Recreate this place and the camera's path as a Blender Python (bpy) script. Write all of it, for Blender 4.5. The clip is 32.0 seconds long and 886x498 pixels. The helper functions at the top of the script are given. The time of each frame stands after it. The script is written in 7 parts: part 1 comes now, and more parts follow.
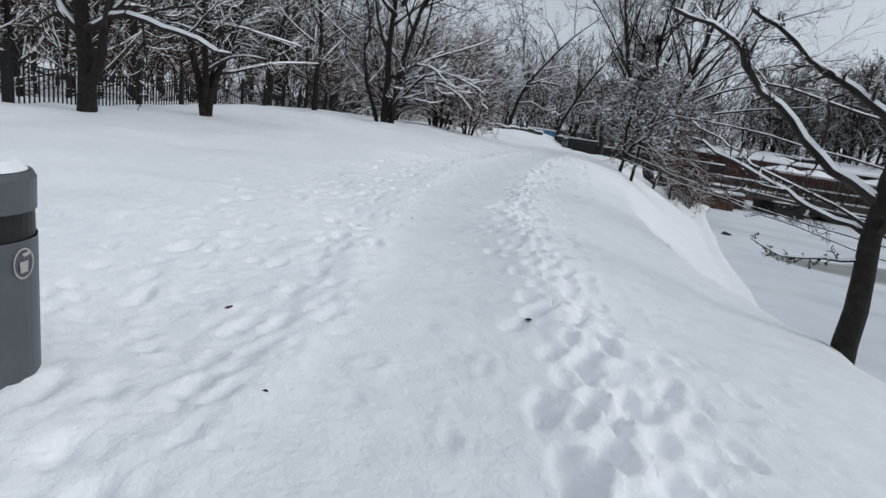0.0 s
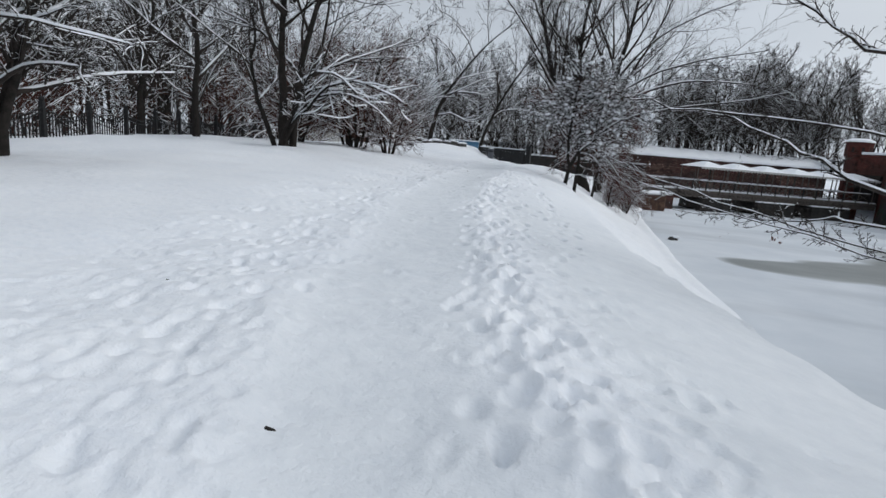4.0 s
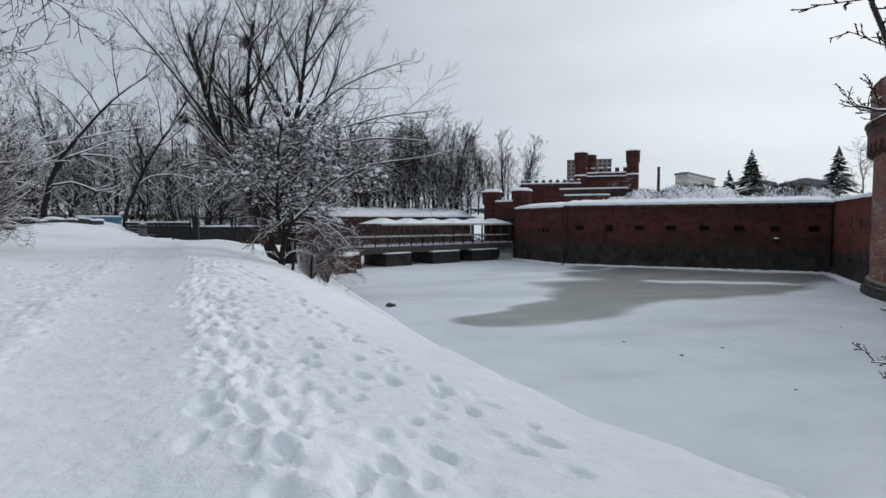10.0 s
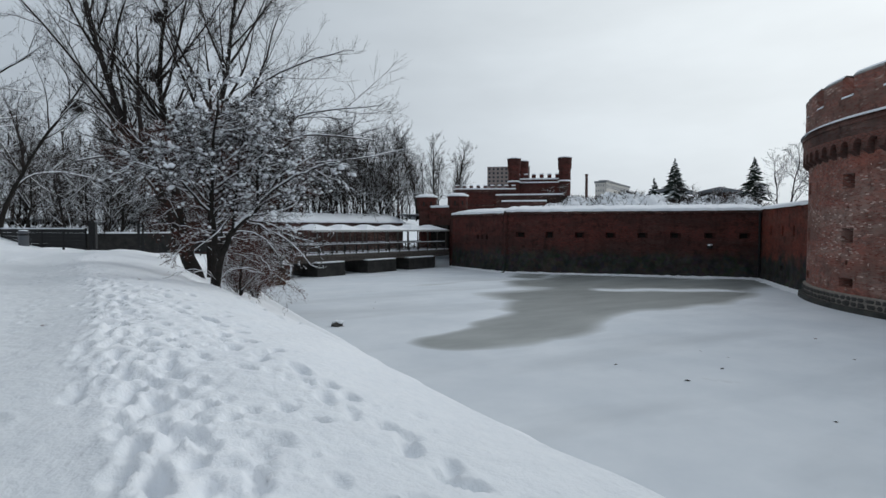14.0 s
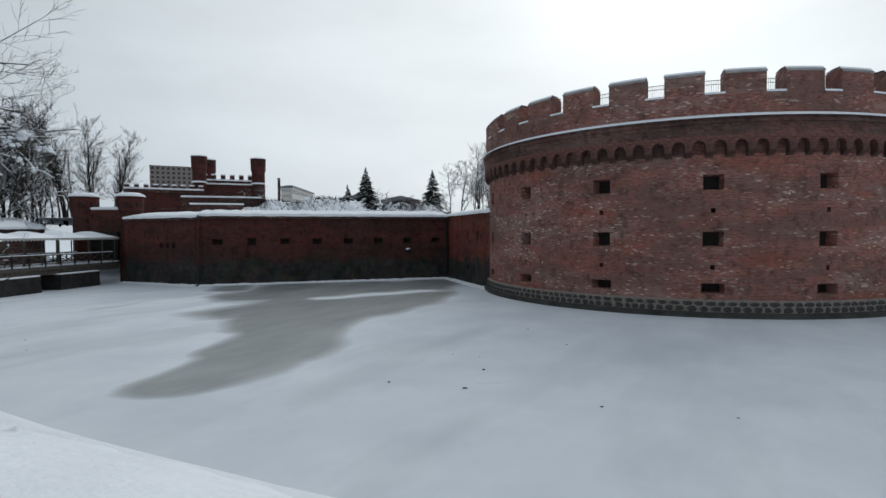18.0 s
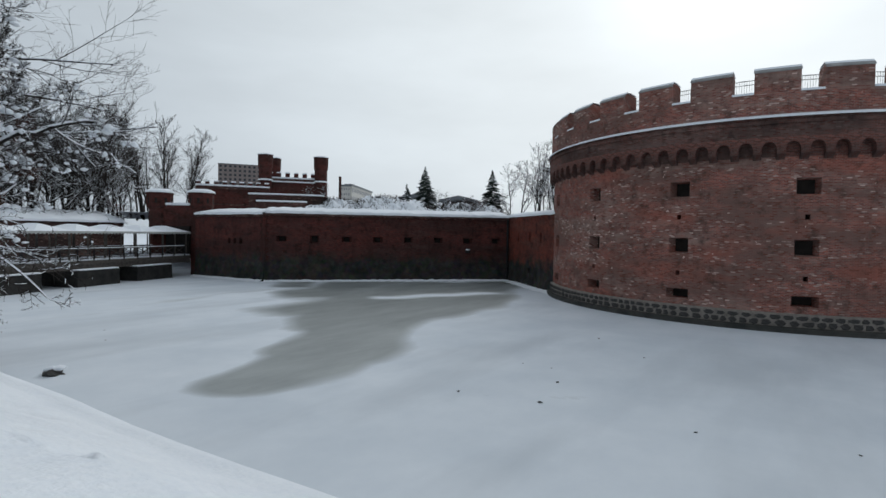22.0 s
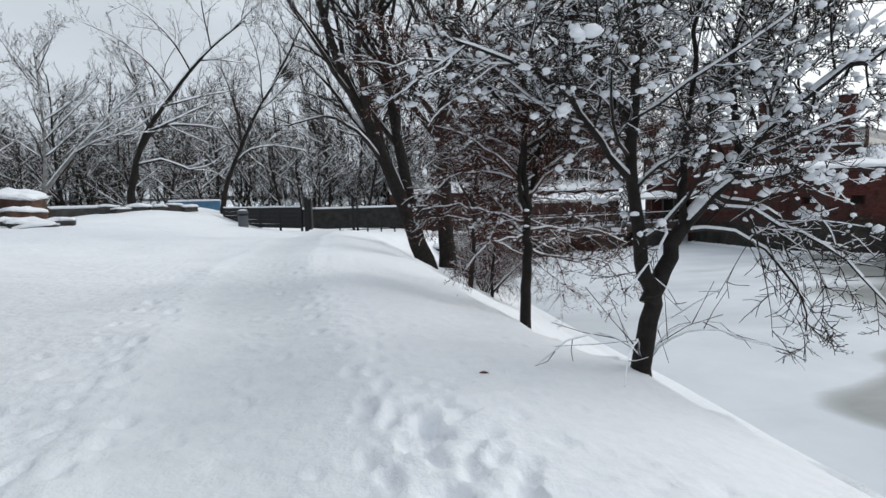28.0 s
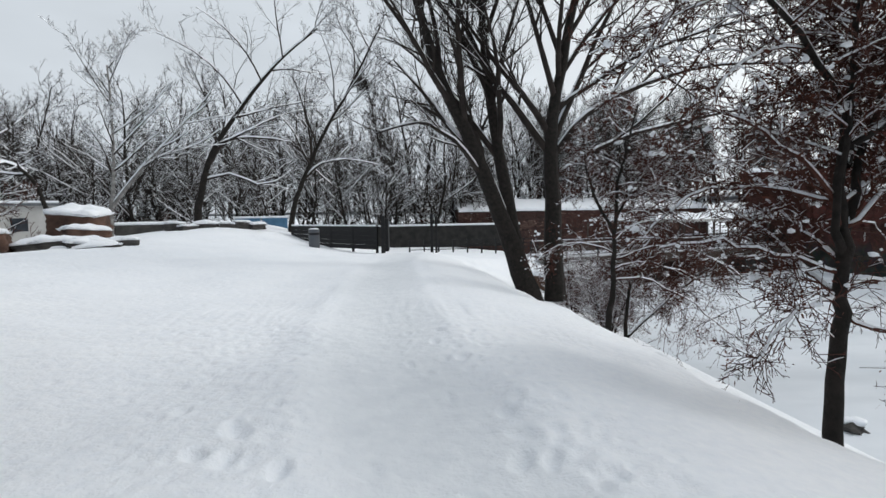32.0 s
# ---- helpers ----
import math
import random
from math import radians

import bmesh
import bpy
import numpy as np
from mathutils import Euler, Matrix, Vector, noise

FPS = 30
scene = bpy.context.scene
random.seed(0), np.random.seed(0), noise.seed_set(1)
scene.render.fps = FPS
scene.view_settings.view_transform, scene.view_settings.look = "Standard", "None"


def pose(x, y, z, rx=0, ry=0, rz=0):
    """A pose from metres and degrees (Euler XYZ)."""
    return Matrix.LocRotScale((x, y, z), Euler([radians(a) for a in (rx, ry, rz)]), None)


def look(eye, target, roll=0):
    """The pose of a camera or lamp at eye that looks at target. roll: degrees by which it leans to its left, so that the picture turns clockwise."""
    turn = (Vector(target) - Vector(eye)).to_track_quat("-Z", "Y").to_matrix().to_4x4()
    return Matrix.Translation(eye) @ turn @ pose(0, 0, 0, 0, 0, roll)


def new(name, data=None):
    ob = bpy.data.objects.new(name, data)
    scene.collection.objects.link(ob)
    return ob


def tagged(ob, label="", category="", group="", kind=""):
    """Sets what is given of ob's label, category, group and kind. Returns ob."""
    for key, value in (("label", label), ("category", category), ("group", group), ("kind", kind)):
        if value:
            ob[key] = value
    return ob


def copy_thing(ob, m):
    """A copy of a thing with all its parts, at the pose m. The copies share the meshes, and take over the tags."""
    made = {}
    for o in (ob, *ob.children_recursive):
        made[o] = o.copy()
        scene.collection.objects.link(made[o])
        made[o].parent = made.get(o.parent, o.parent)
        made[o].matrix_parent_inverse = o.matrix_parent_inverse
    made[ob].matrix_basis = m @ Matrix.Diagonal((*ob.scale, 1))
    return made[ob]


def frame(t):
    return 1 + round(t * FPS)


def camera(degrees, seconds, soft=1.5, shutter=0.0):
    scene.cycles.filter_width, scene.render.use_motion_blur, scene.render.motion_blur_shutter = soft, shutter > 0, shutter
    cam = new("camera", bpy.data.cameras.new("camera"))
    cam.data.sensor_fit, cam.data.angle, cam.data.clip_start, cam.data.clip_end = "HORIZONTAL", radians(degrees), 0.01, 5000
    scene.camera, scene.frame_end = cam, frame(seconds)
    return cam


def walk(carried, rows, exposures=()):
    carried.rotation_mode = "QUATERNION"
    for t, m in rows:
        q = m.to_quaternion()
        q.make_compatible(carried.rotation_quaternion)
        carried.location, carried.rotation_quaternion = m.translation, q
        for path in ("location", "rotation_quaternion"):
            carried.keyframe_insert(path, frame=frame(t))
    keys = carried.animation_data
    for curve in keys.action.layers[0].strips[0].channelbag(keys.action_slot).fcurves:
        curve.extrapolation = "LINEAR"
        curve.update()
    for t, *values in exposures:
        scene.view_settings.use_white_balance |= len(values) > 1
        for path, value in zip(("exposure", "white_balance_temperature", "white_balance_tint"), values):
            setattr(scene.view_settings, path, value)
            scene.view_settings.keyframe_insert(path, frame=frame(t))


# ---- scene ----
# one snowy moat bank with a brick round tower, fort wall, bridge and gate; ice at z = 0
cam = camera(79.5, 32.0)
PATH = [
    (0, (4.409, -20.343, 4.984), (3.64, -18.557, 4.517), 8.6),
    (0.5, (4.199, -19.876, 4.99), (3.482, -18.066, 4.532), 8.3),
    (1, (3.924, -19.243, 5.0), (3.204, -17.435, 4.54), 7.3),
    (1.5, (3.723, -18.621, 5.003), (3.038, -16.796, 4.555), 6.8),
    (2, (3.435, -18.14, 5.012), (2.759, -16.304, 4.593), 6.7),
    (2.5, (3.174, -17.684, 5.016), (2.492, -15.846, 4.619), 6.4),
    (4.5, (2.262, -15.36, 5.047), (1.809, -13.45, 4.667), 3.5),
    (5, (2.04, -14.845, 5.077), (1.68, -12.911, 4.714), 1.8),
    (5.5, (1.792, -14.344, 5.088), (1.579, -12.378, 4.795), 0.9),
    (6, (1.652, -13.708, 5.089), (1.561, -11.719, 4.902), 0.5),
    (6.5, (1.438, -13.238, 5.12), (1.418, -11.24, 5.028), -0.8),
    (7, (1.131, -12.927, 5.15), (1.18, -10.928, 5.103), -2.6),
    (7.5, (0.917, -12.384, 5.165), (0.995, -10.385, 5.146), -3.7),
    (8, (0.897, -11.672, 5.159), (1.079, -9.681, 5.13), -3.6),
    (8.5, (0.745, -10.966, 5.141), (1.057, -8.992, 5.087), -2.6),
    (9, (0.74, -9.943, 5.146), (1.162, -7.99, 5.062), -1.3),
    (9.5, (0.524, -9.45, 5.162), (1.101, -7.538, 5.059), -0.4),
    (10, (0.183, -9.177, 5.168), (0.829, -7.287, 5.066), 0.0),
    (10.5, (0.054, -8.851, 5.195), (0.767, -6.986, 5.088), 0.3),
    (11, (0.066, -8.363, 5.226), (0.832, -6.518, 5.126), 0.3),
    (11.5, (0.077, -7.825, 5.249), (0.859, -5.987, 5.155), 0.4),
    (12, (-0.009, -7.484, 5.281), (0.814, -5.663, 5.192), -0.1),
    (12.5, (0.029, -6.837, 5.309), (0.838, -5.01, 5.242), -0.7),
    (13, (-0.021, -6.057, 5.31), (0.798, -4.234, 5.252), -1.2),
    (13.5, (-0.161, -5.516, 5.297), (0.701, -3.713, 5.225), -0.7),
    (14, (-0.381, -5.14, 5.274), (0.541, -3.367, 5.193), 0.1),
    (14.5, (-0.484, -4.651, 5.272), (0.503, -2.914, 5.165), 0.4),
    (16.5, (-0.675, -2.1, 5.194), (0.331, -0.376, 5.078), -0.5),
    (17, (-0.819, -1.577, 5.192), (0.386, 0.016, 5.08), -0.1),
    (17.5, (-0.821, -1.208, 5.215), (0.682, 0.109, 5.121), 0.1),
    (18, (-0.534, -0.89, 5.274), (1.218, 0.073, 5.213), -0.3),
    (18.5, (-0.096, -0.391, 5.318), (1.781, 0.298, 5.279), -0.5),
    (19, (0.174, -0.016, 5.36), (2.094, 0.541, 5.33), -0.4),
    (19.5, (0.254, -0.015, 5.39), (2.191, 0.483, 5.369), -0.2),
    (20, (0.324, -0.184, 5.409), (2.27, 0.277, 5.389), -0.1),
    (20.5, (0.396, -0.296, 5.409), (2.348, 0.137, 5.395), 0.1),
    (21, (0.467, -0.066, 5.4), (2.423, 0.351, 5.391), 0.3),
    (21.5, (0.36, 0.293, 5.382), (2.276, 0.866, 5.377), 0.7),
    (22, (-0.116, 0.181, 5.356), (1.53, 1.315, 5.294), 0.9),
    (22.5, (-0.871, 0.009, 5.318), (0.309, 1.62, 5.218), 0.9),
    (23, (-0.907, 0.264, 5.33), (-0.128, 2.102, 5.206), 1.1),
    (23.5, (-1.063, 0.742, 5.331), (-0.563, 2.673, 5.183), 1.1),
    (24, (-1.282, 1.137, 5.42), (-0.918, 3.097, 5.257), 0.8),
    (24.5, (-1.59, 1.366, 5.454), (-1.268, 3.333, 5.283), 0.5),
    (26.5, (-1.757, 3.828, 5.548), (-1.377, 5.778, 5.32), -1.1),
    (27, (-1.797, 4.606, 5.523), (-1.439, 6.561, 5.297), -1.4),
    (27.5, (-1.963, 5.024, 5.539), (-1.63, 6.985, 5.339), -1.4),
    (28, (-2.087, 5.624, 5.554), (-1.769, 7.589, 5.358), -1.4),
    (28.5, (-2.234, 6.163, 5.535), (-1.971, 8.138, 5.365), -1.9),
    (29, (-2.342, 6.912, 5.531), (-2.072, 8.887, 5.362), -1.5),
    (29.5, (-2.56, 7.498, 5.512), (-2.325, 9.479, 5.36), -1.3),
    (30, (-2.704, 7.967, 5.529), (-2.497, 9.952, 5.397), -1.1),
    (30.5, (-2.895, 8.561, 5.535), (-2.711, 10.549, 5.416), -1.0),
    (31, (-3.059, 8.923, 5.56), (-2.919, 10.915, 5.45), -1.2),
    (31.5, (-3.291, 9.484, 5.619), (-3.157, 11.475, 5.497), -0.9),
    (32, (-3.716, 9.79, 5.746), (-3.586, 11.781, 5.615), -0.9),
]
# the phone camera brightens and darkens its picture on the way
walk(cam, [(t, look(eye, target, roll)) for t, eye, target, roll in PATH],
     [(0, -0.10, 6250, 10), (2.5, -0.10, 6200, 10), (6, 0.08, 6300, 10), (9, -0.08, 6200, 9), (13, -0.20, 6150, 8), (17, -0.22, 6150, 7), (20, -0.24, 6150, 7),
      (22, -0.27, 6100, 7), (24, -0.06, 5950, 8), (26, 0.08, 6150, 8), (28, 0.26, 6350, 9), (32, 0.28, 6450, 9)])

# ---- light ----
SUN_AZ, SUN_EL = radians(82), radians(31)      # bright part of the cloud cover, right of +Y
world = bpy.data.worlds.new("overcast")
scene.world = world
world.use_nodes = True
wn = world.node_tree
wn.nodes.clear()
sky = wn.nodes.new("ShaderNodeTexSky")
sky.sky_type = "NISHITA"
sky.sun_disc = False
sky.sun_elevation, sky.sun_rotation = SUN_EL, SUN_AZ
sky.air_density, sky.dust_density, sky.ozone_density = 1.0, 4.5, 1.0
sat = wn.nodes.new("ShaderNodeHueSaturation")
sat.inputs["Saturation"].default_value = 0.15
sky_bg = wn.nodes.new("ShaderNodeBackground")
sky_bg.inputs["Strength"].default_value = 0.010
cloud_bg = wn.nodes.new("ShaderNodeBackground")
tint = wn.nodes.new("ShaderNodeMix")
tint.data_type = "RGBA"
tint.inputs[6].default_value, tint.inputs[7].default_value = (0.705, 0.76, 0.82, 1), (0.765, 0.78, 0.775, 1)
# the cloud cover glows towards the hidden sun
way = wn.nodes.new("ShaderNodeTexCoord")
toward = wn.nodes.new("ShaderNodeVectorMath")
toward.operation = "DOT_PRODUCT"
toward.inputs[1].default_value = (math.cos(SUN_EL) * math.sin(SUN_AZ), math.cos(SUN_EL) * math.cos(SUN_AZ), math.sin(SUN_EL))
glow = wn.nodes.new("ShaderNodeMapRange")
glow.interpolation_type = "SMOOTHSTEP"
for key, val in (("From Min", 0.25), ("From Max", 1.0), ("To Min", 0.68), ("To Max", 1.06)):
    glow.inputs[key].default_value = val
wn.links.new(way.outputs["Generated"], toward.inputs[0])
wn.links.new(toward.outputs["Value"], glow.inputs["Value"])
cloud_map = wn.nodes.new("ShaderNodeMapping")
cloud_map.inputs["Scale"].default_value = (1.0, 1.0, 3.2)
cloud_map.inputs["Rotation"].default_value = (0.12, 0.08, 0.4)
cloud_noise = wn.nodes.new("ShaderNodeTexNoise")
cloud_noise.inputs["Scale"].default_value, cloud_noise.inputs["Detail"].default_value, cloud_noise.inputs["Roughness"].default_value = 1.7, 5.0, 0.5
cloud_gain = wn.nodes.new("ShaderNodeMapRange")
for key, val in (("From Min", 0.32), ("From Max", 0.68), ("To Min", 0.90), ("To Max", 1.14)):
    cloud_gain.inputs[key].default_value = val
cloud_power = wn.nodes.new("ShaderNodeMath")
cloud_power.operation = "MULTIPLY"
wn.links.new(way.outputs["Generated"], cloud_map.inputs["Vector"])
wn.links.new(cloud_map.outputs[0], cloud_noise.inputs["Vector"])
wn.links.new(cloud_noise.outputs["Fac"], cloud_gain.inputs["Value"])
wn.links.new(glow.outputs[0], cloud_power.inputs[0])
wn.links.new(cloud_gain.outputs[0], cloud_power.inputs[1])
wn.links.new(cloud_power.outputs[0], cloud_bg.inputs["Strength"])
fade = wn.nodes.new("ShaderNodeMapRange")
fade.inputs["From Min"].default_value, fade.inputs["From Max"].default_value = 0.3, 0.95
wn.links.new(toward.outputs["Value"], fade.inputs["Value"])
wn.links.new(fade.outputs[0], tint.inputs[0])
wn.links.new(tint.outputs[2], cloud_bg.inputs["Color"])
both = wn.nodes.new("ShaderNodeAddShader")
wout = wn.nodes.new("ShaderNodeOutputWorld")
wn.links.new(sky.outputs[0], sat.inputs["Color"])
wn.links.new(sat.outputs[0], sky_bg.inputs["Color"])
wn.links.new(sky_bg.outputs[0], both.inputs[0])
wn.links.new(cloud_bg.outputs[0], both.inputs[1])
wn.links.new(both.outputs[0], wout.inputs["Surface"])
sun = new("sun", bpy.data.lights.new("sun", "SUN"))
sun.data.energy, sun.data.angle, sun.data.color = 0.8, radians(30), (1.0, 0.97, 0.92)
sun.matrix_world = look((0, 0, 60), (-60 * math.cos(SUN_EL) * math.sin(SUN_AZ), -60 * math.cos(SUN_EL) * math.cos(SUN_AZ), 60 - 60 * math.sin(SUN_EL)))


# ---- materials ----
class Mat:
    """A node material under construction."""

    def __init__(self, name, rough=0.8, metal=0.0, spec=0.3):
        self.m = bpy.data.materials.new(name)
        self.m.use_nodes = True
        self.t = self.m.node_tree
        self.b = self.t.nodes["Principled BSDF"]
        self.b.inputs["Roughness"].default_value = rough
        self.b.inputs["Metallic"].default_value = metal
        self.b.inputs["Specular IOR Level"].default_value = spec

    def node(self, kind, **ins):
        n = self.t.nodes.new(kind)
        for k, v in ins.items():
            n.inputs[k.replace("_", " ")].default_value = v
        return n

    def link(self, a, b):
        self.t.links.new(a, b)

    def coords(self, what="Object"):
        return self.t.nodes.new("ShaderNodeTexCoord").outputs[what]

    def noise(self, scale, detail=4.0, rough=0.6, vec=None):
        n = self.node("ShaderNodeTexNoise", Scale=scale, Detail=detail, Roughness=rough)
        self.link(vec if vec is not None else self.coords(), n.inputs["Vector"])
        return n.outputs["Fac"]

    def ramp(self, fac, *stops):
        r = self.t.nodes.new("ShaderNodeValToRGB")
        e = r.color_ramp.elements
        while len(e) < len(stops):
            e.new(0.5)
        for el, (p, c) in zip(e, stops):
            el.position, el.color = p, (*c, 1) if len(c) == 3 else c
        self.link(fac, r.inputs["Fac"])
        return r.outputs["Color"]

    def mix(self, fac, a, b, kind="MIX"):
        n = self.t.nodes.new("ShaderNodeMix")
        n.data_type, n.blend_type = "RGBA", kind
        for sock, v in ((n.inputs[0], fac), (n.inputs[6], a), (n.inputs[7], b)):
            if hasattr(v, "is_linked"):
                self.link(v, sock)
            elif isinstance(v, (int, float)):
                sock.default_value = v
            else:
                sock.default_value = (*v, 1) if len(v) == 3 else v
        return n.outputs[2]

    def color(self, c):
        if hasattr(c, "is_linked"):
            self.link(c, self.b.inputs["Base Color"])
        else:
            self.b.inputs["Base Color"].default_value = (*c, 1)
        return self

    def bump(self, fac, strength=0.3, dist=0.02):
        n = self.node("ShaderNodeBump", Strength=strength, Distance=dist)
        self.link(fac, n.inputs["Height"])
        old = self.b.inputs["Normal"]
        if old.is_linked:
            self.link(old.links[0].from_socket, n.inputs["Normal"])
        self.link(n.outputs["Normal"], old)
        return self


def rgb_mat(name, a, b, scale=6.0, rough=0.8, bump=0.2, dist=0.01, metal=0.0, fine=None):
    m = Mat(name, rough, metal)
    f = m.noise(scale)
    m.color(m.ramp(f, (0.3, a), (0.7, b)))
    if bump:
        m.bump(m.noise(fine or scale * 6), bump, dist)
    return m.m


def snow_material(name="snow", trodden=False):
    m = Mat(name, 0.75, 0, 0.25)
    big, fine = m.noise(0.5), m.noise(9)
    c = m.mix(0.4, m.ramp(big, (0.3, (0.80, 0.83, 0.88)), (0.7, (0.88, 0.90, 0.93))), m.ramp(fine, (0.35, (0.78, 0.81, 0.86)), (0.65, (0.90, 0.91, 0.93))))
    if trodden:
        # packed snow of the lane is greyer than the fresh snow beside it; the bank out to its crest is greyed too
        at = m.t.nodes.new("ShaderNodeAttribute")
        at.attribute_name = "packed"
        c = m.mix(at.outputs["Fac"], c, m.ramp(m.noise(3.5, 6), (0.3, (0.70, 0.73, 0.77)), (0.7, (0.79, 0.815, 0.845))))
    m.color(c)
    m.bump(m.noise(2.8, 5), 0.35, 0.06).bump(m.noise(6, 4), 0.5, 0.045).bump(fine, 0.45, 0.03).bump(m.noise(22), 0.35, 0.012).bump(m.noise(60), 0.2, 0.005)
    return m.m


def brick_material(name, a, b, mortar, dirt, wear=0.45, pale=(0.19, 0.12, 0.10), spots=0.8, streaks=0.35, moss=False, orange=None):
    """Old brickwork: bricks of uneven colour, washed-out bands, sooty patches, single pale and burnt bricks."""
    m = Mat(name, 0.9, 0, 0.15)
    uv, obc = m.coords("UV"), m.coords()

    def bricks(c1, c2, mo, shift=0.0):
        br = m.t.nodes.new("ShaderNodeTexBrick")
        for k, v in (("Scale", 1.0), ("Mortar Size", 0.010), ("Mortar Smooth", 0.3), ("Bias", shift), ("Brick Width", 0.25), ("Row Height", 0.085)):
            br.inputs[k].default_value = v
        br.inputs["Color1"].default_value, br.inputs["Color2"].default_value, br.inputs["Mortar"].default_value = (*c1, 1), (*c2, 1), (*mo, 1)
        m.link(uv, br.inputs["Vector"])
        return br

    main = bricks(a, b, mortar)
    pick = bricks((0, 0, 0), (1, 1, 1), (0.5, 0.5, 0.5)).outputs["Color"]
    mid = m.noise(1.4, 6, 0.7, obc)
    flat = m.t.nodes.new("ShaderNodeMapping")
    flat.inputs["Scale"].default_value = (0.16, 0.16, 0.75)
    m.link(obc, flat.inputs["Vector"])
    bloom = m.noise(1.0, 7, 0.72, flat.outputs[0])
    band = m.t.nodes.new("ShaderNodeMapping")
    band.inputs["Scale"].default_value = (0.13, 0.13, 0.42)
    band.inputs["Location"].default_value = (3.1, 1.7, 5.3)
    m.link(obc, band.inputs["Vector"])
    big = m.noise(1.0, 7, 0.66, band.outputs[0])
    c = m.mix(m.ramp(big, (0.44, (0, 0, 0)), (0.56, (wear, wear, wear))), main.outputs["Color"], dirt)
    if orange:
        c = m.mix(m.ramp(m.noise(1.5, 6, 0.6, band.outputs[0]), (0.52, (0, 0, 0)), (0.68, (0.6, 0.6, 0.6))), c, orange)
    c = m.mix(m.ramp(bloom, (0.50, (0, 0, 0)), (0.66, (0.65, 0.65, 0.65))), c, pale)
    c = m.mix(m.ramp(mid, (0.52, (0, 0, 0)), (0.68, (0.8, 0.8, 0.8))), c, tuple(v * 0.4 for v in dirt))
    loose = m.mix(m.ramp(bloom, (0.42, (0, 0, 0)), (0.58, (1, 1, 1))), (0, 0, 0), m.ramp(pick, (0.90, (0, 0, 0)), (0.94, (spots, spots, spots))))
    c = m.mix(loose, c, tuple(min(1.0, v * 1.9) for v in pale))
    c = m.mix(m.ramp(pick, (0.10, (0.75, 0.75, 0.75)), (0.16, (0, 0, 0))), c, tuple(v * 0.35 for v in a))
    c = m.mix(m.ramp(m.noise(3.6, 2, 0.5, obc), (0.73, (0, 0, 0)), (0.76, (spots, spots, spots))), c, tuple(min(1.0, v * 2.2) for v in pale))
    # rain streaks
    run = m.t.nodes.new("ShaderNodeMapping")
    run.inputs["Scale"].default_value = (0.9, 0.9, 0.10)
    m.link(obc, run.inputs["Vector"])
    c = m.mix(m.ramp(m.noise(1.0, 5, 0.65, run.outputs[0]), (0.52, (0, 0, 0)), (0.68, (streaks, streaks, streaks))), c, tuple(v * 0.45 for v in dirt))
    if moss:
        # wet rubble stone and moss in the lower courses, with a ragged upper limit
        sep = m.t.nodes.new("ShaderNodeSeparateXYZ")
        m.link(obc, sep.inputs[0])
        lim = m.node("ShaderNodeMath")
        lim.operation = "MULTIPLY_ADD"
        lim.inputs[1].default_value = 3.4
        m.link(m.noise(0.55, 6, 0.65, obc), lim.inputs[0])
        m.link(sep.outputs["Z"], lim.inputs[2])
        rub = m.t.nodes.new("ShaderNodeTexVoronoi")
        rub.inputs["Scale"].default_value = 2.6
        m.link(obc, rub.inputs["Vector"])
        stone = m.mix(m.ramp(m.noise(0.8, 6, 0.7, obc), (0.35, (0, 0, 0)), (0.65, (1, 1, 1))), (0.020, 0.022, 0.021), (0.060, 0.055, 0.050))
        stone = m.mix(0.35, stone, rub.outputs["Color"], "MULTIPLY")
        mk = m.t.nodes.new("ShaderNodeMapRange")
        mk.inputs["From Min"].default_value, mk.inputs["From Max"].default_value = 3.75, 4.75
        mk.inputs["To Min"].default_value, mk.inputs["To Max"].default_value = 1.0, 0.0
        m.link(lim.outputs[0], mk.inputs["Value"])
        c = m.mix(mk.outputs[0], c, stone)
    m.color(c)
    m.bump(main.outputs["Fac"], -0.5, 0.025).bump(mid, 0.35, 0.04)
    return m.m


SNOW = snow_material()
SNOW_TRODDEN = snow_material("trodden_snow", True)
BRICK = brick_material("tower_brick", (0.40, 0.125, 0.088), (0.115, 0.040, 0.032), (0.30, 0.24, 0.215), (0.17, 0.105, 0.088), 0.85, (0.34, 0.25, 0.215), 0.85, streaks=0.25, orange=(0.33, 0.105, 0.072))
# darker brick colour for the corbel table and cornice
BRICK_CORBEL = brick_material("corbel_brick", (0.24, 0.085, 0.064), (0.075, 0.033, 0.027), (0.18, 0.14, 0.125), (0.075, 0.050, 0.044), 0.85, (0.17, 0.12, 0.105), 0.3)
BRICK_RED = brick_material("red_brick", (0.125, 0.032, 0.025), (0.060, 0.019, 0.016), (0.075, 0.045, 0.04), (0.040, 0.024, 0.021), 0.7, (0.085, 0.045, 0.038), 0.35)
BRICK_MOAT = brick_material("moat_wall_brick", (0.15, 0.040, 0.031), (0.075, 0.024, 0.021), (0.07, 0.046, 0.042), (0.042, 0.025, 0.023), 0.7, (0.082, 0.046, 0.041), 0.3, moss=True, orange=(0.115, 0.036, 0.029))
BRICK_LINK = brick_material("link_wall_brick", (0.27, 0.060, 0.038), (0.13, 0.034, 0.025), (0.11, 0.062, 0.05), (0.075, 0.036, 0.030), 0.7, (0.14, 0.068, 0.053), 0.3, moss=True, orange=(0.24, 0.056, 0.034))
BRICK_DARK = brick_material("dark_brick", (0.085, 0.034, 0.028), (0.055, 0.025, 0.022), (0.10, 0.075, 0.065), (0.045, 0.034, 0.031), 0.6)
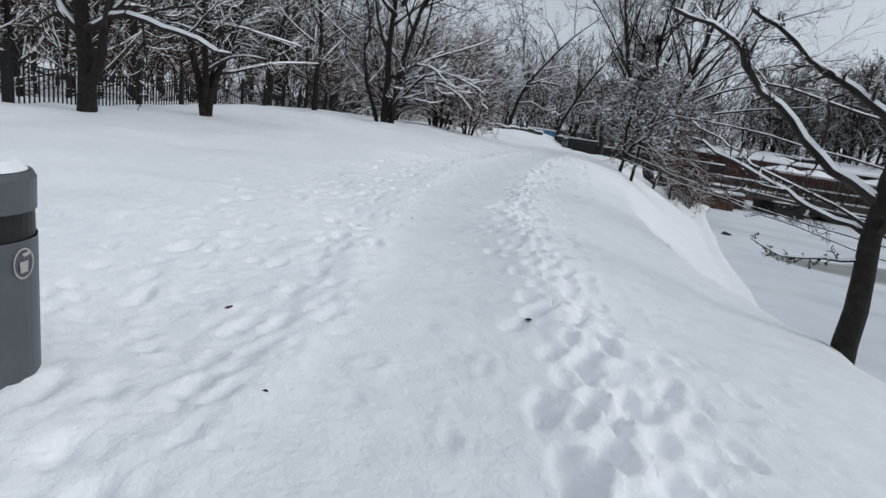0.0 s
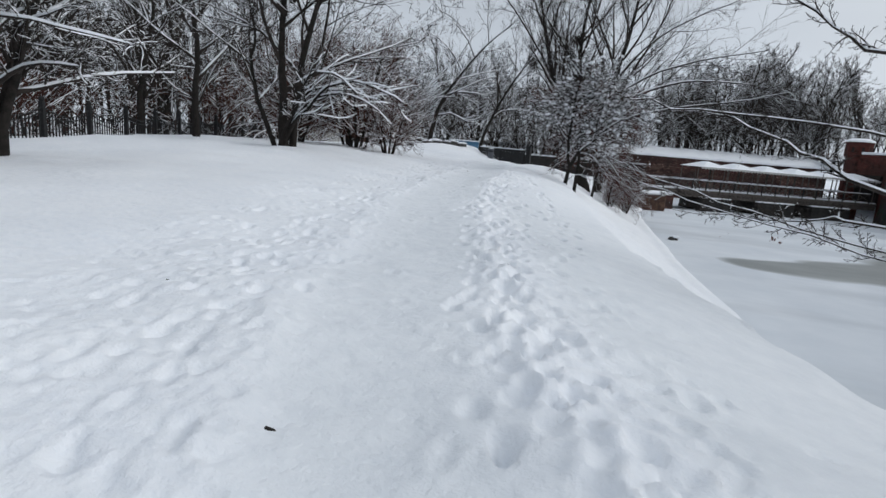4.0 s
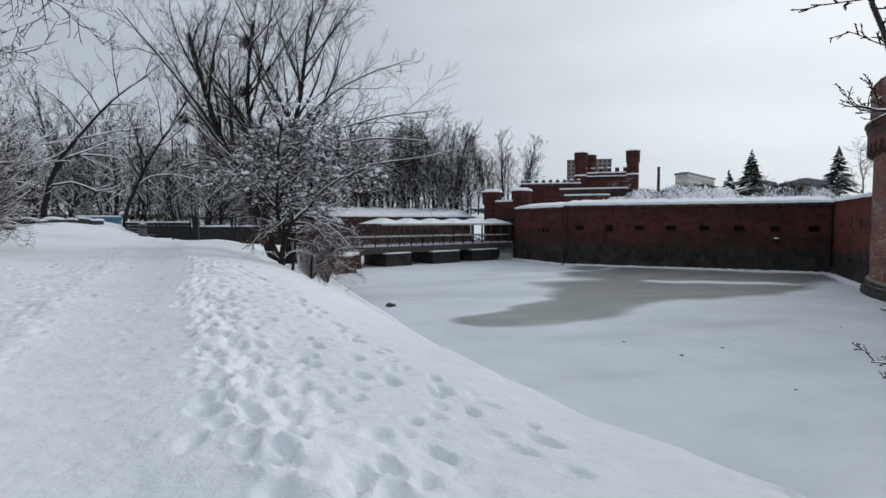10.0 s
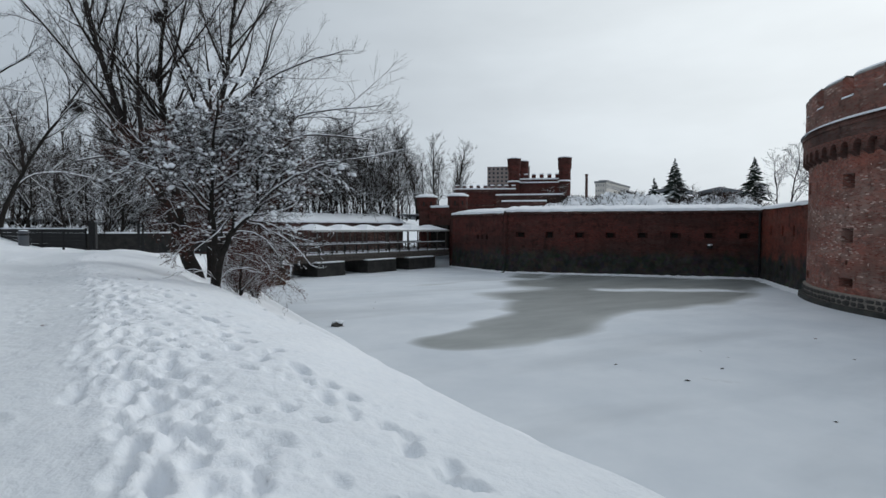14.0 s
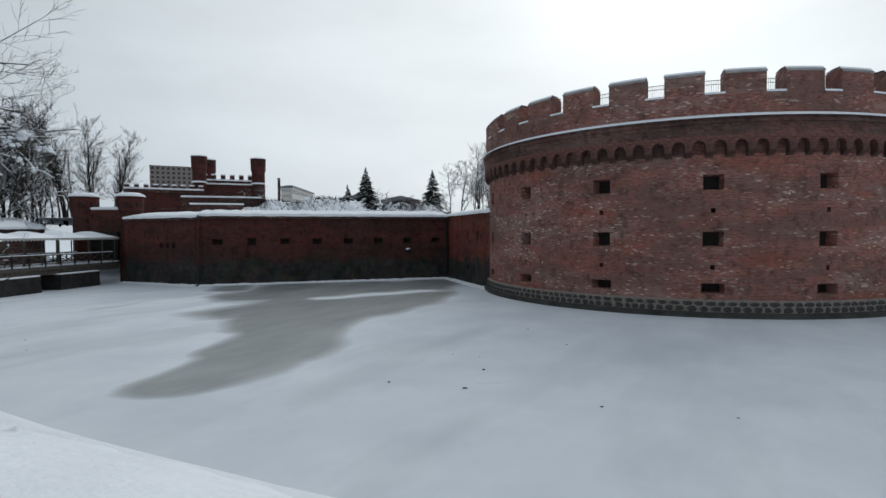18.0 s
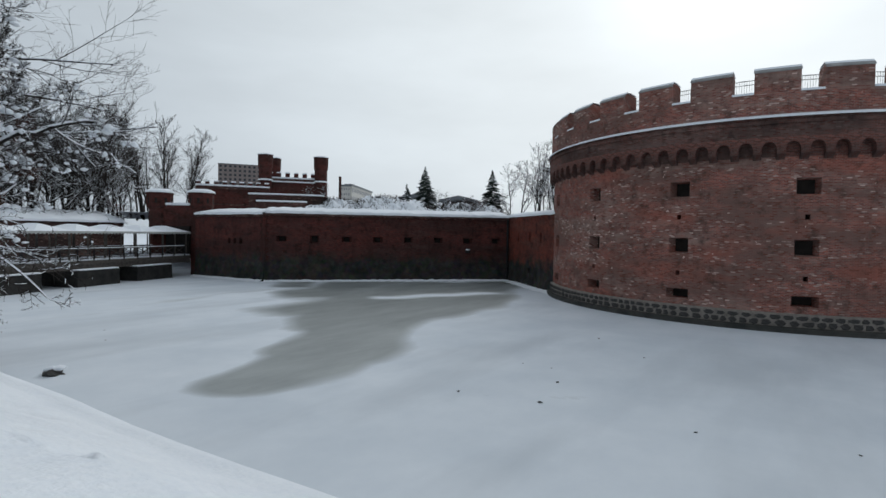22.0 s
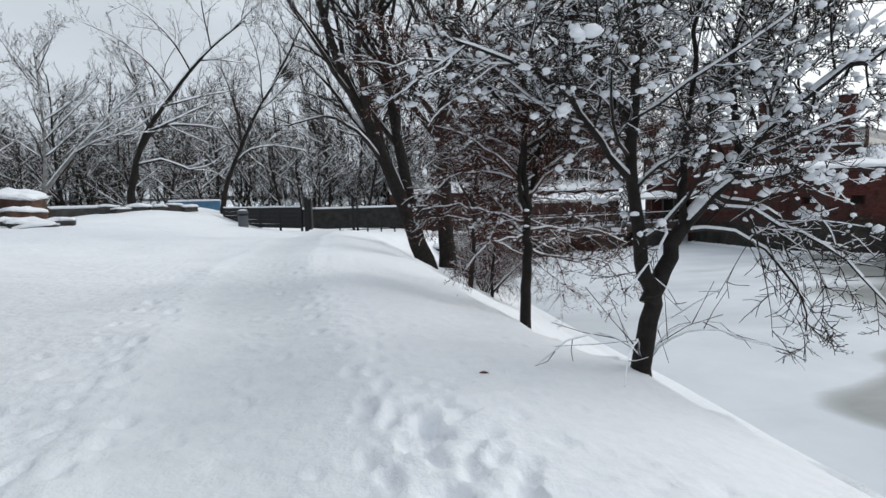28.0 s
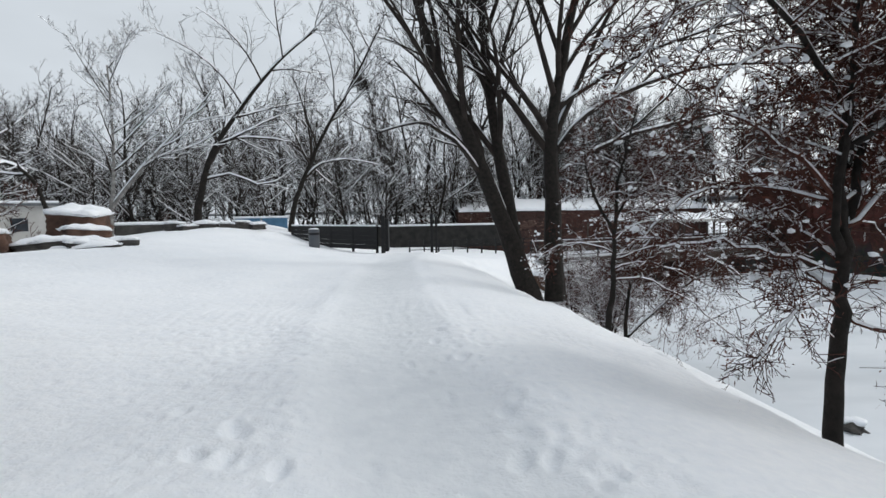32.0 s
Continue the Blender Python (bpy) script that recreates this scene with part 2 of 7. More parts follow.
STONE = rgb_mat("field_stone", (0.028, 0.027, 0.026), (0.085, 0.08, 0.075), 1.8, 0.9, 0.6, 0.04)
STONE_JOINT = rgb_mat("stone_joint", (0.17, 0.15, 0.13), (0.30, 0.27, 0.24), 3.0, 0.95, 0.4, 0.02)
MOSSY = rgb_mat("mossy_foot", (0.028, 0.030, 0.028), (0.075, 0.072, 0.064), 0.9, 0.9, 0.5, 0.03)
# near-black colour standing in for the shade inside openings
SHADE_BLACK = rgb_mat("painted_interior_shade", (0.015, 0.013, 0.012), (0.03, 0.025, 0.022), 2, 0.9, 0)
BARK = rgb_mat("bark", (0.009, 0.008, 0.007), (0.028, 0.023, 0.02), 7, 0.95, 0.7, 0.03, fine=22)
BARK_PALE = rgb_mat("pale_bark", (0.10, 0.095, 0.09), (0.32, 0.31, 0.30), 6, 0.95, 0.5, 0.02)
TWIG = rgb_mat("twigs", (0.016, 0.013, 0.012), (0.045, 0.036, 0.031), 2, 0.95, 0)
TWIG_RED = rgb_mat("red_twigs", (0.035, 0.015, 0.011), (0.085, 0.030, 0.021), 2, 0.95, 0)
LEAF_RUST = rgb_mat("rust_leaves", (0.05, 0.018, 0.012), (0.12, 0.038, 0.022), 3, 0.8, 0)
NEEDLE = rgb_mat("needles", (0.012, 0.022, 0.018), (0.035, 0.055, 0.042), 3, 0.9, 0)
STONE_BROWN = rgb_mat("brown_boulder", (0.045, 0.028, 0.022), (0.13, 0.075, 0.055), 1.6, 0.95, 0.7, 0.05)
ABUT_BROWN = rgb_mat("brown_masonry", (0.035, 0.022, 0.017), (0.12, 0.070, 0.050), 2.4, 0.95, 0.8, 0.06)
PIER_STONE = rgb_mat("wet_stone", (0.012, 0.012, 0.012), (0.04, 0.038, 0.035), 1.5, 0.85, 0.6, 0.04)
IRON = rgb_mat("black_iron", (0.007, 0.007, 0.008), (0.02, 0.02, 0.021), 12, 0.65, 0.2, 0.003)
PLASTIC = rgb_mat("grey_metal", (0.075, 0.082, 0.095), (0.10, 0.108, 0.122), 3, 0.45, 0.1, 0.002)
BLACK = rgb_mat("black_band", (0.008, 0.008, 0.009), (0.016, 0.016, 0.017), 8, 0.5, 0)
WHITE_PAINT = rgb_mat("weathered_white", (0.34, 0.34, 0.33), (0.50, 0.50, 0.49), 3, 0.7, 0.15)
TIMBER = rgb_mat("weathered_timber", (0.05, 0.043, 0.038), (0.12, 0.105, 0.093), 5, 0.9, 0.4)
CONCRETE = rgb_mat("concrete", (0.22, 0.22, 0.22), (0.36, 0.355, 0.345), 1.2, 0.9, 0.3)
FAR_WHITE = rgb_mat("far_white_facade", (0.46, 0.44, 0.41), (0.56, 0.54, 0.50), 1.0, 0.9, 0.1)
PLASTER = rgb_mat("pale_plaster", (0.42, 0.41, 0.39), (0.55, 0.54, 0.52), 1.0, 0.9, 0.2)
BLUE_PAINT = rgb_mat("blue_paint", (0.05, 0.13, 0.22), (0.08, 0.18, 0.29), 2, 0.6, 0.1)
FLAT_BROWN = rgb_mat("brown_facade", (0.16, 0.13, 0.12), (0.23, 0.19, 0.175), 0.5, 0.9, 0.2)
FLAT_GREY = rgb_mat("grey_facade", (0.24, 0.25, 0.27), (0.34, 0.35, 0.37), 0.5, 0.9, 0.2)
# distance haze is put into this paler window colour
GLASS_HAZED = rgb_mat("hazed_far_glass", (0.15, 0.16, 0.175), (0.20, 0.21, 0.225), 2, 0.3, 0)
GLASS_DARK = rgb_mat("dark_glass", (0.02, 0.024, 0.03), (0.05, 0.056, 0.065), 2, 0.15, 0)
ROOF_TIN = rgb_mat("roof_tin", (0.10, 0.11, 0.12), (0.17, 0.18, 0.19), 2, 0.5, 0.1)


def ice_material():
    """Wind-packed snow over ice; the attribute "wet" tells where the grey ice lies bare."""
    m = Mat("ice", 0.45, 0, 0.4)
    obc = m.coords()
    at = m.t.nodes.new("ShaderNodeAttribute")
    at.attribute_name = "wet"
    stretch = m.t.nodes.new("ShaderNodeMapping")
    stretch.inputs["Scale"].default_value = (0.35, 1.0, 1)
    stretch.inputs["Rotation"].default_value = (0, 0, radians(-25))
    m.link(obc, stretch.inputs["Vector"])
    rag = m.noise(0.5, 8, 0.62, stretch.outputs[0])
    sm = m.t.nodes.new("ShaderNodeMath")
    sm.operation = "MULTIPLY_ADD"
    sm.inputs[1].default_value = 0.5
    m.link(rag, sm.inputs[0])
    m.link(at.outputs["Fac"], sm.inputs[2])
    f = m.ramp(sm.outputs[0], (0.56, (0, 0, 0)), (0.78, (0.62, 0.62, 0.62)), (0.98, (1, 1, 1)))
    drift = m.t.nodes.new("ShaderNodeMapping")
    drift.inputs["Scale"].default_value = (0.035, 0.13, 1)
    drift.inputs["Rotation"].default_value = (0, 0, radians(-30))
    m.link(obc, drift.inputs["Vector"])
    f2 = m.ramp(m.noise(1.6, 5, 0.55, drift.outputs[0]), (0.50, (0, 0, 0)), (0.68, (0.5, 0.5, 0.5)))
    snow = m.ramp(m.noise(0.25, 5), (0.3, (0.60, 0.64, 0.69)), (0.7, (0.72, 0.75, 0.79)))
    grey = m.ramp(m.noise(0.5, 7, 0.65, stretch.outputs[0]), (0.3, (0.19, 0.205, 0.205)), (0.7, (0.33, 0.35, 0.345)))
    c = m.mix(f2, snow, (0.46, 0.49, 0.525))
    m.color(m.mix(f, c, grey))
    m.link(m.ramp(f, (0.0, (0.75, 0.75, 0.75)), (1.0, (0.34, 0.34, 0.34))), m.b.inputs["Roughness"])
    m.bump(m.noise(6), 0.12, 0.01).bump(m.noise(0.9, 4, 0.5, drift.outputs[0]), 0.25, 0.05)
    return m.m


# bare ice: strokes from one point to another, half width, how bare, softness of the edge
ICE_STROKES = [(12.0, 16.0, 17.5, 17.9, 2.1, 0.85, 0.7), (17.5, 18.0, 22.0, 21.2, 3.2, 0.9, 0.9), (23.0, 22.5, 38.0, 23.6, 4.4, 0.9, 1.2), (26.0, 28.0, 45.0, 31.0, 4.6, 0.95, 2.2), (31.0, 35.0, 41.0, 38.0, 3.8, 0.9, 2.0), (33.5, 41.0, 36.5, 43.5, 2.0, 0.8, 1.5), (40.0, 24.5, 49.5, 28.5, 3.4, 0.85, 1.4),
               (8.0, 35.0, 20.0, 38.6, 0.9, 0.42, 1.5), (20.0, 38.6, 30.0, 40.2, 1.1, 0.5, 1.5), (12.6, 25.4, 13.4, 30.0, 0.4, 0.36, 1.2), (15.0, 29.6, 17.0, 30.2, 0.9, 0.40, 1.6), (14.6, 9.4, 17.6, 5.9, 0.25, 0.5, 0.5), (17.6, 11.2, 20.5, 6.5, 0.9, 0.34, 2.4), (21.5, 13.9, 27.5, 13.2, 0.8, 0.36, 1.8), (32.4, -8.9, 31.9, -11.0, 0.7, 0.8, 0.7), (36.9, -15.8, 40.0, -19.7, 0.9, 0.42, 1.5)]
# drifted snow lying across it
ICE_DRIFTS = [(32.6, 28.9, 41.0, 23.2, 0.9, 0.85, 0.9), (24.0, 33.0, 27.0, 31.0, 1.6, 0.5, 2.0), (46.0, 34.5, 50.0, 31.0, 0.7, 0.6, 1.0)]
ICE = ice_material()


# ---- building helpers ----
def mesh(name, verts, faces, *mats, index=None, smooth=False, uvs=None):
    me = bpy.data.meshes.new(name)
    me.from_pydata([tuple(v) for v in verts], [], [tuple(f) for f in faces])
    for m in mats:
        me.materials.append(m)
    if index is not None:
        me.polygons.foreach_set("material_index", np.array(index, dtype=np.int32))
    if smooth:
        me.polygons.foreach_set("use_smooth", np.ones(len(me.polygons), dtype=bool))
    if uvs is not None:
        lay = me.uv_layers.new(name="UVMap")
        loops = np.zeros(len(me.loops), dtype=np.int32)
        me.loops.foreach_get("vertex_index", loops)
        lay.data.foreach_set("uv", np.asarray(uvs, dtype=np.float32)[loops].ravel())
    me.update()
    return me


def thing(name, label, category, m=None, group="", kind=""):
    ob = new(name)
    ob.empty_display_size = 0.2
    if m is not None:
        ob.matrix_world = m
    return tagged(ob, label, category, group, kind)


def part(name, me, parent, label="", m=None):
    ob = new(name, me)
    ob.parent = parent
    if m is not None:
        ob.matrix_local = m
    return tagged(ob, label) if label else ob


def bm_mesh(name, bm, *mats, smooth=False, box_uv=False):
    bmesh.ops.recalc_face_normals(bm, faces=bm.faces)
    if box_uv:
        lay = bm.loops.layers.uv.new("UVMap")
        for f in bm.faces:
            n = f.normal
            for lp in f.loops:
                c = lp.vert.co
                if abs(n.z) > 0.7:
                    lp[lay].uv = (c.x, c.y)
                else:
                    t = Vector((-n.y, n.x, 0)).normalized()
                    lp[lay].uv = (c.dot(t), c.z)
    me = bpy.data.meshes.new(name)
    bm.to_mesh(me)
    bm.free()
    for m in mats:
        me.materials.append(m)
    if smooth:
        me.polygons.foreach_set("use_smooth", np.ones(len(me.polygons), dtype=bool))
    return me


def box_bm(bm, x0, y0, z0, x1, y1, z1, bevel=0.0):
    r = bmesh.ops.create_cube(bm, size=1)
    vs = r["verts"]
    for v in vs:
        v.co = Vector((x0 + (v.co.x + 0.5) * (x1 - x0), y0 + (v.co.y + 0.5) * (y1 - y0), z0 + (v.co.z + 0.5) * (z1 - z0)))
    if bevel:
        es = list({e for v in vs for e in v.link_edges})
        bmesh.ops.bevel(bm, geom=es, offset=bevel, segments=1, affect="EDGES")


def box(name, dims, mat, bevel=0.0):
    bm = bmesh.new()
    box_bm(bm, *dims, bevel=bevel)
    return bm_mesh(name, bm, mat, box_uv=True)


def tube(pts, radii, sides, verts, faces, cap=True):
    """Appends a tube along pts."""
    base = len(verts)
    n = len(pts)
    prev = None
    for i in range(n):
        d = (pts[min(i + 1, n - 1)] - pts[max(i - 1, 0)])
        d = d / (np.linalg.norm(d) + 1e-9)
        if prev is None:
            a = np.cross(d, (0.31, 0.77, 0.2) if abs(d[2]) > 0.8 else (0, 0, 1.0))
        else:
            a = prev - d * (prev @ d)
        a = a / (np.linalg.norm(a) + 1e-9)
        prev = a
        b = np.cross(d, a)
        for k in range(sides):
            w = 2 * math.pi * k / sides
            verts.append(pts[i] + radii[i] * (a * math.cos(w) + b * math.sin(w)))
    for i in range(n - 1):
        for k in range(sides):
            k2 = (k + 1) % sides
            faces.append((base + i * sides + k, base + i * sides + k2, base + (i + 1) * sides + k2, base + (i + 1) * sides + k))
    if cap:
        faces.append(tuple(base + (n - 1) * sides + k for k in range(sides)))


def snow_on(pts, radii, verts, faces, thick, steep=1.5):
    """A ridge of snow on the upper side of a branch, broken where it is steep."""
    run = []

    def flush():
        if len(run) >= 2:
            base = len(verts)
            for j, (p, s, n, r, lean) in enumerate(run):
                e = 0.35 if j in (0, len(run) - 1) else 1.0
                wide, foot = (0.55, 0.76) if lean else (0.95, 0.25)
                w, h = r * wide * e + 0.004, max(r * 0.7 + thick, r * 0.95 + thick * 0.5) * (0.6 + 0.4 * e)
                verts.extend((p - s * w + n * r * foot, p - s * w * 0.5 + n * h, p + s * w * 0.5 + n * h, p + s * w + n * r * foot))
            for j in range(len(run) - 1):
                for k in range(3):
                    faces.append((base + 4 * j + k, base + 4 * j + k + 1, base + 4 * j + k + 5, base + 4 * j + k + 4))
        run.clear()

    for i in range(len(pts)):
        d = pts[min(i + 1, len(pts) - 1)] - pts[max(i - 1, 0)]
        hor = math.hypot(d[0], d[1]) + 1e-9
        slope = abs(d[2]) / hor
        if slope < 1.5 or (slope < steep and noise.noise(Vector(pts[i]) * 1.7) > -0.12):
            d = d / (np.linalg.norm(d) + 1e-9)
            up = np.array((0, 0, 1.0)) - d * d[2]
            run.append((pts[i], np.array((-d[1], d[0], 0)) / (math.hypot(d[0], d[1]) + 1e-9), up / (np.linalg.norm(up) + 1e-9), radii[i], slope > 1.2))
        else:
            flush()
    flush()


class Tree:
    """Grows limbs and twigs. wood[level] and snow hold the geometry, in the tree's own space."""

    def __init__(self, seed, snow=0.03, min_r=0.006, up=0.1, wiggle=0.25, droop=0.0, snow_part=0.45):
        self.r = np.random.RandomState(seed)
        self.snow_thick, self.min_r, self.up, self.wiggle, self.droop = snow, min_r, up, wiggle, droop
        self.steep, self.fork = 1.5, 0.62
        self.trunk, self.crown, self.snow = ([], []), ([], []), ([], [])
        self.clumps = []
        self.snow_part = snow_part

    def limb(self, pts, r0, r1, level, spec):
        """A limb along given points; spec: per deeper level (count, length ratio, angle, segments)."""
        pts = [np.array(p, float) for p in pts]
        fine = [pts[0]]
        for i in range(len(pts) - 1):
            p0, p1, p2, p3 = pts[max(i - 1, 0)], pts[i], pts[i + 1], pts[min(i + 2, len(pts) - 1)]
            step = np.linalg.norm(p2 - p1)
            for k in (1, 2, 3):
                w = k / 3
                q = 0.5 * (2 * p1 + (p2 - p0) * w + (2 * p0 - 5 * p1 + 4 * p2 - p3) * w ** 2 + (3 * p1 - p0 - 3 * p2 + p3) * w ** 3)
                fine.append(q + self.r.normal(size=3) * min(step, 0.9) * (0.03 if level == 0 else 0.04) * (k < 3))
        pts = fine
        n = len(pts)
        radii = [r0 + (r1 - r0) * (i / (n - 1)) ** 0.8 for i in range(n)]
        out = self.trunk if level == 0 else self.crown
        tube(pts, radii, (8, 5, 3, 3, 3, 3)[level], *out)
        if self.snow_thick and radii[0] > 0.004:
            snow_on(pts, radii, *self.snow, self.snow_thick * (1.0 if level < 3 else 0.6), self.steep)
        if level < len(spec):
            self.branch(pts, radii, level, spec)

    def branch(self, pts, radii, level, spec):
        count, ratio, angle, segs, first = spec[level]
        R = self.r
        lens = [np.linalg.norm(pts[i + 1] - pts[i]) for i in range(len(pts) - 1)]
        total = sum(lens)
        count = max(1, int(round(count * R.uniform(0.8, 1.2))))
        for c in range(count):
            f = first + (1 - first) * (c + R.uniform(0.1, 0.9)) / count
            s, i = f * total, 0
            while i < len(lens) - 1 and s > lens[i]:
                s -= lens[i]
                i += 1
            w = min(1.0, s / (lens[i] + 1e-9))
            p = pts[i] * (1 - w) + pts[i + 1] * w
            rad = radii[i] * (1 - w) + radii[i + 1] * w
            d = (pts[i + 1] - pts[i]) / (lens[i] + 1e-9)
            side = np.cross(d, R.normal(size=3))
            side /= np.linalg.norm(side) + 1e-9
            a = radians(angle) * R.uniform(0.65, 1.3)
            nd = d * math.cos(a) + side * math.sin(a)
            nd[2] += self.up
            ln = total * ratio * R.uniform(0.6, 1.25) * (1.15 - 0.6 * f)
            r0 = max(self.min_r, rad * (self.fork if level == 0 else 0.55))
            self.grow(p, nd, ln, r0, level + 1, spec, segs)

    def grow(self, p, d, ln, r0, level, spec, segs):
        R = self.r
        d = d / (np.linalg.norm(d) + 1e-9)
        pts, radii = [np.array(p, float)], [r0]
        bend = R.normal(size=3) * self.wiggle / math.sqrt(segs)
        for i in range(segs):
            bend = 0.65 * bend + 0.55 * R.normal(size=3) * self.wiggle / math.sqrt(segs)
            d = d + bend + (0, 0, self.up * 0.5 - self.droop * (i / segs) * (1 if level > 1 else 0.3))
            d = d / np.linalg.norm(d)
            pts.append(pts[-1] + d * ln / segs)
            radii.append(max(self.min_r * 0.6, r0 * (1 - 0.8 * (i + 1) / segs)))
        tube(pts, radii, (8, 5, 3, 3, 3, 3)[level], *self.crown, cap=False)
        if self.snow_thick and (level < 2 or R.rand() < self.snow_part):
            snow_on(pts, radii, *self.snow, self.snow_thick * (1.0, 1.0, 0.55, 0.3, 0.2, 0.2)[level])
        if level >= 2:
            self.clumps.append((pts[R.randint(1, len(pts))], level))
        if level < len(spec):
            self.branch(pts, radii, level, spec)

    def meshes(self, bark, twig):
        made = [("trunk", mesh("trunk", *self.trunk, bark, smooth=True)), ("crown", mesh("crown", *self.crown, twig, smooth=True))]
        if self.snow[0]:
            made.append(("snow_cover", mesh("snow_cover", *self.snow, SNOW, smooth=True)))
        return made


def blobs(rng, centres, size, mat, name, squash=0.6, detail=1):
    """Lumps of snow caught in the twigs: one mesh of small uneven lumps."""
    ico = bmesh.new()
    bmesh.ops.create_icosphere(ico, subdivisions=detail, radius=1)
    base = np.array([v.co[:] for v in ico.verts])
    tri = [tuple(v.index for v in f.verts) for f in ico.faces]
    ico.free()
    vs, fs = [], []
    for c in centres:
        s = size * rng.uniform(0.4, 1.3)
        k = len(vs)
        q = base * (s * rng.uniform(0.8, 1.5), s * rng.uniform(0.8, 1.3), s * squash) * rng.uniform(0.75 if detail == 1 else 0.93, 1.2 if detail == 1 else 1.07, (len(base), 1)) * (1 + 0.22 * np.sin(base[:, [1, 2, 0]] * 2.3 + rng.uniform(0, 6, 3))) + c
        vs.extend(q)
        fs.extend((a + k, b + k, d + k) for a, b, d in tri)
    return mesh(name, vs, fs, mat, smooth=True)


# ---- ground ----
def knots(*p):
    a = np.array(p, float)
    return lambda v: np.interp(v, a[:, 0], a[:, 1])


def smooth01(v):
    v = np.clip(v, 0, 1)
    return v * v * (3 - 2 * v)


lane_x = knots((-60, 17), (-25, 5.9), (-20.3, 4.3), (-17.1, 3.2), (-14, 1.85), (-11.2, 0.75), (-6.8, -0.35), (-4.9, -0.95), (1, -1.9), (2.5, -2.05), (6.9, -2.5), (10.3, -3.0), (12.4, -3.35), (15.5, -3.85), (19, -4.2), (30, -4.5), (40, -3.8), (58, -3.4), (90, -3.4))
lane_z = knots((-60, 3.45), (-20, 3.55), (-15, 3.62), (-10, 3.7), (0, 3.85), (8, 4.06), (20, 4.1), (30, 3.92), (40, 3.6), (44, 3.25), (48, 2.9), (56, 2.45), (70, 2.2), (600, 2.2))
crest_x = knots((-60, 21), (-20, 8.2), (-14, 6.5), (-13, 6.15), (-11.5, 5.4), (-9.7, 4.5), (-7, 3.7), (-4.6, 3.2), (-2, 2.9), (0, 2.5), (4.3, 2.05), (6, 1.65), (9.2, 1.05), (11, 0.85), (13, 0.45), (16, 0.2), (20, -0.2), (25, -0.7), (31, -0.8), (35, -1.0), (42, -0.6), (48, 3.5), (52, 7.0), (62, 7.5), (70, 4.0), (600, 4))
shore_x = knots((-60, 26), (-20, 11.3), (-10, 9.9), (-3.8, 8.85), (-2, 8.45), (1.4, 7.85), (4.6, 7.75), (7.5, 7.45), (12, 7.1), (15, 6.95), (19, 6.95), (24, 6.7), (32, 6.5), (40, 6.5), (46, 7.6), (50, 9.6), (62, 11.5), (70, 10), (600, 10))
left_z = knots((-60, 3.75), (-25, 3.75), (-13, 3.75), (-7, 3.98), (3, 4.45), (20, 4.5), (36, 4.65), (44, 5.05), (49, 5.35), (54, 4.6), (62, 3.3), (90, 2.6), (600, 2.6))
left_w = knots((-60, 8), (-12, 8), (-7, 8), (5, 8), (20, 9), (46, 11), (60, 8))


def height(x, y):
    """The land without footprints."""
    u, zp = x - lane_x(y), lane_z(y)
    w = left_w(y)
    left = zp + (left_z(y) - zp) * smooth01((-u - 1.3) / w) - 1.2 * smooth01((-u - 12) / 16)
    xc, xs = crest_x(y), shore_x(y)
    k = np.clip((x - lane_x(y) - 1.4) / np.maximum(xc - lane_x(y) - 1.4, 0.5), 0, 1)
    zc = zp - 0.5
    near = zp - 0.5 * k ** 1.25
    run = np.clip((x - xc) / np.maximum(xs - 1.0 - xc, 0.5), 0, 1)
    slope = zc + (0.30 - zc) * run ** 0.94 + 0.05 * np.sin(x * 5.1 + 2.0 * np.sin(y * 2.3)) * np.sin(y * 3.7 + x) * (run > 0) * np.minimum(1, 4 * (1 - run))
    foot = 0.30 - 0.34 * np.clip((x - xs + 1.0) / 1.0, 0, 1) ** 3
    bed = -0.04 - 0.8 * np.clip((x - xs) / 1.5, 0, 1)
    right = np.where(x < xc, near, np.where(x < xs - 1.0, slope, np.where(x < xs, foot, bed)))
    left = left + 0.1 * np.exp(-(((x - 1.75) / 0.7) ** 2 + ((y + 19.1) / 0.7) ** 2))
    return np.where(u < 0, left, right)


def graded(fine0, fine1, step, mid, mstep, far):
    a = list(np.arange(fine0, fine1 + 1e-6, step))
    for sign, start in ((1, fine1), (-1, fine0)):
        v, s = start, step
        b = []
        while abs(v - start) < far:
            s = max(s, mstep) if abs(v - start) < mid else s * 1.18
            v += sign * s
            b.append(v)
        a = a + b if sign > 0 else b[::-1] + a
    return np.array(a)


